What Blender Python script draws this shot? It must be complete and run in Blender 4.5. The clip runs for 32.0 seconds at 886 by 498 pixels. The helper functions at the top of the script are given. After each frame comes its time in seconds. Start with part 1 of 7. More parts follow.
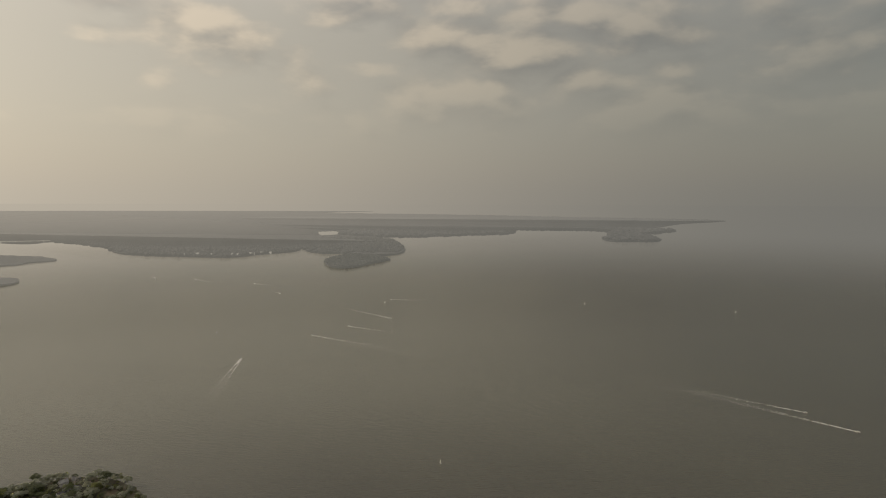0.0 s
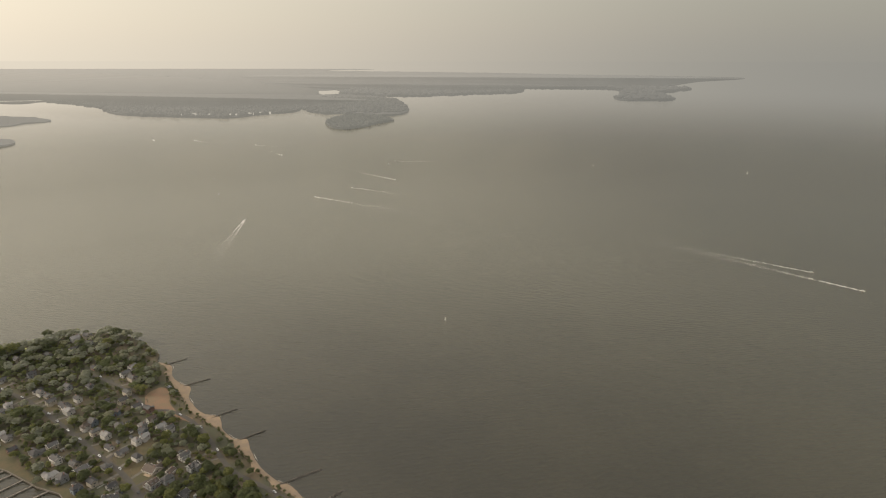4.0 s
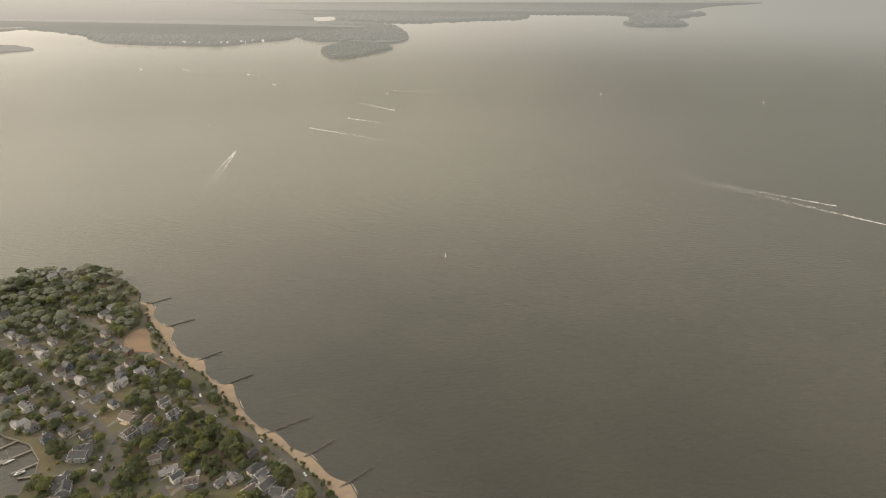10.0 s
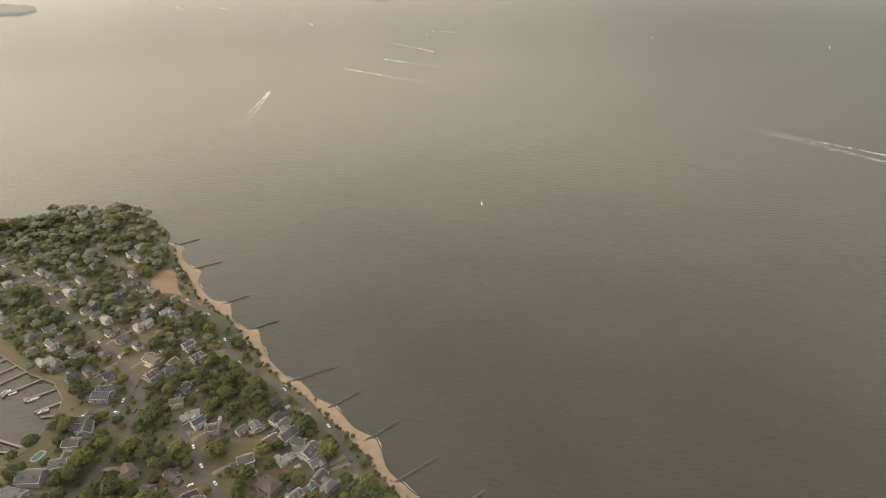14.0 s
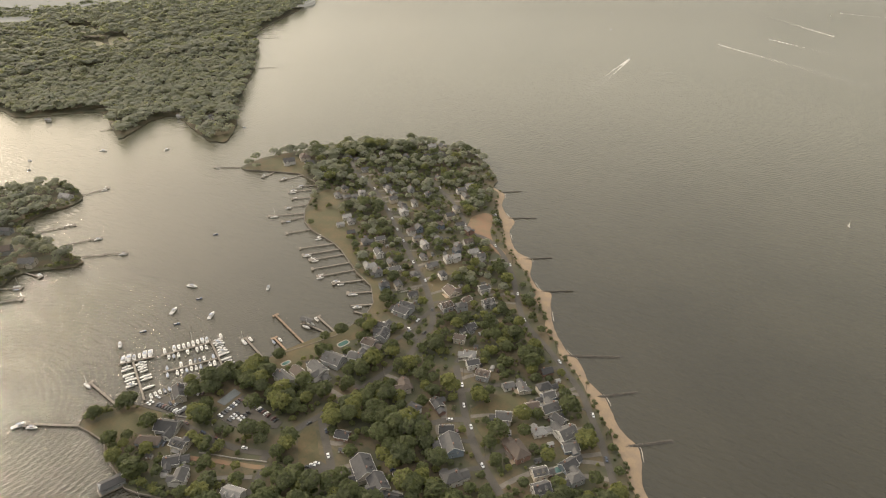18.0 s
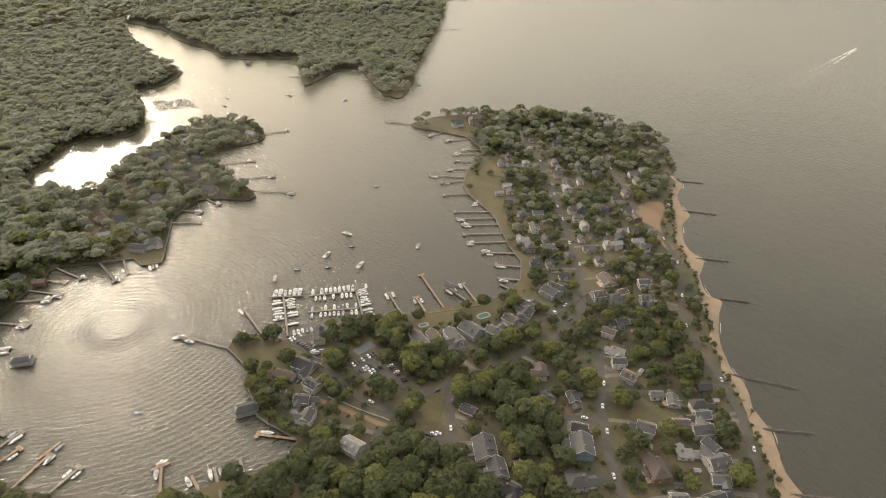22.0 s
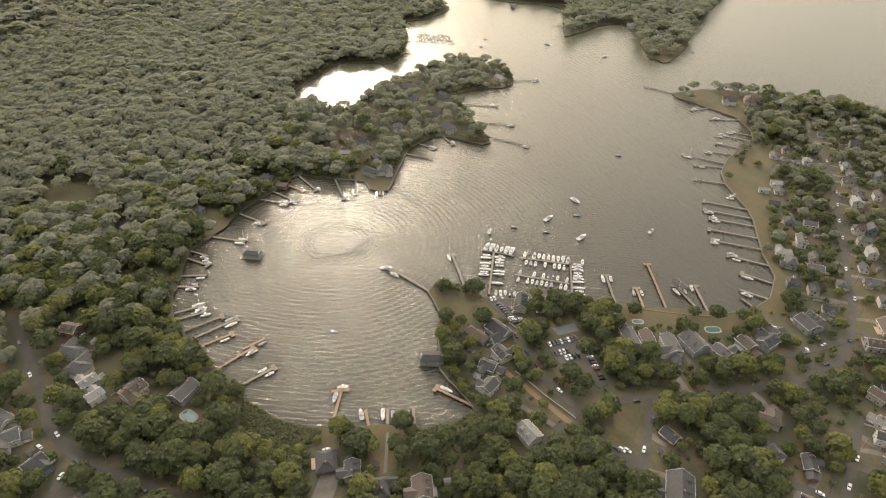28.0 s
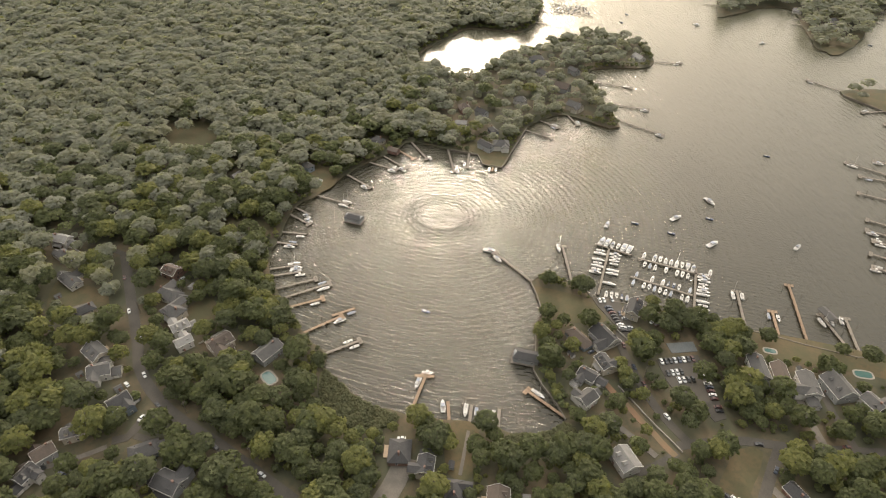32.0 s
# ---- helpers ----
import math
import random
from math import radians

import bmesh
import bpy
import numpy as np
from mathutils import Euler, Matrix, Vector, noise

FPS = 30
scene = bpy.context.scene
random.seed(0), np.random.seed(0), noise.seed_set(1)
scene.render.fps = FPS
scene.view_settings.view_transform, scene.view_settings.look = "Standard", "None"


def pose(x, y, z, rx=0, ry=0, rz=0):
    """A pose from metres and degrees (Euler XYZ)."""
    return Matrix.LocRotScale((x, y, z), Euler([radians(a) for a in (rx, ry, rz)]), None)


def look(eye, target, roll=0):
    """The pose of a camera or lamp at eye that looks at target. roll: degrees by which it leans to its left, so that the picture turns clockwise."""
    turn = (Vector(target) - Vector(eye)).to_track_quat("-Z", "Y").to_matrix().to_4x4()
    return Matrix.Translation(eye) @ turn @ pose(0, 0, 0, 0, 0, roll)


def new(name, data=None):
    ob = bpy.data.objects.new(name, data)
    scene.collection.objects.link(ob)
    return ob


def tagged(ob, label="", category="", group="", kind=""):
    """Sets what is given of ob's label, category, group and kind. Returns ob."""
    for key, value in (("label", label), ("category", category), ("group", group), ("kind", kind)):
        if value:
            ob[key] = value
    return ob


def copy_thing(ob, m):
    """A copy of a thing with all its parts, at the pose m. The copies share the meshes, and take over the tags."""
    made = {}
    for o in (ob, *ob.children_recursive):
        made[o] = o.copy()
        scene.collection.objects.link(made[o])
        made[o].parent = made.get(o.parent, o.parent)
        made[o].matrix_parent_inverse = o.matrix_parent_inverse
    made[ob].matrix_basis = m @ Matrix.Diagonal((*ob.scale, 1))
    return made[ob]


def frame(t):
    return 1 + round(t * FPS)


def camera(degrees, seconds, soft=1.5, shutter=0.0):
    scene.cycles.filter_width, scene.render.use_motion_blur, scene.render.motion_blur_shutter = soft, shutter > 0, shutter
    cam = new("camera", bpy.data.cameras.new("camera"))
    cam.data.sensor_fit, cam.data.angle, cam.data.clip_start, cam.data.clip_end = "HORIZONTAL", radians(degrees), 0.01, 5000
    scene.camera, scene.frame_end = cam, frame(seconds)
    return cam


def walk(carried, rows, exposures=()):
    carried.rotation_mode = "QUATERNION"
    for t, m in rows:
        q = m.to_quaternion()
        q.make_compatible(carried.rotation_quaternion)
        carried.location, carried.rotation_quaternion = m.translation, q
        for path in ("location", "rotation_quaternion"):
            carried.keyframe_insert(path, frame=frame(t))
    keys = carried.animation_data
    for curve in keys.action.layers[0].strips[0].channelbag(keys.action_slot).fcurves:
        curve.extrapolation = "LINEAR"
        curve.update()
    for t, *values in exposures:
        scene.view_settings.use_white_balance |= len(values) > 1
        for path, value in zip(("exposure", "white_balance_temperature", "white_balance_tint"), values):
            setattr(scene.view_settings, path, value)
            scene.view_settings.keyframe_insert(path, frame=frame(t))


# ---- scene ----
cam = camera(70.7, 32.0, soft=1.15)
PATH = [
    (0, -0.00, 0.00, 405.60, 0.000, -4.292, 0.180),
    (0.5, -0.09, 4.34, 404.00, 0.099, -6.527, 0.149),
    (1, -0.19, 8.66, 402.37, 0.204, -8.629, 0.124),
    (1.5, -0.26, 12.97, 400.69, 0.274, -10.583, 0.107),
    (2, -0.25, 17.30, 398.94, 0.323, -12.234, 0.094),
    (2.5, -0.11, 21.70, 397.14, 0.383, -13.564, 0.082),
    (3, 0.14, 26.19, 395.28, 0.446, -14.720, 0.073),
    (3.5, 0.45, 30.80, 393.38, 0.436, -15.799, 0.061),
    (5.5, 1.11, 51.48, 384.85, 0.610, -19.062, 0.017),
    (6, 1.14, 56.53, 382.94, 0.644, -19.760, -0.006),
    (7, 1.29, 66.45, 379.18, 0.637, -20.776, -0.041),
    (8, 1.77, 75.90, 375.19, 0.656, -20.804, -0.079),
    (9, 2.34, 85.25, 371.10, 0.650, -21.015, -0.088),
    (10, 2.71, 94.93, 367.01, 0.633, -22.611, -0.083),
    (11, 2.86, 104.83, 362.93, 0.644, -24.043, -0.046),
    (12, 3.30, 113.74, 358.46, 0.638, -25.444, -0.031),
    (13, 3.48, 121.54, 353.65, 0.606, -26.588, -0.065),
    (13.5, 3.32, 125.35, 351.30, 0.641, -27.017, -0.099),
    (14, 3.20, 129.13, 348.98, 4.301, -27.266, -0.150),
    (14.5, 3.13, 132.85, 346.71, 12.409, -27.468, -0.212),
    (15, 2.91, 136.54, 344.52, 18.629, -27.687, -0.260),
    (15.5, 2.50, 140.14, 342.43, 21.449, -27.963, -0.294),
    (17.5, -2.50, 153.30, 336.22, 34.092, -29.331, -0.225),
    (18, -4.34, 156.62, 334.45, 36.164, -29.715, -0.148),
    (19, -8.31, 162.67, 330.60, 40.324, -30.414, 0.011),
    (20, -12.40, 167.12, 326.08, 44.383, -30.933, 0.024),
    (21, -16.99, 171.28, 321.37, 48.412, -31.428, 0.023),
    (22, -22.26, 174.51, 317.26, 52.419, -31.974, 0.060),
    (23, -27.52, 177.60, 313.77, 56.392, -32.542, 0.090),
    (24, -33.08, 180.44, 310.45, 60.419, -33.151, 0.121),
    (25, -39.24, 183.22, 307.22, 64.454, -33.737, 0.062),
    (26, -45.73, 185.60, 303.99, 68.427, -34.397, 0.046),
    (26.5, -49.04, 186.73, 302.34, 70.407, -34.702, 0.047),
    (28.5, -63.10, 190.09, 294.49, 77.471, -36.005, 0.102),
    (29, -66.88, 190.62, 292.55, 78.913, -36.524, 0.116),
    (30, -74.68, 191.88, 288.60, 81.863, -37.620, 0.126),
    (31, -82.33, 192.48, 284.51, 84.790, -37.912, 0.214),
    (31.5, -86.05, 192.74, 282.53, 86.248, -37.923, 0.254),
    (32, -89.76, 192.94, 280.57, 87.701, -37.892, 0.298),
]
EXPOSURES = [(0, 0.40), (2, 0.78), (3, 0.98), (6, 1.30), (9, 1.44), (13, 1.62), (15, 1.67), (18, 1.62), (24, 1.59), (32, 1.72)]
walk(cam, [(t, Matrix.Translation((x, y, z)) @ Euler((0, 0, radians(h))).to_matrix().to_4x4() @ pose(0, 0, 0, 90 + p) @ pose(0, 0, 0, 0, 0, r))
           for t, x, y, z, h, p, r in PATH], EXPOSURES)

# ---- sky, sun ----
SUN_AZ, SUN_EL = radians(86.0), radians(20.5)       # azimuth is counted from +y towards -x
SUN = Vector((-math.sin(SUN_AZ) * math.cos(SUN_EL), math.cos(SUN_AZ) * math.cos(SUN_EL), math.sin(SUN_EL)))


def link(nt, a, b):
    nt.links.new(a, b)


def node(nt, kind, **inputs):
    n = nt.nodes.new(kind)
    for k, v in inputs.items():
        n.inputs[k.replace("_", " ")].default_value = v
    return n


def math_node(nt, op, a, b=None, clamp=False):
    n = nt.nodes.new("ShaderNodeMath")
    n.operation, n.use_clamp = op, clamp
    for i, v in enumerate((a, b)):
        if v is None:
            continue
        if isinstance(v, (int, float)):
            n.inputs[i].default_value = v
        else:
            link(nt, v, n.inputs[i])
    return n.outputs[0]


def mix(nt, fac, a, b, mode="MIX"):
    n = nt.nodes.new("ShaderNodeMix")
    n.data_type, n.blend_type = "RGBA", mode
    for sock, v in ((n.inputs[0], fac), (n.inputs[6], a), (n.inputs[7], b)):
        if isinstance(v, (int, float)):
            sock.default_value = v
        elif isinstance(v, tuple):
            sock.default_value = (*v[:3], 1)
        else:
            link(nt, v, sock)
    return n.outputs[2]


def ramp(nt, fac, lo, hi):
    n = nt.nodes.new("ShaderNodeMapRange")
    n.interpolation_type = "SMOOTHSTEP"
    n.inputs[1].default_value, n.inputs[2].default_value = lo, hi
    link(nt, fac, n.inputs[0])
    return n.outputs[0]


ZENITH = (0.80, 0.77, 0.72)
world = bpy.data.worlds.new("hazy_sky")
scene.world = world
world.use_nodes = True
wt = world.node_tree
wt.nodes.clear()
sky = wt.nodes.new("ShaderNodeTexSky")
sky.sky_type, sky.sun_disc, sky.sun_elevation, sky.sun_rotation = "NISHITA", False, SUN_EL, -SUN_AZ
sky.dust_density, sky.air_density = 4.0, 1.5
co = wt.nodes.new("ShaderNodeTexCoord").outputs["Generated"]
dot = wt.nodes.new("ShaderNodeVectorMath")
dot.operation = "DOT_PRODUCT"
link(wt, co, dot.inputs[0])
dot.inputs[1].default_value = SUN
sep = wt.nodes.new("ShaderNodeSeparateXYZ")
link(wt, co, sep.inputs[0])
glow = ramp(wt, dot.outputs["Value"], -0.55, 0.95)
HAZE_LOW, HAZE_SUN = (0.137, 0.1325, 0.118), (0.394, 0.350, 0.284)       # away from the sun, towards it
haze = mix(wt, glow, HAZE_LOW, HAZE_SUN)
# an overcast dome is about three times as bright overhead as at the horizon
dome = ramp(wt, sep.outputs["Z"], 0.22, 0.82)
haze = mix(wt, dome, haze, mix(wt, glow, tuple(c * 0.52 for c in ZENITH), tuple(c * 1.12 for c in ZENITH)))
core = math_node(wt, "POWER", math_node(wt, "MAXIMUM", dot.outputs["Value"], 0.0), 7.0)
haze = mix(wt, math_node(wt, "MULTIPLY", core, 0.66), haze, (1.45, 1.28, 1.04))       # wide bright aureole of the sun in the haze
# cloud layer: broad soft lumps, lit from the sun's side, that thin out into the haze near the horizon
stretch = wt.nodes.new("ShaderNodeVectorMath")
stretch.operation = "MULTIPLY"
link(wt, co, stretch.inputs[0])
stretch.inputs[1].default_value = (1.0, 1.0, 2.1)
cloud_noise = []
for lift in ((0.0, 0.0, 0.0), (-0.022, 0.0, 0.05)):      # the second look, up towards the sun, tells the lit side from the shaded one
    moved = wt.nodes.new("ShaderNodeVectorMath")
    moved.operation = "ADD"
    link(wt, stretch.outputs[0], moved.inputs[0])
    moved.inputs[1].default_value = lift
    n1 = node(wt, "ShaderNodeTexNoise", Scale=4.2, Detail=5.0, Roughness=0.5, Distortion=0.2)
    link(wt, moved.outputs[0], n1.inputs["Vector"])
    warp = node(wt, "ShaderNodeTexNoise", Scale=9.0, Detail=4.0, Roughness=0.6)
    link(wt, moved.outputs[0], warp.inputs["Vector"])
    bent = wt.nodes.new("ShaderNodeVectorMath")
    bent.operation = "MULTIPLY_ADD"
    link(wt, warp.outputs["Color"], bent.inputs[0])
    bent.inputs[1].default_value = (0.10, 0.10, 0.10)
    link(wt, moved.outputs[0], bent.inputs[2])
    puff = node(wt, "ShaderNodeTexVoronoi", Scale=11.0)
    puff.feature = "SMOOTH_F1"
    puff.inputs["Smoothness"].default_value = 0.6
    link(wt, bent.outputs[0], puff.inputs["Vector"])
    billow = math_node(wt, "SUBTRACT", 0.62, math_node(wt, "MULTIPLY", puff.outputs["Distance"], 0.62))
    cloud_noise.append(math_node(wt, "ADD", math_node(wt, "MULTIPLY", n1.outputs["Fac"], 0.68), math_node(wt, "MULTIPLY", billow, 0.36)))
height = ramp(wt, sep.outputs["Z"], 0.07, 0.24)
lump = math_node(wt, "MULTIPLY", ramp(wt, cloud_noise[0], 0.37, 0.53), height)
lit = ramp(wt, math_node(wt, "SUBTRACT", cloud_noise[0], cloud_noise[1]), -0.09, 0.10)
cloud_tone = mix(wt, lit, (0.74, 0.745, 0.77), (1.36, 1.27, 1.17))
cloudy = mix(wt, lump, haze, mix(wt, 1.0, haze, cloud_tone, "MULTIPLY"))
add = mix(wt, 1.0, cloudy, mix(wt, 1.0, sky.outputs[0], (0.012, 0.012, 0.012), "MULTIPLY"), "ADD")
bg = wt.nodes.new("ShaderNodeBackground")
link(wt, add, bg.inputs[0])
bg.inputs[1].default_value = 1.0
link(wt, bg.outputs[0], wt.nodes.new("ShaderNodeOutputWorld").inputs[0])

sun = new("sun", bpy.data.lights.new("sun", "SUN"))
sun.data.energy, sun.data.angle, sun.data.color = 1.0, radians(5.0), (1.0, 0.84, 0.65)
sun.matrix_world = look((0, 0, 0), -SUN)


# ---- materials ----
def material(name, base, rough=0.8, other=None, scale=1.0, fine=None, bump=0.0, metal=0.0, spread=0.0, translucent=0.0, fleck=0.5, island=0.0):
    """A surface with blotches (scale: their size in metres), grain of a tenth of that, relief, and a spread of tone from object to object."""
    m = bpy.data.materials.new(name)
    m.use_nodes = True
    nt = m.node_tree
    p = nt.nodes["Principled BSDF"]
    p.inputs["Roughness"].default_value, p.inputs["Metallic"].default_value = rough, metal
    where = nt.nodes.new("ShaderNodeTexCoord").outputs["Object"]
    other = other or tuple(c * 0.7 for c in base)
    a = node(nt, "ShaderNodeTexNoise", Scale=1.0 / scale, Detail=3.0, Roughness=0.6)
    b = node(nt, "ShaderNodeTexNoise", Scale=9.0 / scale, Detail=2.0, Roughness=0.6)
    for n in (a, b):
        link(nt, where, n.inputs["Vector"])
    c = mix(nt, ramp(nt, a.outputs["Fac"], 0.38, 0.64), base, other)
    c = mix(nt, math_node(nt, "MULTIPLY", ramp(nt, b.outputs["Fac"], 0.42, 0.7), fleck), c, fine or tuple(v * 0.6 for v in base))
    if spread:
        rnd = nt.nodes.new("ShaderNodeObjectInfo").outputs["Random"]
        tone = math_node(nt, "ADD", math_node(nt, "MULTIPLY", rnd, spread), 1.0 - spread / 2)
        g = nt.nodes.new("ShaderNodeCombineColor")
        for i in range(3):
            link(nt, tone, g.inputs[i])
        c = mix(nt, 1.0, c, g.outputs[0], "MULTIPLY")
    if island:
        rnd = nt.nodes.new("ShaderNodeNewGeometry").outputs["Random Per Island"]
        tone = math_node(nt, "ADD", math_node(nt, "MULTIPLY", rnd, island), 1.0 - island / 2)
        g = nt.nodes.new("ShaderNodeCombineColor")
        for i in range(3):
            link(nt, tone, g.inputs[i])
        c = mix(nt, 1.0, c, g.outputs[0], "MULTIPLY")
    link(nt, c, p.inputs["Base Color"])
    if bump:
        u = node(nt, "ShaderNodeBump", Strength=0.6, Distance=bump)
        link(nt, b.outputs["Fac"], u.inputs["Height"])
        link(nt, u.outputs[0], p.inputs["Normal"])
    if translucent:
        tr = nt.nodes.new("ShaderNodeBsdfTranslucent")
        link(nt, mix(nt, 1.0, c, (1.25, 1.33, 0.68), "MULTIPLY"), tr.inputs[0])
        ms = nt.nodes.new("ShaderNodeMixShader")
        ms.inputs[0].default_value = translucent
        link(nt, p.outputs[0], ms.inputs[1])
        link(nt, tr.outputs[0], ms.inputs[2])
        link(nt, ms.outputs[0], nt.nodes["Material Output"].inputs[0])
    return m


RINGS = (-492, 208)


def water_material():
    m = bpy.data.materials.new("silty_water")
    m.use_nodes = True
    nt = m.node_tree
    p = nt.nodes["Principled BSDF"]
    where = nt.nodes.new("ShaderNodeTexCoord").outputs["Object"]
    big = node(nt, "ShaderNodeTexNoise", Scale=0.006, Detail=3.0)
    link(nt, where, big.inputs["Vector"])
    # the river's colour pales with distance in place of haze, less to the east
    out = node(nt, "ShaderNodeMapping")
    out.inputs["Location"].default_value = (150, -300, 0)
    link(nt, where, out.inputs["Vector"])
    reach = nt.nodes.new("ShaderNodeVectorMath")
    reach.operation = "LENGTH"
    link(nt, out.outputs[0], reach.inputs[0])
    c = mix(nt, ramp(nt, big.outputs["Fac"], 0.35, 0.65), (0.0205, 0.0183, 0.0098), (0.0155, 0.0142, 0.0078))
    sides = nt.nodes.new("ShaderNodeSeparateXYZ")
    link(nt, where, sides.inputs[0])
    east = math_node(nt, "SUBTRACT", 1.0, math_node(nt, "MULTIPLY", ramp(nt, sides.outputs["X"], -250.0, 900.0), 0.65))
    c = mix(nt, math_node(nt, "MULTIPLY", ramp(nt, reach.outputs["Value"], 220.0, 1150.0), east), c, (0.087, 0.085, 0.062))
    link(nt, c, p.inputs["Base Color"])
    p.inputs["IOR"].default_value = 1.33
    p.inputs["Specular IOR Level"].default_value = 0.66
    # wind ripples; the sheltered cove to the west chops up more than the open river, where the swell is long
    cove = node(nt, "ShaderNodeMapping")
    cove.inputs["Location"].default_value = (430, -195, 0)
    link(nt, where, cove.inputs["Vector"])
    size = nt.nodes.new("ShaderNodeVectorMath")
    size.operation = "LENGTH"
    link(nt, cove.outputs[0], size.inputs[0])
    chop = ramp(nt, size.outputs["Value"], 430.0, 120.0)
    link(nt, math_node(nt, "SUBTRACT", 0.2, math_node(nt, "MULTIPLY", chop, 0.05)), p.inputs["Roughness"])
    waves = []
    for turned, pitch, noise_scale, crests, lumps in ((80, 0.047, (0.075, 0.24, 0.3), 0.26, 0.95), (22, 0.085, (0.5, 0.42, 0.3), 0.15, 0.42)):    # long crests: east to west on the river, north to south in the cove
        turn = node(nt, "ShaderNodeMapping")
        turn.inputs["Rotation"].default_value = (0, 0, radians(turned))
        link(nt, where, turn.inputs["Vector"])
        crest = node(nt, "ShaderNodeTexWave", Scale=pitch, Distortion=(8.0 if turned > 50 else 5.0), Detail=4.0, Detail_Scale=0.8, Detail_Roughness=0.6)
        link(nt, turn.outputs[0], crest.inputs["Vector"])
        stretch = node(nt, "ShaderNodeMapping")
        stretch.inputs["Scale"].default_value = noise_scale
        link(nt, where, stretch.inputs["Vector"])
        w = node(nt, "ShaderNodeTexNoise", Scale=1.0, Detail=3.0, Roughness=0.5, Distortion=0.6)
        link(nt, stretch.outputs[0], w.inputs["Vector"])
        waves.append(math_node(nt, "ADD", math_node(nt, "MULTIPLY", crest.outputs["Fac"], crests), math_node(nt, "MULTIPLY", w.outputs["Fac"], lumps)))
    w2 = node(nt, "ShaderNodeTexNoise", Scale=0.8, Detail=4.0, Roughness=0.68)
    link(nt, where, w2.inputs["Vector"])
    calm = ramp(nt, big.outputs["Fac"], 0.30, 0.62)
    both = nt.nodes.new("ShaderNodeMix")
    link(nt, chop, both.inputs[0])
    link(nt, waves[0], both.inputs[2])
    link(nt, waves[1], both.inputs[3])
    h = math_node(nt, "ADD", both.outputs[0], math_node(nt, "MULTIPLY", w2.outputs["Fac"], 0.36))
    # rings that a turning boat has left in the cove
    ring = node(nt, "ShaderNodeMapping")
    ring.inputs["Location"].default_value = (-RINGS[0], -RINGS[1], 0)
    link(nt, where, ring.inputs["Vector"])
    rad = nt.nodes.new("ShaderNodeVectorMath")
    rad.operation = "LENGTH"
    link(nt, ring.outputs[0], rad.inputs[0])
    swing = math_node(nt, "SINE", math_node(nt, "ADD", math_node(nt, "MULTIPLY", rad.outputs["Value"], 1.6), math_node(nt, "MULTIPLY", waves[1], 12.0)))
    band = math_node(nt, "MULTIPLY", ramp(nt, rad.outputs["Value"], 12.0, 21.0), ramp(nt, rad.outputs["Value"], 44.0, 23.0))
    h = math_node(nt, "ADD", h, math_node(nt, "MULTIPLY", math_node(nt, "MULTIPLY", swing, band), 0.20))
    swell = math_node(nt, "SINE", math_node(nt, "ADD", math_node(nt, "MULTIPLY", rad.outputs["Value"], 1.25), math_node(nt, "MULTIPLY", waves[1], 13.0)))
    wide = math_node(nt, "MULTIPLY", ramp(nt, rad.outputs["Value"], 28.0, 60.0), ramp(nt, rad.outputs["Value"], 290.0, 120.0))
    h = math_node(nt, "ADD", h, math_node(nt, "MULTIPLY", math_node(nt, "MULTIPLY", swell, wide), 0.15))
    u = node(nt, "ShaderNodeBump", Distance=0.9)
    force = math_node(nt, "ADD", math_node(nt, "MULTIPLY", calm, 0.14), math_node(nt, "ADD", math_node(nt, "MULTIPLY", chop, 0.22), 0.68))
    # farther out on the river the ripples are lower
    force = math_node(nt, "MULTIPLY", force, math_node(nt, "ADD", math_node(nt, "MULTIPLY", ramp(nt, reach.outputs["Value"], 1700.0, 600.0), 0.6), 0.4))
    link(nt, force, u.inputs["Strength"])
    link(nt, h, u.inputs["Height"])
    link(nt, u.outputs[0], p.inputs["Normal"])
    return m


WATER = water_material()
GROUND = material("garden_ground", (0.043, 0.044, 0.024), 0.95, (0.078, 0.058, 0.033), 26.0, (0.032, 0.036, 0.019), 0.1)
LAWN = material("mown_lawn", (0.052, 0.048, 0.021), 0.95, (0.076, 0.056, 0.027), 18.0, (0.040, 0.041, 0.018), 0.05)
STRAW = material("dry_field", (0.165, 0.148, 0.092), 0.95, (0.135, 0.125, 0.080), 40.0, (0.12, 0.115, 0.07), 0.05)
CLAY = material("bare_clay", (0.152, 0.088, 0.053), 0.95, (0.115, 0.085, 0.05), 14.0, (0.11, 0.085, 0.05), 0.05)
SAND = material("beach_sand", (0.205, 0.150, 0.095), 0.95, (0.165, 0.125, 0.088), 9.0, (0.135, 0.105, 0.075), 0.08)
ASPHALT = material("worn_asphalt", (0.053, 0.047, 0.039), 0.9, (0.042, 0.038, 0.032), 7.0, (0.064, 0.057, 0.048), 0.01)
DRIVE = material("pale_drive", (0.120, 0.106, 0.090), 0.9, (0.09, 0.082, 0.07), 5.0, None, 0.01)
REED = material("marsh_reeds", (0.078, 0.080, 0.038), 0.95, (0.064, 0.069, 0.033), 8.0, (0.092, 0.086, 0.046), 0.1, fleck=0.3, translucent=0.3)
LEAF = [material("leaves_" + n, c, 0.7, o, 7.0, None, 0.0, 0.0, 0.35, 0.52, 0.2, 0.5) for n, c, o in (
    ("oak", (0.096, 0.107, 0.047), (0.080, 0.092, 0.043)), ("maple", (0.140, 0.143, 0.050), (0.112, 0.120, 0.046)),
    ("dark", (0.074, 0.083, 0.041), (0.064, 0.073, 0.038)))]
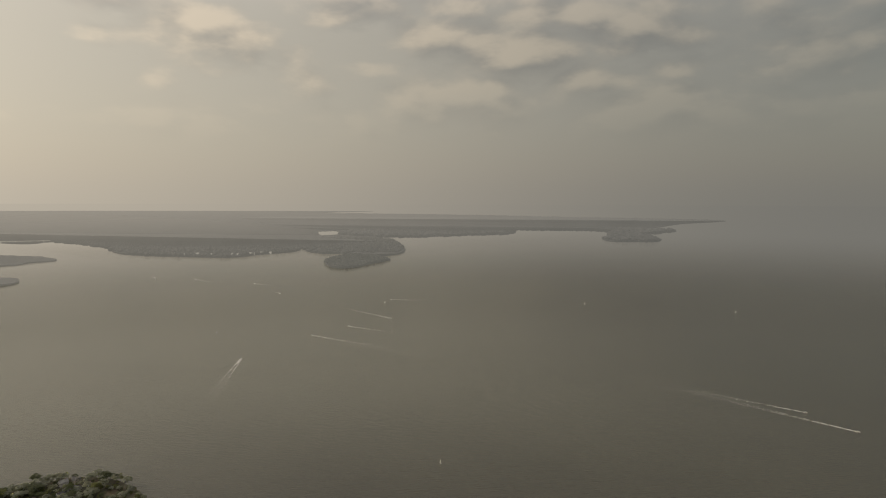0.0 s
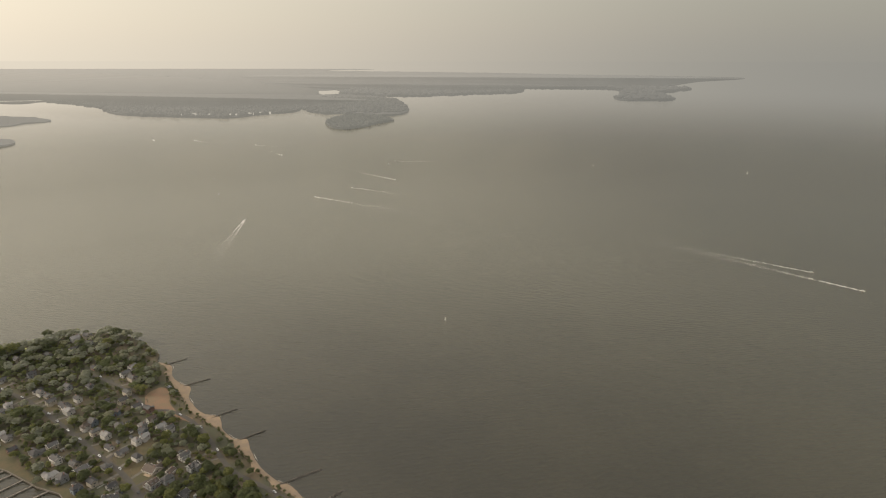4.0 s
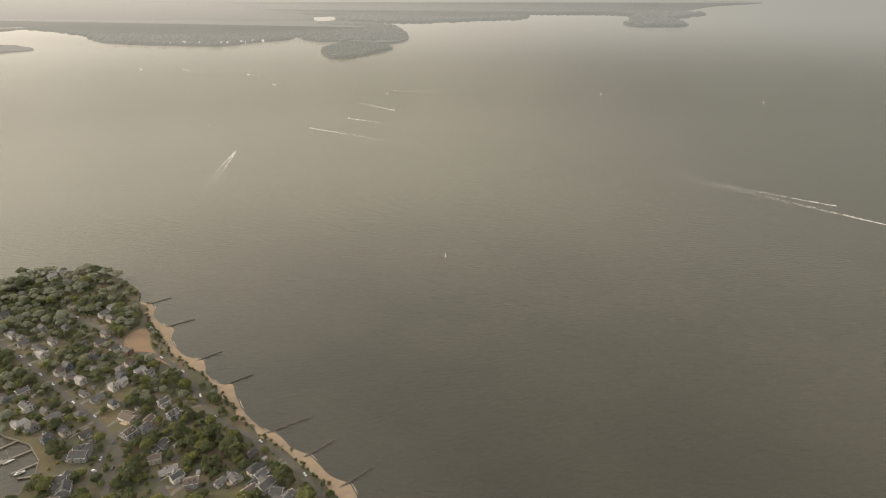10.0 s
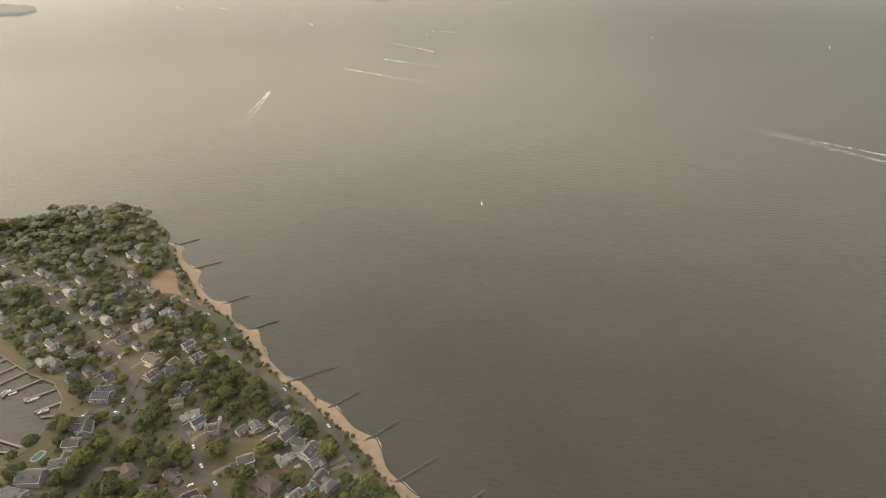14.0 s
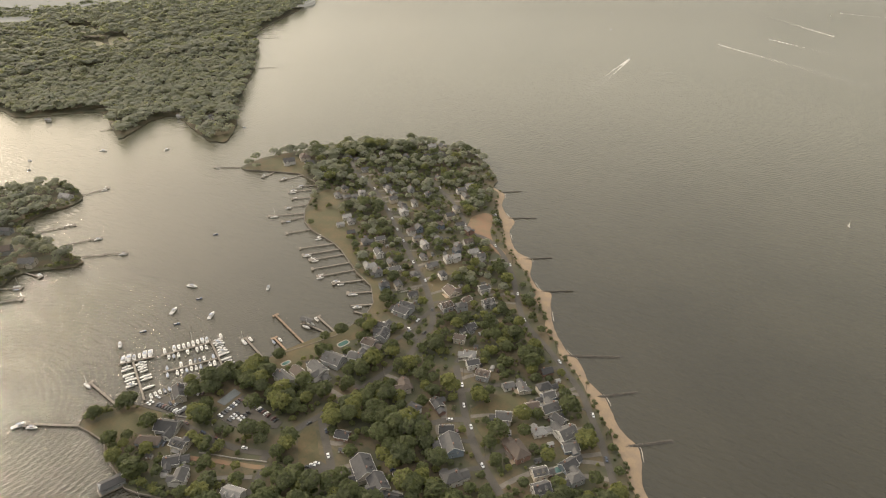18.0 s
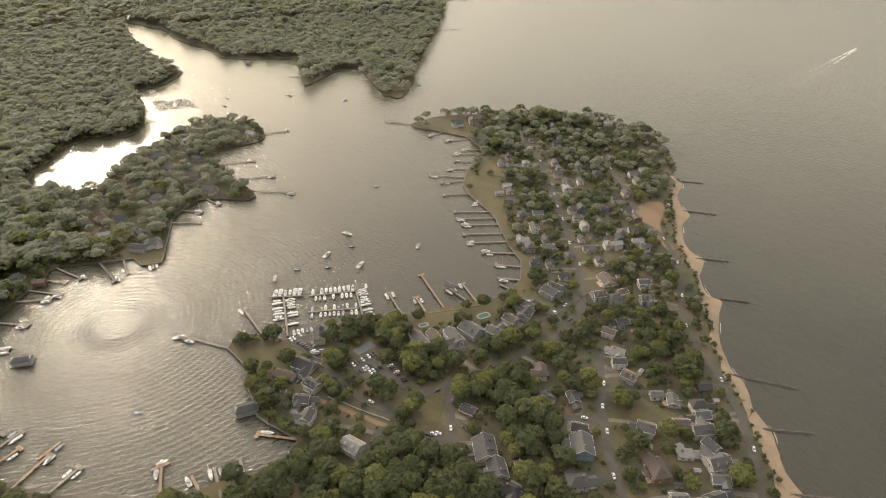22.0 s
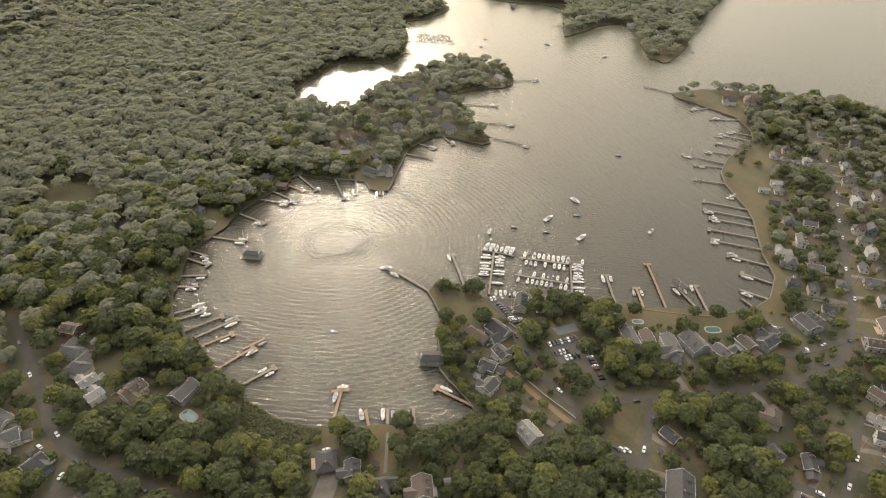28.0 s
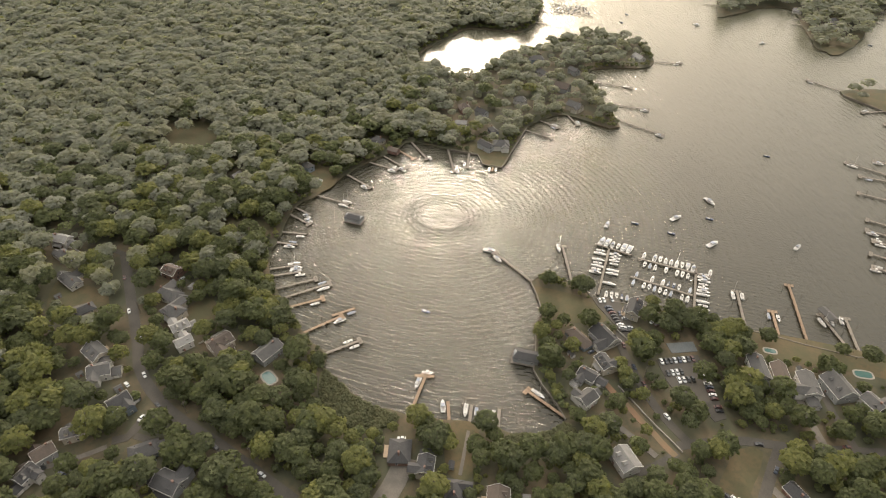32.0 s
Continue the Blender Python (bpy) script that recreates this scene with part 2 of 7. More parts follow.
# leaves of the far woods, paled and greyed to stand in for haze
HAZED_LEAF = [material("leaves_" + n, c, 0.72, o, 9.0, None, 0.0, 0.0, 0.2, 0.6, 0.1, 0.15) for n, c, o in (
    ("hazed_mid", (0.214, 0.218, 0.172), (0.200, 0.206, 0.164)), ("hazed_warm", (0.226, 0.225, 0.164), (0.210, 0.211, 0.155)),
    ("hazed_cool", (0.200, 0.206, 0.170), (0.188, 0.195, 0.162)))]
for m in LEAF + HAZED_LEAF:
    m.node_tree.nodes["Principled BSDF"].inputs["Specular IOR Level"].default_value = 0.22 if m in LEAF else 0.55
BARK = material("bark", (0.11, 0.085, 0.06), 0.95, None, 1.0)


# ---- mesh helpers ----
def mesh_object(name, verts, faces, mat, parent=None, smooth=False):
    me = bpy.data.meshes.new(name)
    me.from_pydata([tuple(v) for v in verts], [], [tuple(f) for f in faces])
    for mm in (mat if isinstance(mat, (list, tuple)) else [mat]):
        me.materials.append(mm)
    if smooth:
        me.polygons.foreach_set("use_smooth", [True] * len(me.polygons))
    ob = new(name, me)
    ob.parent = parent
    return ob


def part(name, bm, mat, parent=None, label=""):
    me = bpy.data.meshes.new(name)
    bm.normal_update()
    bm.to_mesh(me)
    bm.free()
    me.materials.append(mat)
    ob = new(name, me)
    ob.parent = parent
    if label:
        ob["label"] = label
    return ob


def thing(name, label, category, group="", kind="", at=None):
    ob = new(name)
    ob.empty_display_size = 0.5
    if at is not None:
        ob.matrix_basis = at
    return tagged(ob, label, category, group, kind)


def smooth_line(points, closed=False, step=6.0, wiggle=0.0):
    """A soft curve through the plan's corners."""
    pts = [Vector((*p, 0.0)) for p in points]
    n, out = len(pts), []
    for i in range(n if closed else n - 1):
        a, b, c, d = (pts[(i + k) % n] if closed else pts[min(max(i + k, 0), n - 1)] for k in (-1, 0, 1, 2))
        k = min(max(1, int((c - b).length / step)), 40)
        for j in range(k):
            s = j / k
            q = 0.5 * ((2 * b) + (c - a) * s + (2 * a - 5 * b + 4 * c - d) * s * s + (3 * b - a - 3 * c + d) * s ** 3)
            if wiggle:
                q += wiggle * Vector((noise.noise(q * 0.13), noise.noise(q * 0.13 + Vector((9, 4, 2))), 0))
            out.append((q.x, q.y))
    if not closed:
        out.append(tuple(pts[-1].xy))
    return out


def slab(name, outline, top, bottom, mat, parent=None):
    """A sheet of ground of any outline, with an edge that goes down to bottom."""
    bm = bmesh.new()
    vs = [bm.verts.new((x, y, top)) for x, y in outline]
    es = [bm.edges.new((vs[i], vs[(i + 1) % len(vs)])) for i in range(len(vs))]
    bmesh.ops.triangle_fill(bm, edges=es, use_beauty=True)
    for f in bm.faces:
        if f.normal.z < 0:
            f.normal_flip()
    low = [bm.verts.new((x, y, bottom)) for x, y in outline]
    for i in range(len(vs)):
        j = (i + 1) % len(vs)
        bm.faces.new((vs[i], vs[j], low[j], low[i]))
    bmesh.ops.recalc_face_normals(bm, faces=bm.faces)
    return part(name, bm, mat, parent)


def ribbon(name, line, width, z, mat, depth=0.12, parent=None, widths=None):
    verts, faces = [], []
    for i, p in enumerate(line):
        a, b = Vector(line[max(i - 1, 0)]), Vector(line[min(i + 1, len(line) - 1)])
        d = (b - a).normalized()
        w = (widths[i] if widths else width) / 2
        s = Vector((-d.y, d.x)) * w
        q = Vector(p)
        for e in (q + s, q - s):
            verts.append((e.x, e.y, z))
        for e in (q + s, q - s):
            verts.append((e.x, e.y, z - depth))
    for i in range(len(line) - 1):
        k, m = 4 * i, 4 * i + 4
        faces += [(k + 1, m + 1, m, k), (k, m, m + 2, k + 2), (m + 1, k + 1, k + 3, m + 3), (k + 2, m + 2, m + 3, k + 3)]
    e = 4 * (len(line) - 1)
    faces += [(0, 2, 3, 1), (e, e + 1, e + 3, e + 2)]
    return mesh_object(name, verts, faces, mat, parent)


def inside(x, y, poly):
    hit, n = False, len(poly)
    j = n - 1
    for i in range(n):
        (xi, yi), (xj, yj) = poly[i], poly[j]
        if (yi > y) != (yj > y) and x < (xj - xi) * (y - yi) / (yj - yi) + xi:
            hit = not hit
        j = i
    return hit


def inside_many(x, y, poly):
    hit = np.zeros(len(x), bool)
    p = np.array(poly)
    q = np.roll(p, 1, axis=0)
    for (xi, yi), (xj, yj) in zip(p, q):
        if yi == yj:
            continue
        c = (yi > y) != (yj > y)
        hit ^= c & (x < (xj - xi) * (y - yi) / (yj - yi) + xi)
    return hit


def line_distance(x, y, line):
    """Distance of many places from a polyline."""
    best = np.full(len(x), 1e9)
    for (ax, ay), (bx, by) in zip(line[:-1], line[1:]):
        dx, dy = bx - ax, by - ay
        s = np.clip(((x - ax) * dx + (y - ay) * dy) / (dx * dx + dy * dy + 1e-9), 0, 1)
        best = np.minimum(best, np.hypot(x - ax - s * dx, y - ay - s * dy))
    return best


# ---- plan of the shores (metres) ----
BEACH = [(429, 26), (306, 125), (195, 221), (78, 328), (16, 385), (-29, 424), (-61, 452), (-70, 472), (-78, 485), (-94, 493), (-107, 507), (-116, 517), (-133, 526), (-144, 538),
         (-155, 547), (-165, 551), (-187, 572), (-205, 599), (-216, 620), (-230, 621), (-248, 638), (-261, 664), (-280, 670), (-298, 686),
         (-313, 707), (-321, 731), (-338, 741), (-356, 760), (-369, 788), (-389, 798)]
POINT = [(-399, 820), (-414, 836), (-434, 854), (-453, 867), (-470, 879), (-490, 886), (-510, 890), (-537, 888), (-563, 878), (-592, 853), (-616, 833), (-642, 810),
         (-668, 776), (-689, 752), (-704, 727), (-715, 699), (-718, 672), (-714, 649)]
CREEK_SIDE = [(-703, 646), (-664, 666), (-630, 681), (-595, 675), (-575, 663), (-567, 646), (-541, 608), (-519, 586), (-497, 576), (-452, 568),
              (-436, 562), (-391, 538), (-363, 528), (-342, 508), (-333, 486), (-334, 473), (-335, 451), (-346, 425), (-355, 407), (-360, 394),
              (-370, 368)]
YARD_SIDE = [(-381, 344), (-386, 326), (-393, 304), (-403, 300), (-412, 289), (-416, 273), (-410, 266), (-396, 268), (-380, 269), (-369, 263),
             (-350, 260), (-332, 256), (-321, 259), (-312, 263), (-304, 266), (-296, 268)]
COVE_SIDE = [(-290, 261), (-287, 250), (-289, 238), (-294, 226), (-299, 202), (-302, 182), (-306, 174), (-309, 166), (-317, 153), (-329, 140),
             (-338, 133), (-348, 134), (-358, 125), (-368, 117), (-389, 104), (-407, 95), (-421, 87), (-445, 83), (-465, 86)]
WEST_SIDE = [(-508, 92), (-524, 108), (-559, 130), (-576, 146), (-595, 169), (-612, 183), (-597, 218), (-586, 244), (-569, 247), (-563, 263),
             (-593, 276), (-636, 295), (-653, 312), (-664, 339), (-634, 376), (-637, 387), (-670, 387), (-696, 384), (-731, 386), (-759, 384),
             (-777, 389), (-786, 412), (-784, 451), (-802, 471), (-844, 474), (-868, 473), (-894, 396), (-878, 376), (-840, 321), (-805, 285)]
POND_SIDE = [(-792, 278), (-763, 252), (-768, 233), (-806, 194), (-841, 195), (-888, 228), (-925, 257), (-918, 297), (-909, 324), (-944, 351), (-1034, 377), (-1097, 380), (-1108, 422), (-1123, 443), (-1165, 478), (-1216, 472), (-1306, 467), (-1465, 474), (-1612, 495)]
NORTH_SIDE = [(-1639, 508), (-1503, 550), (-1412, 545), (-1279, 568), (-1204, 572), (-1139, 654), (-1102, 664), (-987, 620), (-966, 620),
              (-1006, 697), (-991, 731), (-901, 705), (-835, 689), (-824, 702), (-863, 755), (-942, 819), (-1023, 897), (-1154, 1027), (-1336, 1186),
              (-1479, 1313), (-1560, 1443), (-1706, 1696), (-1871, 1908)]


def beach_width(x, y):
    return max(4.0, 7.5 + 5.0 * noise.noise((x * 0.026, y * 0.026, 5.0)) + 3.0 * noise.noise((x * 0.09, y * 0.09, 2.0)))


def inland(line, extra=0.0):
    """The upper edge of the sand: smoother than the scalloped water line below it."""
    out = []
    for i, (x, y) in enumerate(line):
        lo, hi = max(i - 9, 0), min(i + 9, len(line) - 1)
        a, b = Vector(line[lo]), Vector(line[hi])
        d = (b - a).normalized()
        n = hi - lo + 1
        mx, my = sum(q[0] for q in line[lo:hi + 1]) / n, sum(q[1] for q in line[lo:hi + 1]) / n
        s = Vector((-d.y, d.x))
        off = (Vector((mx, my)) - Vector((x, y))).dot(s) if 9 <= i < len(line) - 9 else 0.0
        w = max(beach_width(x, y) + 1.0 + off, 3.0) + extra
        out.append((x + s.x * w, y + s.y * w))
    return out


beach_line = smooth_line(BEACH, step=4.0, wiggle=0.8)
SHORE = inland(beach_line, -1.0)[:-1] + smooth_line(POINT, step=4.0, wiggle=0.8) + CREEK_SIDE + YARD_SIDE + smooth_line(COVE_SIDE + WEST_SIDE + POND_SIDE, step=6.0, wiggle=1.6)
MAIN = SHORE + [(-2210, 676), (-3380, 832), (-3380, -1170), (1170, -1170), (1170, -390)]
NORTH = smooth_line(NORTH_SIDE, step=10.0, wiggle=3.0) + [(-2210, 2470), (-3770, 2340), (-3380, 858), (-2210, 702)]
LAND_Z = 1.3

tagged(slab("ground", MAIN, LAND_Z, -1.0, GROUND), "dry suburban ground of a wooded waterfront village", "ground", kind="structure")
tagged(slab("ground_across_the_creek", NORTH, LAND_Z, -1.0, GROUND), "wooded far bank of the creek", "ground", kind="structure")

# ---- water: flat for 3.4 km, then it rises very slightly so that its rim stands at eye level as the horizon does ----
EYE = Vector((0, 39, 392))
NEAR, RIM = 2350.0, 4700.0


def squeeze(x, y, z=0.0):
    """Brings a far place nearer along the line of sight, so that the horizon fits within the scene's depth."""
    d = Vector((x - EYE.x, y - EYE.y, 0))
    r = d.length
    if r <= NEAR:
        return Vector((x, y, z))
    k = NEAR + (RIM - NEAR) * (1 - NEAR / r)
    s = k / r
    return Vector((EYE.x + d.x * s, EYE.y + d.y * s, EYE.z * (1 - s) + z * s))


rings = [0, 150, 300, 600, 1000, 1500, 2000, 2350]
far_rings = [NEAR / (1 - q) for q in [i / 40 for i in range(40)]] + [400000]
SEG = 360


def ring_sheet(radii):
    verts, faces = [], []
    for r in radii:
        for i in range(SEG):
            a = 2 * math.pi * i / SEG
            verts.append(squeeze(EYE.x + r * math.cos(a), EYE.y + r * math.sin(a)))
    for k in range(len(radii) - 1):
        for i in range(SEG):
            j = (i + 1) % SEG
            if radii[k] == 0:
                faces.append((0, SEG + i, SEG + j))
            else:
                faces.append((k * SEG + i, (k + 1) * SEG + i, (k + 1) * SEG + j, k * SEG + j))
    return verts, faces


verts, faces = ring_sheet(rings)
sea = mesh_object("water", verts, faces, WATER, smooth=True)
tagged(sea, "calm silty brown river and creek water with wind ripples", "water", kind="structure")


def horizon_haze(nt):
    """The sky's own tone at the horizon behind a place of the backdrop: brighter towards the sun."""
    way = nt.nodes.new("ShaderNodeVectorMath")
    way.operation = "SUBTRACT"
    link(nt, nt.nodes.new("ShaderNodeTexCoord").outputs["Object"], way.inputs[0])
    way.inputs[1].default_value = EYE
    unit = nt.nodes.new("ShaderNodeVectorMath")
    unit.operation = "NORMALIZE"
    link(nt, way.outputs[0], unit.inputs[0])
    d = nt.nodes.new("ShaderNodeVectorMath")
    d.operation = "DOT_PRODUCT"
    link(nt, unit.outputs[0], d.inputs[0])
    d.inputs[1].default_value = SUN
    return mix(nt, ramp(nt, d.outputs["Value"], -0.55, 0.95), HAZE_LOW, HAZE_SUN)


# the river beyond: horizon haze is mixed in as a growing glow
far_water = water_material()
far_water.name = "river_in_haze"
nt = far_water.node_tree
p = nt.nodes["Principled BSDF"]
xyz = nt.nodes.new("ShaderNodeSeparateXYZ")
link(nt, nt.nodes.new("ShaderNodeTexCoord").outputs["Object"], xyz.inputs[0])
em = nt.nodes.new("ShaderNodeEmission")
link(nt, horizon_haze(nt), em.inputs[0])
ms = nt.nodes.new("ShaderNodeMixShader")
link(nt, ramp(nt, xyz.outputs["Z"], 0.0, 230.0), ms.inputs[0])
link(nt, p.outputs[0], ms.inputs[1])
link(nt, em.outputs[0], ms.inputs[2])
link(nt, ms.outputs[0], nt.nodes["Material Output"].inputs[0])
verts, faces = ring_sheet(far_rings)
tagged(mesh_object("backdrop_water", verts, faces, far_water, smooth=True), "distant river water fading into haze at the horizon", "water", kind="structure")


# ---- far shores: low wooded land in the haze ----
# far land glows: its haze is put into the emission colour
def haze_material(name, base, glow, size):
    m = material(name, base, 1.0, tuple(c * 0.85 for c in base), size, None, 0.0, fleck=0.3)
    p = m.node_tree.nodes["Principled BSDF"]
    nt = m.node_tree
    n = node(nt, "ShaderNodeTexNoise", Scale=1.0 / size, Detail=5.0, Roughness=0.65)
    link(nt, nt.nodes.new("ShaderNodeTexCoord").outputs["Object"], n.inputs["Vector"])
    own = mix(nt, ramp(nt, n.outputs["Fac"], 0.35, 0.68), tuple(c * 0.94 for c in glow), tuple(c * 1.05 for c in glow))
    # farther land takes more of the horizon's tone, as painted haze
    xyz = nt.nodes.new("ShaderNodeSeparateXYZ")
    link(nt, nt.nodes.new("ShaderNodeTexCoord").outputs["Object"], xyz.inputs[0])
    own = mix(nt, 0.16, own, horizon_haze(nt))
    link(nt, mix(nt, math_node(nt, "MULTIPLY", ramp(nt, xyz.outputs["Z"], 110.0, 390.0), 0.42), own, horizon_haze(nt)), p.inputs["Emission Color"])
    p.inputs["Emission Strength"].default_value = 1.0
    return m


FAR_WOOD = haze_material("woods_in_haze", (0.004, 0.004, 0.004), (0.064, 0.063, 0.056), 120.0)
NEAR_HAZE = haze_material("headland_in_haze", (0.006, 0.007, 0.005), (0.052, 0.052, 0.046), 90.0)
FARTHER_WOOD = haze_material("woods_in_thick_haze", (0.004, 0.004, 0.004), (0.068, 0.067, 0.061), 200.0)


def far_land(name, outline, mat, crown=18.0, grid=60.0, label=""):
    """Wooded land far off: a bumpy sheet of tree tops with a ragged edge that reaches down to the water."""
    line = smooth_line(outline, closed=True, step=grid * 0.6, wiggle=10)
    verts, faces = [], []
    top, low = [], []
    bm = bmesh.new()
    for x, y in line:
        h = crown * (0.75 + 0.5 * noise.noise((x * 0.012, y * 0.012, 3)))
        top.append(bm.verts.new(squeeze(x, y, h)))
        low.append(bm.verts.new(squeeze(x, y, -6.0)))
    n = len(line)
    es = [bm.edges.new((top[i], top[(i + 1) % n])) for i in range(n)]
    bmesh.ops.triangle_fill(bm, edges=es, use_beauty=True)
    for i in range(n):
        bm.faces.new((top[i], top[(i + 1) % n], low[(i + 1) % n], low[i]))
    bmesh.ops.recalc_face_normals(bm, faces=bm.faces)
    return tagged(part(name, bm, mat), label, "far shore", kind="structure")


FAR_A = [(-4810, 6370), (-3921, 6234), (-3485, 5970), (-2899, 5379), (-2629, 4958), (-2317, 4689), (-1577, 4521), (-1414, 4806), (-1216, 5070),
         (-1244, 5508), (-1098, 5066), (-928, 4893), (-772, 4888), (-499, 4680), (-325, 4979), (-370, 5680), (-572, 6713), (-816, 7272), (-1208, 7667),
         (-1524, 7686), (-1950, 9230), (-3380, 11700), (-11700, 20800), (-20800, 23400), (-11700, 11700)]
FAR_TIP = [(-812, 4280), (-701, 3868), (-572, 3830), (-403, 4265), (-376, 4391), (-499, 4624), (-624, 4732), (-772, 4628)]
FAR_B = [(-1635, 9084), (-1323, 7944), (-796, 7390), (-292, 7362), (328, 7843), (904, 8245), (1036, 9080), (1017, 9677), (1841, 9408),
         (2343, 9372), (2439, 8800), (1846, 7123), (1828, 6588), (2301, 6664), (2527, 7322), (2461, 7851), (3457, 9288), (2990, 9750),
         (3805, 10893), (4898, 12711), (6994, 15752), (3900, 18850), (0, 22750), (-8450, 26000), (-3380, 11700)]
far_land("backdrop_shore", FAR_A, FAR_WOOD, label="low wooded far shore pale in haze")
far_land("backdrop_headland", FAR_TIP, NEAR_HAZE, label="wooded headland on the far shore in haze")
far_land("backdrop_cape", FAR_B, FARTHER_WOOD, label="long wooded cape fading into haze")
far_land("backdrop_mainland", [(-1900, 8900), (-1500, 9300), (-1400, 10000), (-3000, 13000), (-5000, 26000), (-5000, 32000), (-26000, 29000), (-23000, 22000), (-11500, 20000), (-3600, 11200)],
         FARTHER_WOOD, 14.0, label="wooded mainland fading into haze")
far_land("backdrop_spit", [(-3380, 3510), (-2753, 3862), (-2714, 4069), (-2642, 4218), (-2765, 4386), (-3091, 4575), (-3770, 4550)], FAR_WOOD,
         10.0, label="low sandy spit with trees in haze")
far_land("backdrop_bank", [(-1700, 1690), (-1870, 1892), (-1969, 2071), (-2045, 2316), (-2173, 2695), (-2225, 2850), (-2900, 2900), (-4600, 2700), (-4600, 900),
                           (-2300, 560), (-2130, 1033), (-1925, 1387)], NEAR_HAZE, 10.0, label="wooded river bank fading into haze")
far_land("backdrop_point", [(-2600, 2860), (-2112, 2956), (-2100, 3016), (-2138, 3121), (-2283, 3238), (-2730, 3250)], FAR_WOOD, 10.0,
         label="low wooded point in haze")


def far_woods(name, outline, mat, step, size, label):
    """Tree tops on far land: low lumps of uneven size."""
    ico = bmesh.new()
    bmesh.ops.create_icosphere(ico, subdivisions=1, radius=1.0)
    iv = np.array([q.co[:] for q in ico.verts])
    fi = np.array([[q.index for q in w.verts] for w in ico.faces])
    ico.free()
    g = np.random.RandomState(12)
    gx, gy = np.meshgrid(np.arange(min(q[0] for q in outline), max(q[0] for q in outline), step), np.arange(min(q[1] for q in outline), max(q[1] for q in outline), step))
    x, y = (gx + g.uniform(-0.4, 0.4, gx.shape) * step).ravel(), (gy + g.uniform(-0.4, 0.4, gx.shape) * step).ravel()
    k = inside_many(x, y, outline)
    V, F, off = [], [], 0
    for px, py in zip(x[k], y[k]):
        p = squeeze(px, py, 8.0)
        r = size * g.uniform(0.6, 1.2)
        V += (iv * (1 + 0.3 * (g.rand(len(iv), 1) - 0.5)) * (r, r, r * 0.8) + p).tolist()
        F += (fi + off).tolist()
        off += len(iv)
    tagged(mesh_object(name, V, F, mat), label, "woods", kind="stuff")


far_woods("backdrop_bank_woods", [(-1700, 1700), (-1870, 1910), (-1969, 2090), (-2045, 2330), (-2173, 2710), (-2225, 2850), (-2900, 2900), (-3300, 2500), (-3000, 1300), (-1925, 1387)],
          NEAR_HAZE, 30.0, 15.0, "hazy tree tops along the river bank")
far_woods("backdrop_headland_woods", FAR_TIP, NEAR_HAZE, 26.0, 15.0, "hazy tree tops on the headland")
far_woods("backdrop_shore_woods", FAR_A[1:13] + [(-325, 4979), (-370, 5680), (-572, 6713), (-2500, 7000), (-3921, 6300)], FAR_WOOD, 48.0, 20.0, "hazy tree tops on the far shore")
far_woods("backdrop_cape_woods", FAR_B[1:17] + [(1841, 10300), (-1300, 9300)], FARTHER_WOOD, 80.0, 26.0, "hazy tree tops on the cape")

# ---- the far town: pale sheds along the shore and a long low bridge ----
# walls, roofs and bridge emit a haze tone painted into their colour
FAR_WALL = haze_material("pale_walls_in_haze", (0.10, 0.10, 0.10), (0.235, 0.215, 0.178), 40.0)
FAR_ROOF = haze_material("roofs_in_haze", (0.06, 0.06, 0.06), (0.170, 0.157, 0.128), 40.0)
frng = random.Random(3)
shore_pts = [(-2587, 4927), (-2444, 4849), (-2317, 4745), (-2145, 4693), (-2028, 4660), (-1885, 4641), (-1768, 4628), (-1664, 4608), (-1577, 4602), (-1508, 4732), (-1300, 5005)]
for i in range(28):
    k = frng.uniform(0, len(shore_pts) - 1.01)
    a, b = Vector(shore_pts[int(k)]), Vector(shore_pts[int(k) + 1])
    q = a.lerp(b, k % 1) + Vector((frng.uniform(-26, 26), frng.uniform(6, 143)))
    L, W, H = frng.uniform(18, 70), frng.uniform(16, 30), frng.uniform(10, 18)
    p = squeeze(q.x, q.y, 0)
    shed = new("waterfront_building")
    tagged(shed, "pale waterfront building on the far shore in haze", "building", "buildings of the far town")
    s = (p - EYE).xy.length / (q - EYE.xy).length
    shed.matrix_basis = Matrix.Translation(p) @ Matrix.Rotation(frng.uniform(-0.3, 0.3), 4, "Z") @ Matrix.Diagonal((s, s, s, 1))
    bm = bmesh.new()
    bmesh.ops.create_cube(bm, size=1.0, matrix=Matrix.Translation((0, 0, H / 2)) @ Matrix.Diagonal((L, W, H, 1)))
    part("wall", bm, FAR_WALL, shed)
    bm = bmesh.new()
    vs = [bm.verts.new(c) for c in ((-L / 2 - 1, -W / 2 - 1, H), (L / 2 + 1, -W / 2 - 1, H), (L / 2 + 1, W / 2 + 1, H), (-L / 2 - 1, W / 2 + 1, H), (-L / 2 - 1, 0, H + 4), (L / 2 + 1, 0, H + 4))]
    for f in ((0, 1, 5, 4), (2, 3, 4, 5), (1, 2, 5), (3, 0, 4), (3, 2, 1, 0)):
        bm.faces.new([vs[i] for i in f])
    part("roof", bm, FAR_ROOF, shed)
bridge = new("bridge")
tagged(bridge, "long low road bridge on piers far off in haze", "bridge")
ends = Vector((-5070, 5590)), Vector((-3835, 6279))
bm = bmesh.new()
N = 24
tops = []
for i in range(N + 1):
    q = ends[0].lerp(ends[1], i / N)
    tops.append([bm.verts.new(squeeze(q.x + sx * 5, q.y - sx * 9, z)) for sx in (-1, 1) for z in (18, 23)])
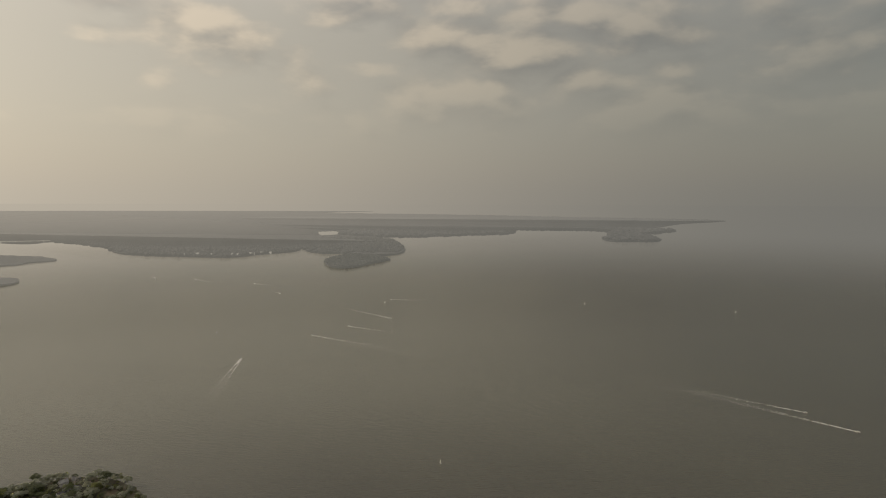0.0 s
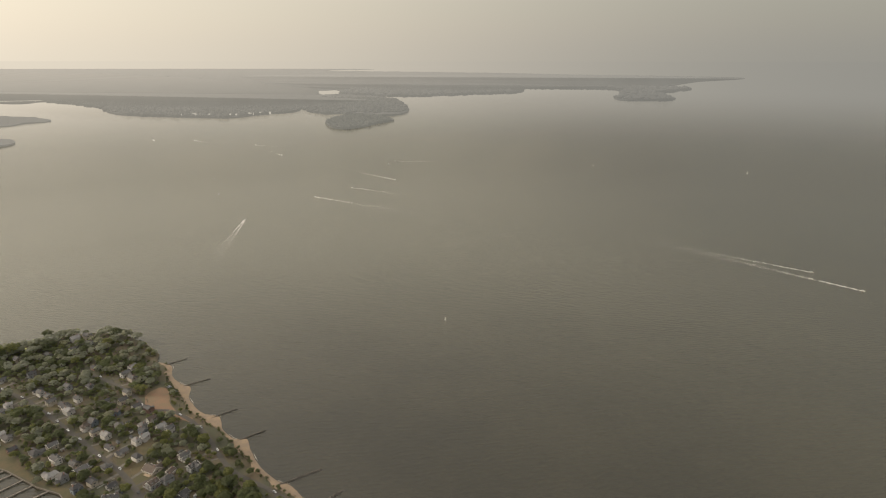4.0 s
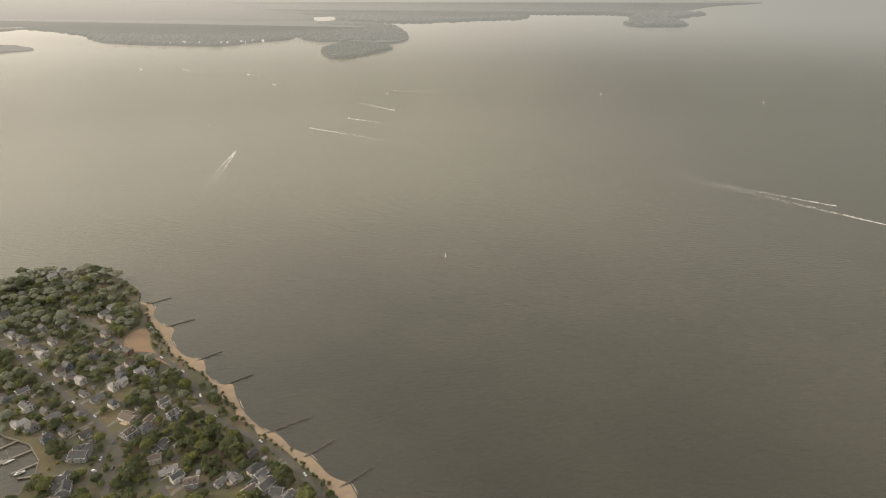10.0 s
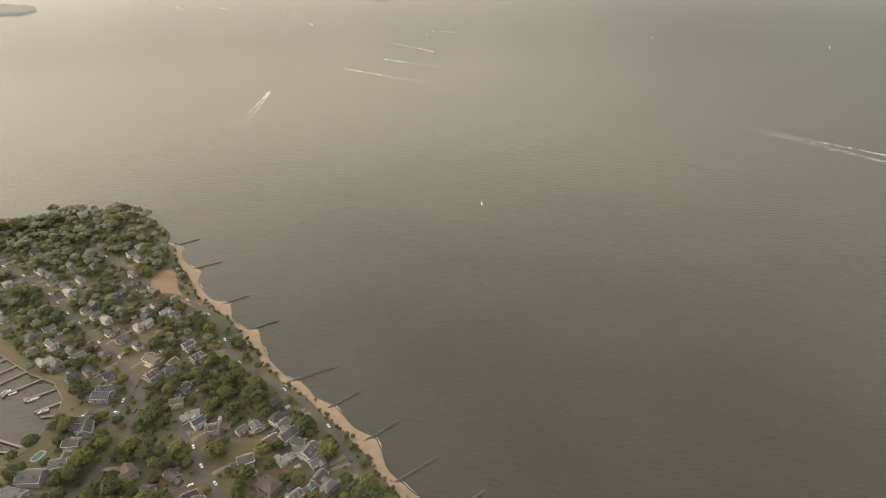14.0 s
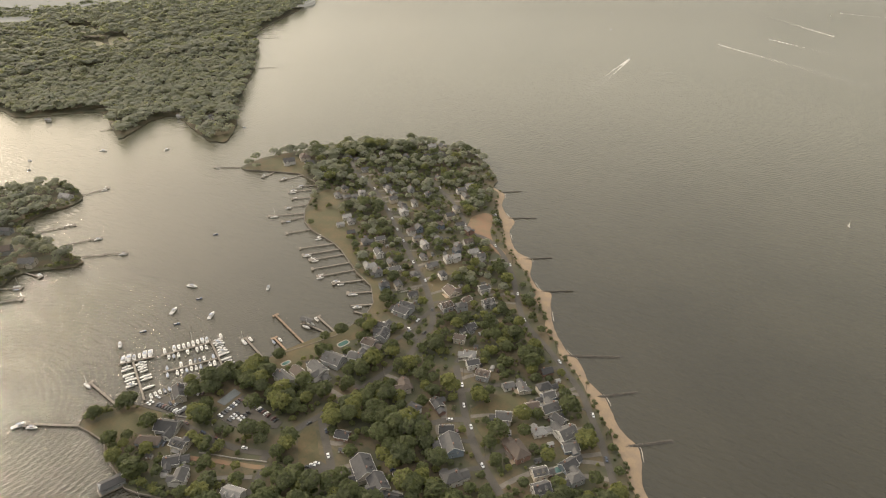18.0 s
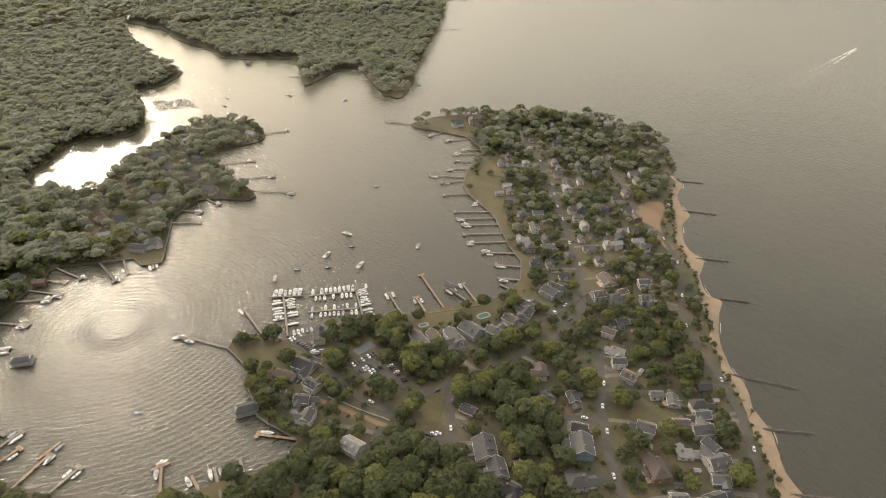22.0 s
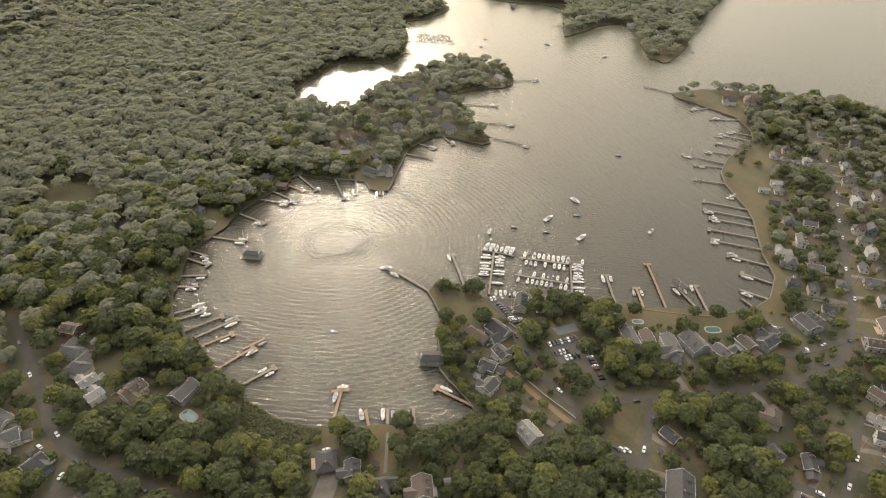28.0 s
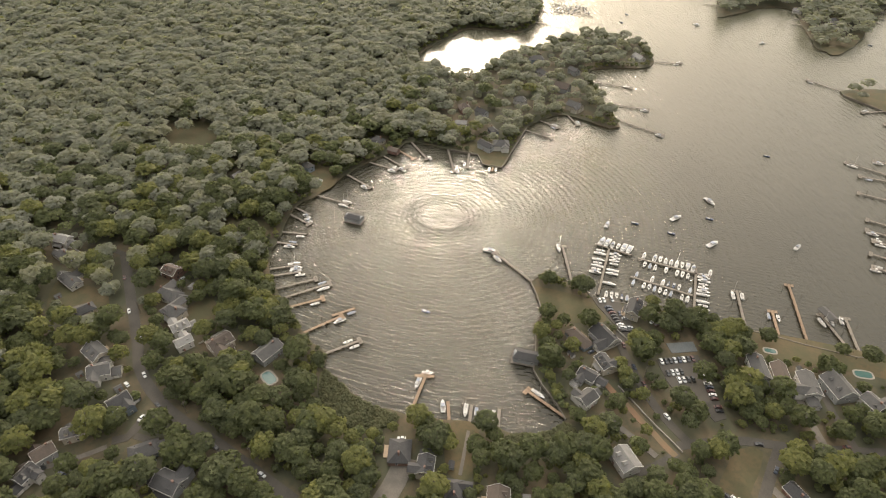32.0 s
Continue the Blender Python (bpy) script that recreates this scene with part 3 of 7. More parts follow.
for a, b in zip(tops[:-1], tops[1:]):
    for f in ((0, 1), (1, 3), (3, 2), (2, 0)):
        bm.faces.new((a[f[0]], b[f[0]], b[f[1]], a[f[1]]))
bmesh.ops.recalc_face_normals(bm, faces=bm.faces)
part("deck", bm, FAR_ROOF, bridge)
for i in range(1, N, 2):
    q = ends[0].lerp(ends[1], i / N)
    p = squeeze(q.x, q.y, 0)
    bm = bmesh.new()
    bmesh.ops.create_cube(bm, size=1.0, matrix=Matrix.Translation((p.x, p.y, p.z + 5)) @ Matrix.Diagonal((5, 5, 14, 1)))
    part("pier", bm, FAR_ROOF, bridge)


# ---- plan of the village: houses (x, y, turn of the ridge, length, width, roof) street by street ----
MARINA_HOUSES = [
    (-354, 287, 30, 20, 8, 2),
    (-355, 303, 27, 18, 12, 1),
    (-332, 297, 17, 12, 8, 1),
    (-325, 286, 49, 11, 9, 1),
    (-307, 281, 126, 10, 11, 0),
    (-268, 292, 19, 13, 14, 3),
    (-377, 327, 153, 16, 9, 1),
    (-325, 385, 173, 20, 9.5, 0),
    (-321, 397, 170, 18, 9, 2),
    (-312, 408, 172, 18, 10, 0),
    (-310, 424, 7, 18, 14, 0),
    (-298, 437, 19, 11, 12, 0),
    (-301, 457, 9, 11, 12, 2),
    (-307, 481, 10, 10, 10, 0),
    (-311, 518, 13, 11, 10, 0),
]
VILLAGE_HOUSES = [
    (-292, 563, 155, 16, 12, 2),
    (-272, 559, 78, 9, 9, 2),
    (-268, 584, 55, 11, 10, 0),
    (-252, 566, 59, 11, 10, 0),
    (-308, 510, 4, 15, 12, 1),
    (-280, 539, 63, 11, 9, 2),
    (-311, 424, 74, 11, 12, 0),
    (-298, 442, 78, 10, 11, 0),
    (-299, 472, 110, 13, 10, 1),
    (-301, 460, 65, 9, 10, 1),
    (-386, 553, 58, 13, 9, 3),
    (-372, 548, 148, 12, 9, 0),
    (-362, 562, 58, 13, 9, 0),
    (-395, 576, 148, 13, 8, 0),
    (-425, 589, 148, 12, 9, 0),
    (-413, 599, 58, 11, 8, 0),
]
VILLAGE_HOUSES_B = [
    (-471, 614, 148, 11, 9, 0),
    (-476, 602, 58, 9, 7, 3),
    (-534, 657, 148, 12, 9, 0),
    (-540, 675, 148, 11, 8, 1),
    (-515, 668, 58, 10, 8, 0),
    (-493, 707, 148, 11, 8, 0),
    (-468, 687, 58, 12, 8, 0),
    (-452, 683, 148, 11, 8, 1),
    (-436, 667, 148, 12, 9, 3),
    (-452, 594, 58, 8, 6, 1),
    (-395, 645, 148, 11, 9, 0),
    (-382, 626, 58, 12, 8, 0),
    (-367, 619, 148, 12, 9, 3),
    (-361, 636, 148, 10, 7, 0),
    (-336, 591, 58, 14, 9, 0),
    (-329, 609, 148, 11, 8, 3),
]
VILLAGE_HOUSES_C = [
    (-324, 617, 58, 10, 8, 3),
    (-353, 599, 148, 9, 8, 1),
    (-315, 581, 148, 11, 8, 1),
    (-319, 538, 58, 10, 8, 1),
    (-339, 541, 148, 12, 8, 1),
    (-349, 532, 58, 11, 8, 1),
    (-340, 567, 148, 10, 8, 0),
]
SHORE_ROAD_HOUSES = [
    (-170, 486, 132, 9, 8, 0),
    (-156, 495, 56, 12, 8, 1),
    (-149, 488, 56, 10, 8, 0),
    (-142, 477, 59, 14, 10, 0),
    (-138, 454, 50, 9, 7, 3),
    (-131, 470, 173, 8, 9, 1),
    (-121, 462, 65, 14, 12, 0),
    (-114, 454, 46, 10, 11, 0),
    (-108, 439, 70, 12, 11, 1),
    (-99, 431, 59, 11, 10, 0),
    (-141, 429, 152, 17, 12, 2),
    (-163, 445, 55, 11, 12, 0),
    (-208, 433, 56, 9, 9, 1),
    (-241, 429, 134, 14, 9, 2),
    (-223, 413, 176, 7, 8, 1),
    (-195, 413, 59, 8, 9, 1),
]
SHORE_ROAD_HOUSES_B = [
    (-182, 405, 75, 13, 14, 0),
    (-164, 384, 58, 12, 13, 0),
    (-199, 352, 152, 14, 15, 1),
    (-184, 350, 20, 11, 12, 1),
    (-120, 421, 51, 9, 9, 0),
    (-113, 410, 55, 11, 12, 1),
    (-225, 496, 28, 10, 10, 3),
    (-216, 486, 52, 10, 9, 1),
    (-202, 480, 16, 10, 11, 2),
    (-243, 507, 19, 8, 9, 2),
    (-246, 527, 68, 9, 7, 1),
]
POINT_HOUSES = [
    (-668, 697, 58, 19, 12, 0),
    (-664, 721, 148, 19, 13, 2),
    (-643, 712, 58, 15, 11, 0),
    (-540, 862, 58, 14, 10, 3),
    (-528, 871, 148, 13, 9, 0),
    (-609, 753, 58, 14, 8, 1),
    (-599, 762, 58, 11, 8, 0),
    (-580, 795, 148, 11, 8, 0),
    (-549, 813, 148, 12, 8, 0),
    (-522, 827, 58, 12, 8, 0),
    (-525, 845, 58, 10, 8, 3),
    (-514, 851, 148, 11, 8, 0),
    (-497, 859, 148, 11, 8, 0),
    (-564, 741, 58, 12, 9, 1),
    (-534, 754, 58, 11, 8, 1),
    (-469, 723, 148, 11, 8, 0),
    (-440, 694, 148, 11, 8, 0),
    (-415, 758, 58, 14, 9, 0),
]
POINT_HOUSES_B = [
    (-414, 775, 58, 12, 8, 3),
    (-400, 745, 148, 13, 8, 0),
    (-389, 710, 148, 12, 8, 0),
    (-385, 691, 58, 12, 9, 0),
    (-364, 681, 58, 11, 8, 0),
    (-346, 673, 148, 12, 8, 0),
    (-336, 638, 148, 11, 8, 0),
    (-315, 636, 58, 12, 9, 3),
    (-304, 633, 58, 10, 8, 0),
    (-442, 724, 148, 11, 8, 1),
    (-464, 775, 148, 11, 8, 1),
    (-405, 693, 58, 11, 8, 1),
    (-381, 666, 58, 10, 8, 2),
]
WEST_BANK_HOUSES = [
    (-463, -70, 71, 14, 9, 3),
    (-418, -45, 50, 18, 9, 0),
    (-424, 21, 62, 12, 10, 2),
    (-402, 25, 64, 20, 11, 0),
    (-384, 34, 56, 15, 11, 0),
    (-370, 42, 126, 10, 11, 3),
    (-357, 48, 128, 9, 8, 3),
    (-356, 70, 132, 15, 11, 2),
    (-348, 100, 141, 17, 11, 0),
    (-350, -1, 49, 15, 11, 0),
    (-336, 7, 103, 13, 13, 0),
    (-313, 26, 134, 11, 12, 1),
    (-282, 0, 133, 10, 11, 2),
    (-294, 9, 108, 8, 9, 0),
    (-283, 49, 113, 16, 10, 0),
    (-263, 68, 65, 15, 14, 1),
]
WEST_BANK_HOUSES_B = [
    (-298, 14, 119, 7, 8, 1),
    (-387, -22, 131, 12, 9, 1),
    (-270, -3, 154, 9, 10, 1),
    (-445, -61, 54, 10, 8, 0),
]
COVE_HOUSES = [
    (-278, 179, 176, 14, 15, 1),
    (-268, 192, 171, 10, 11, 1),
    (-255, 205, 171, 12, 13, 1),
    (-248, 226, 172, 13, 14, 2),
    (-244, 434, 140, 13, 9, 2),
    (-223, 419, 3, 7, 8, 1),
    (-213, 434, 152, 7, 8, 1),
    (-248, 370, 22, 7, 8, 1),
    (-215, 356, 149, 19, 15, 1),
    (-192, 417, 36, 11, 11, 1),
    (-180, 406, 140, 15, 17, 0),
    (-165, 450, 30, 11, 12, 0),
    (-153, 471, 50, 9, 10, 2),
]
FAR_BANK_HOUSES = [
    (-1016, 657, 92, 16, 11, 3),
    (-1066, 840, 83, 12, 12, 0),
    (-931, 757, 79, 10, 11, 0),
    (-989, 805, 81, 11, 11, 1),
    (-1193, 759, 95, 10, 11, 0),
    (-981, 732, 67, 14, 10, 3),
    (-1032, 745, 82, 11, 10, 0),
    (-1481, 1252, 180, 20, 14, 3),
    (-1432, 1168, 78, 20, 14, 3),
    (-1395, 1107, 78, 20, 12, 3),
    (-1646, 1369, 63, 20, 14, 3),
    (-2185, 912, 80, 15, 12, 3),
    (-1240, 1014, 88, 15, 12, 0),
    (-1145, 590, 62, 9, 10, 3),
]
WEST_POINT_HOUSES = [
    (-803, 331, 94, 20, 11, 0),
    (-722, 346, 55, 20, 14, 2),
    (-691, 296, 101, 14, 11, 0),
    (-810, 455, 20, 20, 11, 3),
    (-675, 350, 44, 20, 12, 0),
    (-597, 266, 88, 17, 13, 0),
    (-660, 206, 101, 12, 12, 0),
    (-676, 237, 101, 13, 11, 2),
    (-612, 153, 45, 14, 11, 0),
    (-563, 95, 46, 11, 10, 0),
    (-649, 106, 101, 11, 12, 0),
    (-552, 36, 147, 8, 9, 3),
    (-1184, 20, 105, 20, 16, 0),
    (-1256, -7, 91, 17, 14, 0),
    (-1285, -64, 15, 20, 16, 0),
    (-1036, 332, 152, 20, 12, 3),
]
WEST_POINT_HOUSES_B = [
    (-768, 368, 30, 15, 10, 1),
    (-762, 331, 23, 17, 10, 0),
]
INFILL_HOUSES = [
    (-522, 661, 58, 12, 8, 0),
    (-513, 678, 148, 11, 8, 3),
    (-501, 714, 58, 12, 8, 1),
    (-482, 703, 148, 11, 8, 0),
    (-484, 621, 58, 12, 9, 3),
    (-443, 676, 148, 12, 9, 0),
    (-398, 635, 58, 11, 8, 2),
    (-374, 571, 148, 11, 8, 0),
    (-332, 651, 58, 12, 8, 2),
    (-331, 628, 148, 11, 8, 1),
    (-269, 547, 58, 12, 9, 0),
    (-164, 514, 56, 11, 8, 1),
    (-180, 482, 56, 7, 5, 0),
]
WEST_SHORE_HOUSES = [
    (-561, 96, 65, 15, 8, 0),
    (-550, 36, 20, 11, 8, 3),
    (-653, 112, 70, 16, 9, 0),
    (-606, 146, 75, 15, 9, 1),
    (-592, 168, 60, 12, 8, 2),
    (-673, 232, 30, 14, 9, 0),
    (-664, 254, 40, 15, 9, 1),
    (-655, 208, 75, 13, 8, 2),
    (-596, 252, 40, 18, 9, 1),
    (-628, 262, 20, 13, 8, 0),
    (-640, 232, 80, 13, 8, 3),
]
# roads: centre line and width
MAIN_STREET = ([(-575, 730), (-523, 707), (-487, 685), (-424, 639), (-358, 588), (-323, 562), (-289, 529), (-275, 508), (-273, 487), (-270, 485), (-267, 461), (-270, 431), (-273, 402), (-276, 378), (-280, 357), (-279, 332), (-278, 323)], 5.4)
SHORE_ROAD_LINE = ([(-480, 772), (-416, 735), (-376, 704), (-350, 678), (-321, 674), (-289, 654), (-259, 623), (-233, 588), (-209, 562), (-175, 541), (-152, 525), (-132, 510), (-113, 489), (-97, 470), (-77, 443)], 5)
CROSS_LANE = ([(-228, 480), (-206, 456), (-187, 435), (-160, 411), (-133, 394)], 5.5)
SIDE_LANE = ([(-207, 416), (-198, 427), (-187, 436)], 5)
SOUTH_LANE = ([(-277, 377), (-263, 366), (-249, 356), (-231, 343)], 5.5)
HARBOUR_ROAD = ([(-388, 317), (-367, 316), (-349, 312), (-323, 315), (-300, 320), (-280, 329)], 5)
WEST_ROAD = ([(-449, -21), (-406, -2), (-364, 17), (-340, 27), (-318, 44), (-301, 64), (-287, 85), (-272, 105), (-254, 129)], 6.5)
WEST_SPUR = ([(-312, 50), (-304, 41), (-293, 36), (-291, 29)], 5)
VILLAGE_LANE = ([(-274, 488), (-301, 497), (-320, 481)], 4.5)
GARDEN_LANE = ([(-291, 528), (-288, 484), (-295, 465)], 4.5)
CLAY_LANE = ([(-324, 294), (-315, 298), (-304, 304), (-295, 308), (-288, 312), (-279, 316), (-272, 320)], 3.6)
TERRACE_LANE = ([(-300, 288), (-295, 292), (-284, 301), (-272, 310)], 3.5)
TURN_HEAD = ([(-449, -21), (-454, -33), (-445, -45), (-441, -63)], 4)
DRIVE_A = ([(-276, 182), (-263, 177), (-250, 170)], 11)
DRIVE_C = ([(-379, -44), (-391, -35), (-397, -24)], 5)
FIELD_PATH = ([(-291, 215), (-278, 212), (-265, 209)], 2.2)
# lawns, yards and marshes
CLAY_FIELD = [(-364, 703), (-364, 719), (-355, 729), (-342, 718), (-329, 692), (-313, 673), (-289, 659), (-291, 651), (-321, 669), (-350, 680)]
CAR_PARK = [(-337, 330), (-340, 356), (-327, 357), (-313, 356), (-294, 355), (-292, 348), (-303, 343), (-309, 334), (-322, 331)]
COURT = [(-350, 340), (-351, 357), (-343, 357), (-342, 341)]
MARINA_LOT = [(-392, 304), (-393, 320), (-378, 323), (-356, 324), (-350, 316), (-366, 313), (-384, 306)]
CREEK_LAWN = [(-535, 605), (-509, 635), (-431, 573), (-383, 541), (-356, 534), (-323, 500), (-330, 494), (-361, 527), (-405, 548), (-454, 570), (-497, 579)]
CROSSING_LAWN = [(-273, 366), (-252, 351), (-247, 347), (-255, 336), (-275, 354)]
LANE_LOT = [(-251, 333), (-246, 346), (-239, 346), (-233, 339), (-237, 328)]
POINT_LAWN = [(-563, 655), (-551, 669), (-515, 638), (-535, 617)]
PARK_LAWN = [(-405, 271), (-391, 300), (-371, 308), (-370, 286), (-382, 270), (-405, 267)]
WALL_LAWN = [(-360, 394), (-329, 482), (-312, 482), (-325, 438), (-338, 398)]
SPIT_LAWN = [(-705, 650), (-706, 695), (-681, 722), (-620, 690), (-666, 667)]
VILLAGE_LAWN = [(-315, 562), (-306, 576), (-286, 556), (-293, 543)]
LAKE_LAWN = [(-178, 435), (-166, 442), (-151, 454), (-148, 449), (-165, 429)]
BIG_LAWN = [(-184, 467), (-164, 480), (-153, 460), (-170, 447)]
WEST_LAWN = [(-589, 250), (-583, 271), (-565, 263), (-571, 248)]
CLEARING = [(-422, -55), (-405, -16), (-381, -18), (-384, -46)]
HOUSE_LAWN = [(-391, 40), (-400, 54), (-374, 62), (-370, 51)]
COVE_LAWN = [(-295, 204), (-294, 220), (-264, 215), (-266, 203)]
DRY_YARDS = [
    [(-323, 563), (-312, 580), (-290, 566), (-286, 560), (-297, 541)],
    [(-336, 581), (-314, 615), (-305, 605), (-323, 574)],
    [(-192, 441), (-178, 471), (-162, 467), (-163, 457), (-177, 437)],
    [(-172, 430), (-157, 450), (-148, 459), (-145, 455), (-164, 426)],
    [(-473, 678), (-464, 689), (-442, 711), (-436, 701), (-458, 665)],
    [(-444, 648), (-428, 662), (-421, 659), (-429, 637)],
]
POOL_LAWN = [(-574, 92), (-566, 116), (-540, 120), (-526, 106), (-540, 92), (-560, 82)]
MUD_FLAT = [(-487, 38), (-489, 61), (-480, 80), (-466, 72), (-464, 50), (-472, 41)]
CORNER_LAWN = [(-600, 222), (-590, 243), (-570, 247), (-566, 258), (-592, 268), (-612, 250)]
WEST_MEADOW = [(-651, -53), (-652, -6), (-590, 16), (-585, -30)]
FIELD_FAR = [(-1744, 943), (-1742, 983), (-1656, 972), (-1558, 926), (-1584, 912), (-1645, 915)]
FIELD_FAR_B = [(-1726, 1017), (-1726, 1057), (-1556, 990), (-1572, 948)]
FIELD_FAR_C = [(-2323, 818), (-2270, 914), (-2149, 1017), (-2054, 975), (-2115, 877), (-2184, 773)]
FIELD_FAR_D = [(-2008, 1026), (-1915, 1070), (-1789, 1024), (-1869, 998)]
TIP_LAWN = [(-907, 712), (-918, 741), (-894, 751), (-893, 778), (-861, 752), (-819, 704), (-834, 695)]
MARSH_A = [(-336, 134), (-315, 154), (-301, 179), (-295, 174), (-292, 158), (-300, 142), (-318, 133)]
MARSH_B = [(-287, 236), (-288, 258), (-294, 267), (-288, 272), (-280, 258), (-278, 242), (-283, 232)]
EAST_DOCKS = [
    (-711, 651, -745, 628, 0),
    (-663, 667, -661, 643, 0),
    (-623, 682, -634, 650, 0),
    (-582, 671, -599, 650, 0),
    (-572, 661, -596, 632, 0),
    (-558, 641, -577, 620, 0),
    (-548, 623, -565, 598, 0),
    (-532, 604, -563, 571, 0),
    (-527, 596, -539, 570, 0),
    (-497, 579, -513, 554, 0),
    (-471, 578, -478, 565, 0),
    (-450, 572, -475, 539, 0),
    (-438, 565, -462, 531, 0),
    (-427, 558, -448, 528, 0),
    (-409, 552, -433, 517, 0),
    (-394, 545, -418, 510, 0),
    (-375, 534, -396, 510, 0),
    (-355, 522, -373, 506, 0),
]
EAST_DOCKS_B = [
    (-341, 506, -356, 492, 0),
    (-347, 427, -401, 441, 1),
    (-353, 412, -376, 418, 1),
    (-364, 395, -396, 403, 0),
    (-333, 450, -372, 448, 0),
    (-337, 454, -368, 462, 0),
    (-334, 490, -347, 487, 0),
]
WEST_DOCKS = [
    (-803, 470, -797, 502, 0),
    (-748, 380, -728, 424, 0),
    (-690, 389, -674, 426, 0),
    (-648, 392, -619, 424, 0),
    (-664, 341, -642, 346, 0),
    (-654, 310, -637, 326, 0),
    (-632, 295, -616, 317, 0),
    (-612, 184, -580, 198, 0),
    (-598, 171, -581, 186, 1),
    (-588, 158, -564, 179, 0),
    (-600, 217, -558, 221, 0),
    (-588, 236, -564, 233, 0),
    (-567, 256, -557, 254, 1),
    (-575, 148, -562, 171, 0),
    (-554, 130, -534, 150, 0),
    (-523, 108, -510, 133, 0),
    (-506, 92, -495, 106, 0),
    (-497, 89, -483, 106, 0),
]
WEST_DOCKS_B = [
    (-474, 85, -470, 106, 0),
    (-461, 84, -457, 101, 0),
    (-430, 87, -434, 107, 0),
    (-422, 87, -426, 108, 0),
    (-409, 94, -418, 119, 0),
    (-398, 97, -413, 129, 0),
    (-390, 104, -398, 126, 1),
    (-367, 118, -381, 140, 1),
    (-382, 135, -388, 148, 1),
    (-349, 133, -359, 153, 0),
    (-300, 183, -330, 193, 1),
    (-330, 188, -329, 198, 1),
    (-292, 215, -308, 218, 0),
    (-293, 231, -305, 233, 0),
    (-297, 205, -311, 205, 1),
    (-296, 270, -317, 250, 1),
    (-410, 267, -443, 245, 0),
    (-411, 294, -449, 295, 0),
]
WEST_DOCKS_C = [
    (-1563, 1371, -1491, 1432, 0),
    (-1501, 1331, -1446, 1377, 0),
    (-1442, 1283, -1419, 1323, 0),
    (-1414, 1245, -1371, 1292, 0),
    (-1158, 1026, -1124, 1069, 0),
    (-1027, 890, -1017, 899, 0),
    (-982, 853, -974, 864, 0),
    (-960, 832, -949, 842, 0),
    (-943, 815, -931, 825, 0),
    (-944, 737, -959, 716, 0),
    (-927, 720, -935, 701, 0),
    (-1016, 633, -1027, 615, 0),
    (-1094, 665, -1111, 655, 0),
    (-1226, 575, -1230, 563, 0),
    (-1278, 577, -1298, 570, 0),
    (-999, 368, -988, 394, 0),
    (-948, 354, -942, 369, 0),
]
MOORED = [
    (-505, 426, 20, 10),
    (-483, 391, 120, 9),
    (-449, 407, 120, 9),
    (-476, 335, 150, 8),
    (-443, 468, 130, 7),
    (-577, 506, 60, 6),
    (-477, 357, 60, 4),
    (-481, 417, 60, 4),
    (-463, 381, 60, 4),
    (-384, 194, 60, 5),
    (-935, 571, 30, 9),
    (-862, 629, 90, 8),
    (-983, 488, 30, 6),
    (-948, 471, 30, 5),
    (-852, 764, 30, 6),
]
LAWN_TREES = [(-706, 703, 6.5), (-702, 715, 5.5), (-698, 728, 6), (-656, 743, 8.5), (-640, 728, 5), (-626, 741, 8.5), (-621, 774, 8.5), (-611, 804, 8), (-597, 813, 8), (-592, 832, 6.5), (-577, 860, 7.5), (-584, 843, 6), (-500, 880, 8), (-486, 874, 7), (-406, 277, 6), (-399, 296, 6), (-381, 340, 5), (-376, 352, 6.5), (-349, 401, 6), (-337, 441, 4.5), (-329, 453, 6.5), (-323, 431, 4.5), (-324, 472, 5.5), (-315, 475, 6), (-311, 457, 5), (-357, 264, 6), (-346, 281, 5.5), (-338, 321, 7), (-354, 382, 7), (-342, 379, 7), (-354, 366, 6), (-320, 351, 7), (-324, 264, 3.5), (-353, 323, 5)]


# ---- roads, yards, lawns, beach ----
ROADS = [MAIN_STREET, SHORE_ROAD_LINE, CROSS_LANE, SIDE_LANE, SOUTH_LANE, HARBOUR_ROAD, WEST_ROAD, WEST_SPUR, VILLAGE_LANE, GARDEN_LANE, TURN_HEAD]
DRIVES = [DRIVE_A, DRIVE_C, TERRACE_LANE]
road_lines = [(smooth_line(l, step=4.0), w) for l, w in ROADS]
for i, (l, w) in enumerate(road_lines):
    tagged(ribbon("road", l, w, LAND_Z + 0.10 + 0.012 * i, ASPHALT), "worn grey asphalt lane between gardens", "road", kind="structure")
drive_lines = [(smooth_line(l, step=3.0), w) for l, w in DRIVES]
for i, (l, w) in enumerate(drive_lines):
    tagged(ribbon("driveway", l, w, LAND_Z + 0.26 + 0.012 * i, DRIVE), "pale paved driveway beside a house", "driveway", kind="structure")
clay_line = smooth_line(CLAY_LANE[0], step=3.0)
tagged(ribbon("clay_verge", clay_line, CLAY_LANE[1], LAND_Z + 0.08, CLAY), "bare orange clay strip beside the harbour road", "verge", kind="structure")
CONCRETE = material("pale_concrete", (0.24, 0.22, 0.19), 0.9, (0.19, 0.175, 0.155), 3.0, None, 0.02)
tagged(ribbon("retaining_wall", smooth_line([(-318, 302), (-306, 308), (-297, 312), (-289, 316), (-280, 321), (-274, 324)], step=3.0), 0.6, LAND_Z + 0.9, CONCRETE, 1.0),
       "low pale concrete retaining wall above the clay strip", "wall", kind="structure")
path_line = smooth_line(FIELD_PATH[0], step=3.0)
tagged(ribbon("garden_path", path_line, 1.8, LAND_Z + 0.3, DRIVE), "pale boardwalk path across a lawn to the dock", "path", kind="structure")
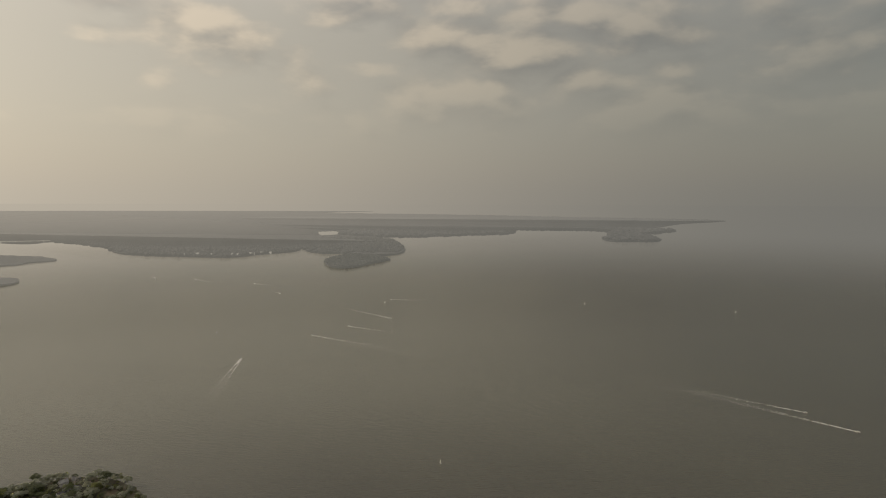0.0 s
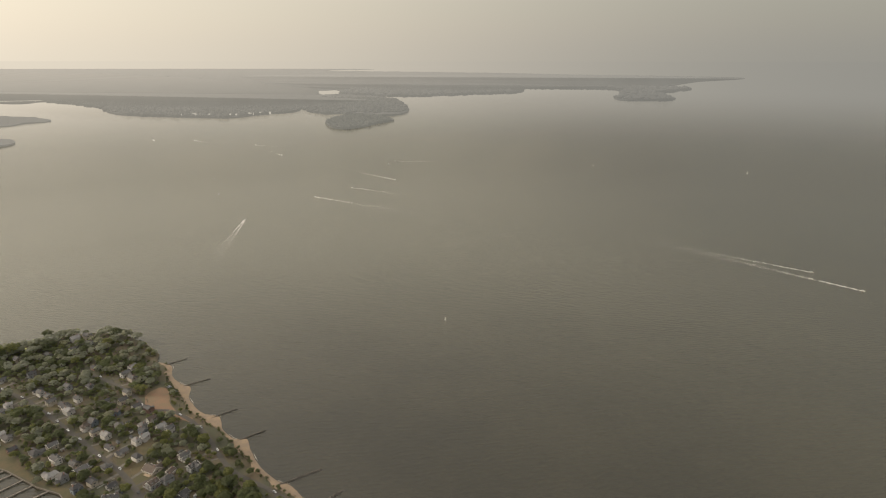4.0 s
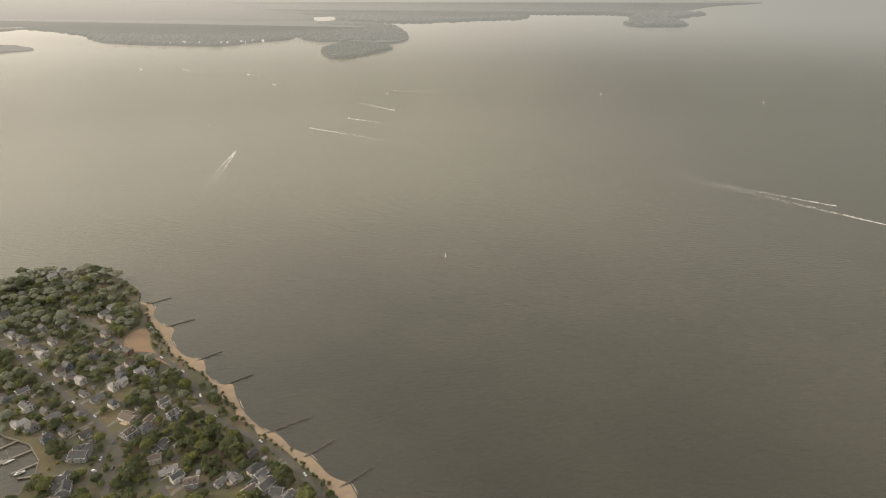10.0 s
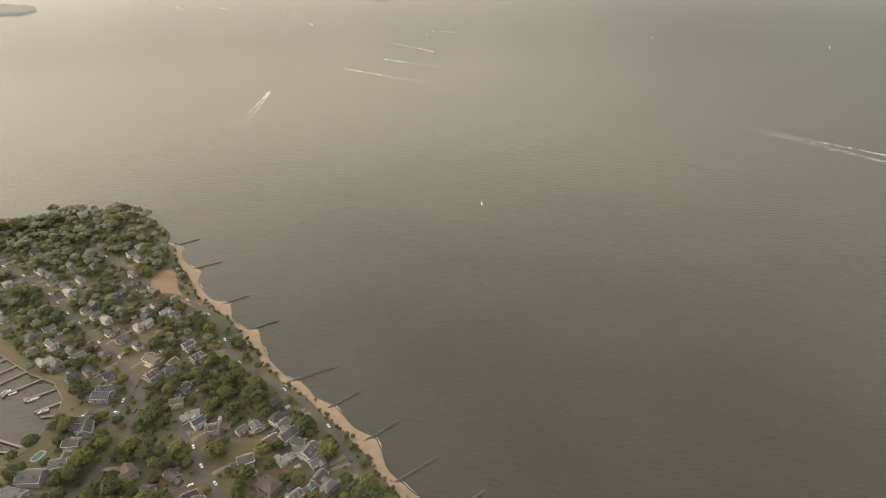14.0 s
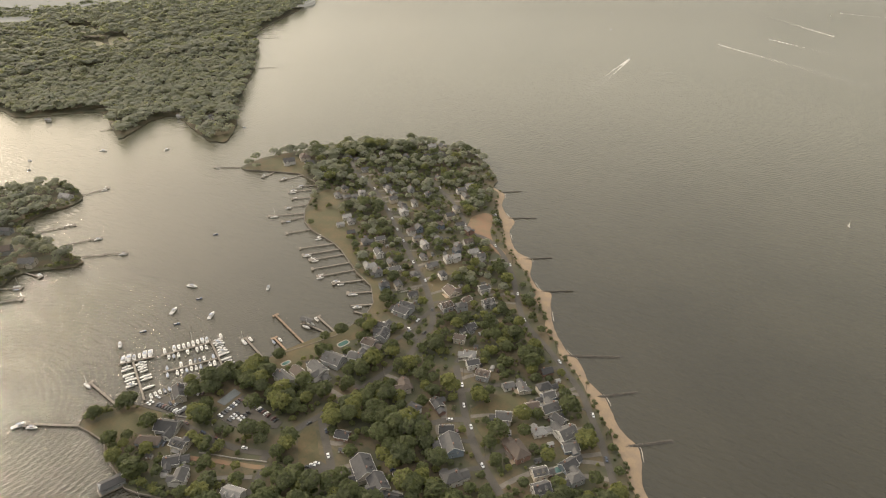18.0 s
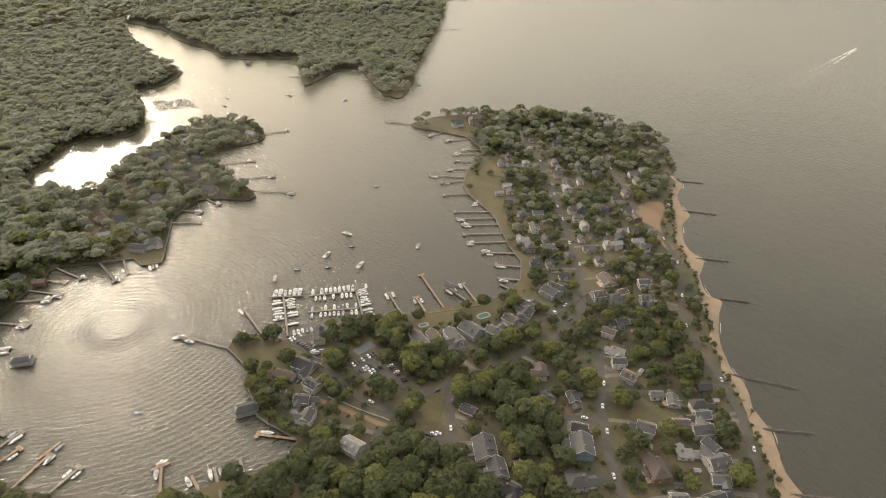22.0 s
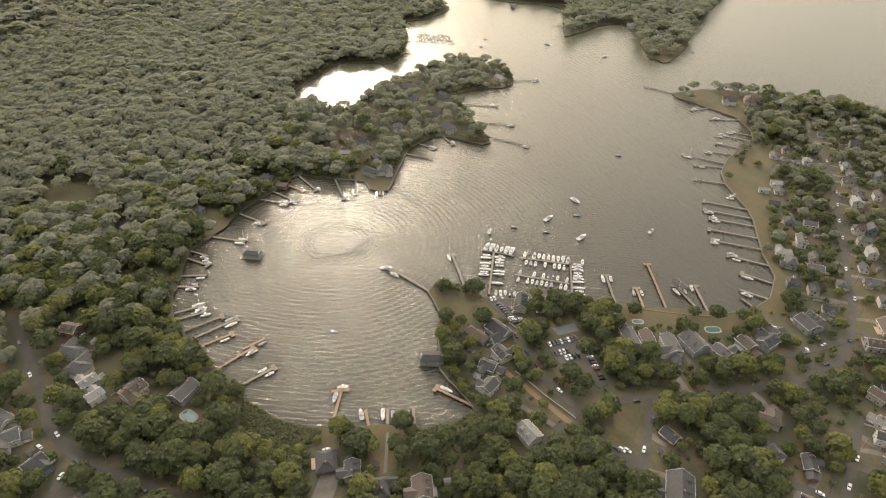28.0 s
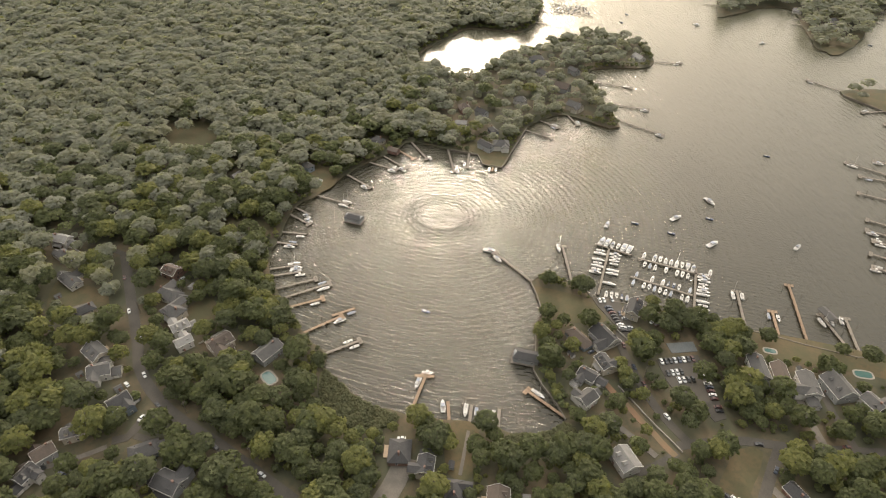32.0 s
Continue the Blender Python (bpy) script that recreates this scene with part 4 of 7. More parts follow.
LAWNS = [CREEK_LAWN, POINT_LAWN, CROSSING_LAWN, PARK_LAWN, WALL_LAWN, SPIT_LAWN, VILLAGE_LAWN, LAKE_LAWN, BIG_LAWN, WEST_LAWN, CLEARING, HOUSE_LAWN, COVE_LAWN,
         *DRY_YARDS, WEST_MEADOW, POOL_LAWN, MUD_FLAT, CORNER_LAWN, FIELD_FAR, FIELD_FAR_B, FIELD_FAR_C, FIELD_FAR_D, TIP_LAWN]
FIELDS = [FIELD_FAR, FIELD_FAR_B, FIELD_FAR_C, FIELD_FAR_D]
for i, l in enumerate(LAWNS):
    tagged(slab("lawn", smooth_line(l, True, 5.0, 0.8), LAND_Z + 0.05 + 0.002 * i, LAND_Z - 0.2, STRAW if l in FIELDS else LAWN),
           "pale dry field among the woods" if l in FIELDS else "dry mown lawn with yellowed patches", "lawn", kind="structure")
tagged(slab("clay_field", smooth_line(CLAY_FIELD, True, 4.0, 0.8), LAND_Z + 0.09, LAND_Z - 0.2, CLAY), "bare orange clay car park behind the beach", "yard", kind="structure")
tagged(slab("car_park", CAR_PARK, LAND_Z + 0.26, LAND_Z - 0.2, ASPHALT), "grey asphalt car park among trees", "car park", kind="structure")
tagged(slab("car_park", LANE_LOT, LAND_Z + 0.28, LAND_Z - 0.2, ASPHALT), "small dark asphalt car park under the trees", "car park", kind="structure")
tagged(slab("marina_yard", MARINA_LOT, LAND_Z + 0.24, LAND_Z - 0.2, ASPHALT), "grey asphalt yard beside the marina", "yard", kind="structure")
COURT_BLUE = material("court_paint", (0.085, 0.095, 0.098), 0.8, (0.10, 0.105, 0.105), 4.0)
tagged(slab("tennis_court", COURT, LAND_Z + 0.22, LAND_Z - 0.2, COURT_BLUE), "faded blue-grey painted ball court", "court", kind="structure")
for p in (MARSH_A, MARSH_B):
    tagged(slab('marsh', smooth_line(p, True, 4.0, 0.8), LAND_Z + 0.06, LAND_Z - 0.2, REED), 'olive marsh behind the cove bank', 'marsh', kind='structure')
PATCHES = LAWNS + [LANE_LOT, CLAY_FIELD, CAR_PARK, MARINA_LOT, COURT, MARSH_A, MARSH_B]

upper = inland(beach_line)
verts, faces = [], []
for i, (x, y) in enumerate(beach_line):
    q = Vector((x, y))
    s = Vector(upper[i]) - q                    # towards the land
    w = s.length
    s.normalize()
    for off, z in ((-2.5, -0.35), (0.0, 0.10), (w * 0.45, 0.8), (w - 0.4, LAND_Z + 0.10), (w + 0.8, LAND_Z - 0.1)):
        e = q + s * off
        verts.append((e.x, e.y, z))
for i in range(len(beach_line) - 1):
    for k in range(4):
        a = 5 * i + k
        faces.append((a, a + 1, a + 6, a + 5))
tagged(mesh_object("beach", verts, faces, SAND, smooth=True), "scalloped strip of pale orange beach sand", "beach", kind="structure")
# the ground's own edge under the sand slopes in the same way
FOAM = material("wash_foam", (0.42, 0.38, 0.33), 0.9, (0.32, 0.29, 0.25), 4.0)
foam = smooth_line(BEACH[4:], step=3.0, wiggle=0.8)
for k in range(6, len(foam) - 10, 17):
    seg = foam[k:k + 6]
    n = len(seg)
    tagged(ribbon("surf", [(x + 1.5, y + 1.1) for x, y in seg], 0.8, 0.10, FOAM, 0.05, widths=[0.1 + 0.35 * math.sin(math.pi * i / (n - 1)) for i in range(n)]),
           "thin line of white foam along the sand", "surf", kind="stuff")

# ---- bulkheads ----
TIMBER = material("weathered_timber", (0.158, 0.138, 0.114), 0.9, (0.118, 0.104, 0.088), 1.5, None, 0.02, spread=0.3)
NEW_TIMBER = material("fresh_timber", (0.20, 0.136, 0.088), 0.85, (0.16, 0.115, 0.078), 1.5, None, 0.02, spread=0.2)
PILE = material("dark_piles", (0.085, 0.070, 0.055), 0.95, None, 0.6)
for line in (CREEK_SIDE, YARD_SIDE):
    tagged(ribbon("bulkhead", line, 0.7, LAND_Z + 0.35, TIMBER, 2.2), "grey timber bulkhead along the creek bank", "seawall", kind="structure")
tagged(ribbon("bulkhead", [(-597, 218), (-586, 244), (-569, 247), (-563, 263), (-593, 276), (-636, 295)], 0.7, LAND_Z + 0.35, TIMBER, 2.2),
       "grey timber bulkhead along the creek bank", "seawall", kind="structure")


# ---- groynes ----
def box(bm, cx, cy, cz, sx, sy, sz, turn=0.0):
    m = Matrix.Translation((cx, cy, cz)) @ Matrix.Rotation(turn, 4, "Z") @ Matrix.Diagonal((sx, sy, sz, 1))
    return bmesh.ops.create_cube(bm, size=1.0, matrix=m)["verts"]


STONE = material("groyne_stone", (0.078, 0.068, 0.055), 0.9, (0.050, 0.044, 0.037), 2.0, (0.17, 0.152, 0.13), 0.05, spread=0.4)
WET_STONE = material("wet_rubble", (0.045, 0.040, 0.033), 0.85, (0.032, 0.029, 0.025), 1.2, (0.09, 0.081, 0.069), 0.15)
GROYNES = [(-373, 794, -356, 809, 0), (-326, 737, -304, 753, 0), (-270, 660, -246, 681, 0), (-226, 616, -200, 637, 0), (-160, 546, -125, 569, 1),
           (-120, 515, -98, 537, 1), (-84, 480, -60, 504, 1), (-52, 445, -27, 468, 1), (-16, 416, 8, 439, 1), (-465, 863, -458, 879, 0)]
rock_meshes = []
for k in range(5):
    bm = bmesh.new()
    bmesh.ops.create_icosphere(bm, subdivisions=1, radius=0.5)
    for v in bm.verts:
        v.co *= 0.75 + 0.55 * noise.noise(v.co * 2.1 + Vector((k * 7.0, 0, 0)))
        v.co.z *= 0.7
    me = bpy.data.meshes.new("stone")
    bm.to_mesh(me)
    bm.free()
    me.materials.append(STONE)
    rock_meshes.append(me)
rng = random.Random(4)
for ax, ay, bx, by, rocky in GROYNES:
    g = thing("groyne", "low groyne of dark timber and rubble stone running into the water" if rocky else "low dark timber groyne running into the water", "groyne",
              "groynes along the beach", at=pose(ax, ay, 0))
    d = Vector((bx - ax, by - ay))
    n = d.length
    turn = math.atan2(d.y, d.x)
    d.normalize()
    bm = bmesh.new()
    box(bm, d.x * (n / 2 - 3), d.y * (n / 2 - 3), 0.15, n + 6, 0.35, 1.3, turn)
    part("planking", bm, PILE, g)
    # the rubble bank that the timber stands in
    wide, rows = (2.0 if rocky else 0.9), []
    bm = bmesh.new()
    steps = int(n / 1.5) + 4
    for k in range(steps + 1):
        u = -5.0 + (n + 6.0) * k / steps
        c, q = d * u, Vector((-d.y, d.x))
        low = 0.45 + 0.55 * min(1.0, (n + 1.0 - u) / 8.0)
        rows.append([bm.verts.new((c.x + q.x * o * wide, c.y + q.y * o * wide, (h + 0.35 * noise.noise((ax + u * 0.8, ay + o * 3.0, 1.0))) * low))
                     for o, h in ((-1.0, -0.5), (-0.55, 0.45), (0.0, 0.75), (0.55, 0.45), (1.0, -0.5))])
    for a, b in zip(rows[:-1], rows[1:]):
        for k in range(4):
            bm.faces.new((a[k], b[k], b[k + 1], a[k + 1]))
    part("rubble_bank", bm, WET_STONE, g)
    for k in range(int(n / 3)):
        bm = bmesh.new()
        bmesh.ops.create_cone(bm, segments=6, radius1=0.22, radius2=0.2, depth=2.4, cap_ends=True, matrix=Matrix.Translation((d.x * 3 * k + d.y * 0.3, d.y * 3 * k - d.x * 0.3, 0.2)))
        part("post", bm, PILE, g)
    if rocky:
        for k in range(int(n * 1.5)):
            s = k / 1.5
            o = new("stone", rng.choice(rock_meshes))
            o.parent = g
            z = rng.uniform(0.5, 1.3) * (1 - 0.4 * s / n)
            o.matrix_basis = Matrix.Translation((d.x * s + d.y * rng.uniform(-1.1, 1.1), d.y * s - d.x * rng.uniform(-1.1, 1.1), 0.62)) @ \
                Euler((rng.random() * 6, rng.random() * 6, rng.random() * 6)).to_matrix().to_4x4() @ Matrix.Diagonal((rng.uniform(1, 2), rng.uniform(1, 1.8), z + 0.5, 1))


# ---- houses ----
ROOFS = [material("roof_grey", (0.062, 0.060, 0.058), 0.9, (0.049, 0.048, 0.047), 3.0, (0.088, 0.084, 0.08), 0.03, spread=0.45),
         material("roof_dark", (0.038, 0.037, 0.038), 0.9, (0.030, 0.030, 0.031), 3.0, (0.06, 0.058, 0.057), 0.03, spread=0.35),
         material("roof_brown", (0.070, 0.054, 0.044), 0.9, (0.057, 0.045, 0.037), 3.0, (0.09, 0.073, 0.06), 0.03, spread=0.4),
         material("roof_pale", (0.165, 0.16, 0.152), 0.9, (0.132, 0.128, 0.122), 3.0, (0.23, 0.224, 0.214), 0.03, spread=0.4)]
WALLS = [material("siding_white", (0.48, 0.465, 0.435), 0.7, (0.41, 0.395, 0.37), 2.5, None, 0.0, spread=0.2, fleck=0.15),
         material("siding_cream", (0.38, 0.345, 0.285), 0.75, (0.33, 0.30, 0.25), 2.5, None, 0.0, spread=0.25, fleck=0.15),
         material("siding_grey", (0.25, 0.255, 0.255), 0.75, (0.21, 0.215, 0.215), 2.5, None, 0.0, spread=0.3, fleck=0.15),
         material("siding_blue", (0.17, 0.20, 0.235), 0.75, (0.145, 0.175, 0.205), 2.5, None, 0.0, spread=0.3, fleck=0.15),
         material("brick_red", (0.17, 0.10, 0.078), 0.85, (0.14, 0.085, 0.068), 1.0, (0.21, 0.14, 0.11), 0.01, spread=0.25)]
GLASS = material("window_glass", (0.04, 0.045, 0.05), 0.12, (0.05, 0.055, 0.06), 1.0)
TRIM = material("white_trim", (0.72, 0.70, 0.66), 0.6, (0.66, 0.64, 0.6), 1.0, None, fleck=0.1)
DOOR = material("door_paint", (0.20, 0.09, 0.06), 0.6, (0.16, 0.10, 0.08), 1.0, None, spread=0.6)
BRICK = WALLS[4]
DECK = material("deck_boards", (0.34, 0.26, 0.18), 0.85, (0.28, 0.22, 0.16), 1.0, None, spread=0.3)


def mesh_of(bm, name, mat):
    me = bpy.data.meshes.new(name)
    bm.normal_update()
    bm.to_mesh(me)
    bm.free()
    me.materials.append(mat)
    return me


def use(name, me, parent, m):
    o = new(name, me)
    o.parent = parent
    o.matrix_basis = m
    return o


bm = bmesh.new()
box(bm, 0, 0, 0, 1.25, 0.10, 1.55)
WINDOW_FRAME = mesh_of(bm, "window", TRIM)
bm = bmesh.new()
box(bm, -0.26, -0.045, 0, 0.46, 0.06, 1.3)
box(bm, 0.26, -0.045, 0, 0.46, 0.06, 1.3)
WINDOW_PANE = mesh_of(bm, "pane", GLASS)
bm = bmesh.new()
box(bm, 0, 0, 0, 1.15, 0.10, 1.45)
WINDOW_PLAIN = mesh_of(bm, "window", GLASS)
bm = bmesh.new()
box(bm, 0, 0, 0, 1.0, 0.12, 2.05)
DOOR_LEAF = mesh_of(bm, "door", DOOR)


def gable_walls(L, W, H, rise):
    """Four walls with gable ends; the ridge runs along x."""
    bm = bmesh.new()
    a = [bm.verts.new((sx * L / 2, sy * W / 2, -0.3)) for sx, sy in ((-1, -1), (1, -1), (1, 1), (-1, 1))]
    b = [bm.verts.new((sx * L / 2, sy * W / 2, H)) for sx, sy in ((-1, -1), (1, -1), (1, 1), (-1, 1))]
    r = [bm.verts.new((sx * L / 2, 0, H + rise)) for sx in (-1, 1)]
    bm.faces.new((a[0], a[1], b[1], b[0]))
    bm.faces.new((a[2], a[3], b[3], b[2]))
    bm.faces.new((a[1], a[2], b[2], r[1], b[1]))
    bm.faces.new((a[3], a[0], b[0], r[0], b[3]))
    bm.faces.new((a[3], a[2], a[1], a[0]))
    bm.faces.new((b[0], b[1], r[1], r[0]))
    bm.faces.new((b[2], b[3], r[0], r[1]))
    return bm


def gable_roof(L, W, H, rise, hip=0.0, over=0.5, thick=0.22):
    bm = bmesh.new()
    drop = rise * over / (W / 2)
    for dz in (0.03,):
        e = [(-L / 2 - over, -W / 2 - over), (L / 2 + over, -W / 2 - over), (L / 2 + over, W / 2 + over), (-L / 2 - over, W / 2 + over)]
        z = H - drop + dz
        lo = [bm.verts.new((x, y, z)) for x, y in e]
        up = [bm.verts.new((x, y, z + thick)) for x, y in e]
        rx = L / 2 + over - hip
        r0, r1 = bm.verts.new((-rx, 0, H + rise + dz + thick)), bm.verts.new((rx, 0, H + rise + dz + thick))
        bm.faces.new((up[0], up[1], r1, r0))
        bm.faces.new((up[2], up[3], r0, r1))
        bm.faces.new((up[1], up[2], r1))
        bm.faces.new((up[3], up[0], r0))
        for i in range(4):
            bm.faces.new((lo[i], lo[(i + 1) % 4], up[(i + 1) % 4], up[i]))
        if hip:
            bm.faces.new(lo[::-1])
        else:
            q0, q1 = bm.verts.new((-rx, 0, H + rise + dz)), bm.verts.new((rx, 0, H + rise + dz))
            for f in [f for f in bm.faces if len(f.verts) == 3]:
                bm.faces.remove(f)
            bm.faces.new((lo[1], lo[0], q0, q1))
            bm.faces.new((lo[3], lo[2], q1, q0))
            bm.faces.new((up[1], r1, q1, lo[1]))
            bm.faces.new((up[2], lo[2], q1, r1))
            bm.faces.new((up[0], lo[0], q0, r0))
            bm.faces.new((up[3], r0, q0, lo[3]))
    bmesh.ops.recalc_face_normals(bm, faces=bm.faces)
    return bm


ROOF_WORD = ["grey shingled", "dark shingled", "brown shingled", "pale grey"]
WALL_WORD = ["white", "cream", "grey", "blue-grey", "red brick"]
houses = []


def fascia(L, W, H, rise, over=0.5):
    """One band of white boards round the roof's edge, along the eaves and up the gables."""
    bm = bmesh.new()
    z = H - rise * over / (W / 2) - 0.02
    x, y = L / 2 + over, W / 2 + over
    loop = [(-x, -y, z), (x, -y, z), (x, 0, H + rise), (x, y, z), (-x, y, z), (-x, 0, H + rise)]
    rows = []
    for px, py, pz in loop:
        ox, oy = math.copysign(1.0, px), (0.0 if py == 0 else math.copysign(1.0, py))
        rows.append([bm.verts.new((px + ox * k, py + oy * k, pz + h)) for k, h in ((0.02, 0.0), (0.10, 0.0), (0.10, 0.32), (0.02, 0.32))])
    for a, b in zip(rows, rows[1:] + rows[:1]):
        for k in range(4):
            bm.faces.new((a[k], b[k], b[(k + 1) % 4], a[(k + 1) % 4]))
    bmesh.ops.recalc_face_normals(bm, faces=bm.faces)
    return bm


def house(x, y, turn, L, W, roof, near, rnd):
    close = near and math.hypot(x + 52, y - 195) < 400       # near enough for panes of their own
    wall = rnd.choice((0, 0, 0, 1, 1, 2, 2, 3, 4)) if roof != 3 else 0
    tall = rnd.random() < 0.6
    H = 5.4 if tall else 3.2
    pitch = rnd.uniform(0.5, 0.8)
    rise = W / 2 * pitch
    hip = rnd.choice((0, 0, 0, 0.5)) * W
    word = "two-storey" if tall else "single-storey"
    h = thing("house", "%s %s house with a %s %s roof" % (word, WALL_WORD[wall], ROOF_WORD[roof], "hipped" if hip else "gabled"), "house",
              at=pose(x, y, LAND_Z, 0, 0, turn))
    if hip:
        bm = bmesh.new()
        box(bm, 0, 0, H / 2 - 0.15, L, W, H + 0.3)
    else:
        bm = gable_walls(L, W, H, rise)
    part("wall", bm, WALLS[wall], h)
    part("roof", gable_roof(L, W, H, rise, hip), ROOFS[roof], h)
    if near and not hip:
        part("fascia", fascia(L, W, H, rise), TRIM, h, "white painted eaves boards")
    if near and L > 10 and rnd.random() < 0.55:
        # a porch along one long side
        s, run = rnd.choice((-1, 1)), L * rnd.uniform(0.45, 0.8)
        bm = bmesh.new()
        vs = box(bm, 0, s * (W / 2 + 1.25), 2.75, run, 2.6, 0.14)
        for v in vs:
            v.co.z -= (abs(v.co.y) - W / 2) * 0.16
        part("porch_roof", bm, ROOFS[roof if rnd.random() < 0.7 else 3], h)
        for u in (-0.47, 0.47):
            bm = bmesh.new()
            box(bm, u * run, s * (W / 2 + 2.35), 1.12, 0.16, 0.16, 2.4)
            part("porch_post", bm, TRIM, h)
    sides = [(1, L, W / 2), (-1, L, W / 2)]
    for s, run, off in sides:
        n = max(2, int(run / 4.7))
        for lv in range(2 if tall else 1):
            for i in range(n if close or x > -540 else 0):
                if not near and (s > 0 or (i + lv) % 2 or i > 2):
                    continue
                u = (i + 0.5) / n * run - run / 2
                m = Matrix.Translation((u, s * (off + 0.03), 1.6 + 2.7 * lv)) @ Matrix.Rotation(0 if s < 0 else math.pi, 4, "Z")
                w = use("window", WINDOW_FRAME if close else WINDOW_PLAIN, h, m)
                if close:
                    use("pane", WINDOW_PANE, w, Matrix.Identity(4))
    for s in (1, -1):
        for lv in range(2 if tall else 1):
            m = Matrix.Translation((s * (L / 2 + 0.03), rnd.uniform(-0.2, 0.2) * W, 1.6 + 2.7 * lv)) @ Matrix.Rotation(math.pi / 2 * s, 4, "Z")
            w = use("window", WINDOW_FRAME if close else WINDOW_PLAIN, h, m)
            if close:
                use("pane", WINDOW_PANE, w, Matrix.Identity(4))
    use("door", DOOR_LEAF, h, Matrix.Translation((rnd.uniform(-0.3, 0.3) * L, -W / 2 - 0.06, 1.05)))
    if rnd.random() < 0.7:
        bm = bmesh.new()
        box(bm, 0, 0, 0, 1.0, 0.75, rise + 2.2)
        box(bm, 0, 0, (rise + 2.2) / 2, 1.2, 0.95, 0.2)
        c = part("chimney", bm, BRICK, h)
        c.location = (rnd.choice((-1, 1)) * L * 0.28, rnd.uniform(-0.12, 0.12) * W, H + rise * 0.5)
    if not near and (int(x) + int(y)) % 2:
        # a plain cross wing
        m = Matrix.Translation(((0.22 if int(x) % 2 else -0.22) * L, -W * 0.22, 0)) @ Matrix.Rotation(math.pi / 2, 4, "Z")
        for name, bm, mt in (("wing_wall", gable_walls(W * 1.15, W * 0.6, H * 0.9, rise * 0.6), WALLS[wall]), ("wing_roof", gable_roof(W * 1.15, W * 0.6, H * 0.9, rise * 0.6), ROOFS[roof])):
            part(name, bm, mt, h).matrix_basis = m
    if near and rnd.random() < 0.75:
        # a cross wing with a gable of its own
        wl, ww = W * rnd.uniform(1.1, 1.45), min(L * 0.48, 7.0)
        s = rnd.choice((-1, 1))
        wh = H if rnd.random() < 0.6 else 3.0
        wr = ww / 2 * pitch
        m = Matrix.Translation((s * (L / 2 - ww / 2 - 0.4), -W * 0.34 * rnd.choice((-1, 1)), 0)) @ Matrix.Rotation(math.pi / 2, 4, "Z")
        o = part("wing_wall", gable_walls(wl, ww, wh, wr), WALLS[wall], h)
        o.matrix_basis = m
        o = part("wing_roof", gable_roof(wl, ww, wh, wr), ROOFS[roof], h)
        o.matrix_basis = m
        w = use("window", WINDOW_FRAME, h, m @ Matrix.Translation((wl / 2 + 0.03, 0, 1.6)) @ Matrix.Rotation(math.pi / 2, 4, "Z"))
        use("pane", WINDOW_PANE, w, Matrix.Identity(4))
        w = use("window", WINDOW_FRAME, h, m @ Matrix.Translation((-wl / 2 - 0.03, 0, 1.6)) @ Matrix.Rotation(-math.pi / 2, 4, "Z"))
        use("pane", WINDOW_PANE, w, Matrix.Identity(4))
    if near and rnd.random() < 0.5:
        # a lower end wing or garage in line with the house
        s = rnd.choice((-1, 1))
        gl, gw = rnd.uniform(4.5, 6.5), W * rnd.uniform(0.6, 0.8)
        m = Matrix.Translation((s * (L / 2 + gl / 2 - 0.3), rnd.uniform(-0.1, 0.1) * W, 0))
        o = part("garage_wall", gable_walls(gl, gw, 2.7, gw * 0.5 * pitch), WALLS[wall], h)
        o.matrix_basis = m
        o = part("garage_roof", gable_roof(gl, gw, 2.7, gw * 0.5 * pitch), ROOFS[roof], h)
        o.matrix_basis = m
        bm = bmesh.new()
        box(bm, 0, 0, 1.05, 2.6, 0.12, 2.1)
        o = part("garage_door", bm, TRIM, h)
        o.matrix_basis = m @ Matrix.Translation((0, -gw / 2 - 0.04, 0))
    if near and rnd.random() < 0.45 and tall and not hip:
        for u in (-0.22, 0.22):
            bm = gable_walls(2.2, 1.8, 1.5, 0.8)
            o = part("dormer", bm, WALLS[wall], h)
            o.matrix_basis = Matrix.Translation((u * L, -W * 0.27, H + rise * 0.25)) @ Matrix.Rotation(math.pi / 2, 4, "Z")
            o2 = part("dormer_roof", gable_roof(2.2, 1.8, 1.5, 0.8, 0, 0.2, 0.12), ROOFS[roof], h)
            o2.matrix_basis = o.matrix_basis
    if near and rnd.random() < 0.6:
        bm = bmesh.new()
        box(bm, 0, 0, 0.35, L * 0.55, 3.0, 0.2)
        for u in (-1, 0, 1):
            box(bm, u * L * 0.26, -1.4, 0.0, 0.14, 0.14, 0.8)
            box(bm, u * L * 0.26, -1.4, 0.9, 0.1, 0.1, 1.0)
        box(bm, 0, -1.4, 1.35, L * 0.55, 0.08, 0.08)
        o = part("deck", bm, DECK, h)
        o.matrix_basis = Matrix.Translation((rnd.uniform(-0.15, 0.15) * L, (W / 2 + 1.45), 0)) @ Matrix.Rotation(math.pi, 4, "Z")
    houses.append((x, y, turn, L, W))
    return h


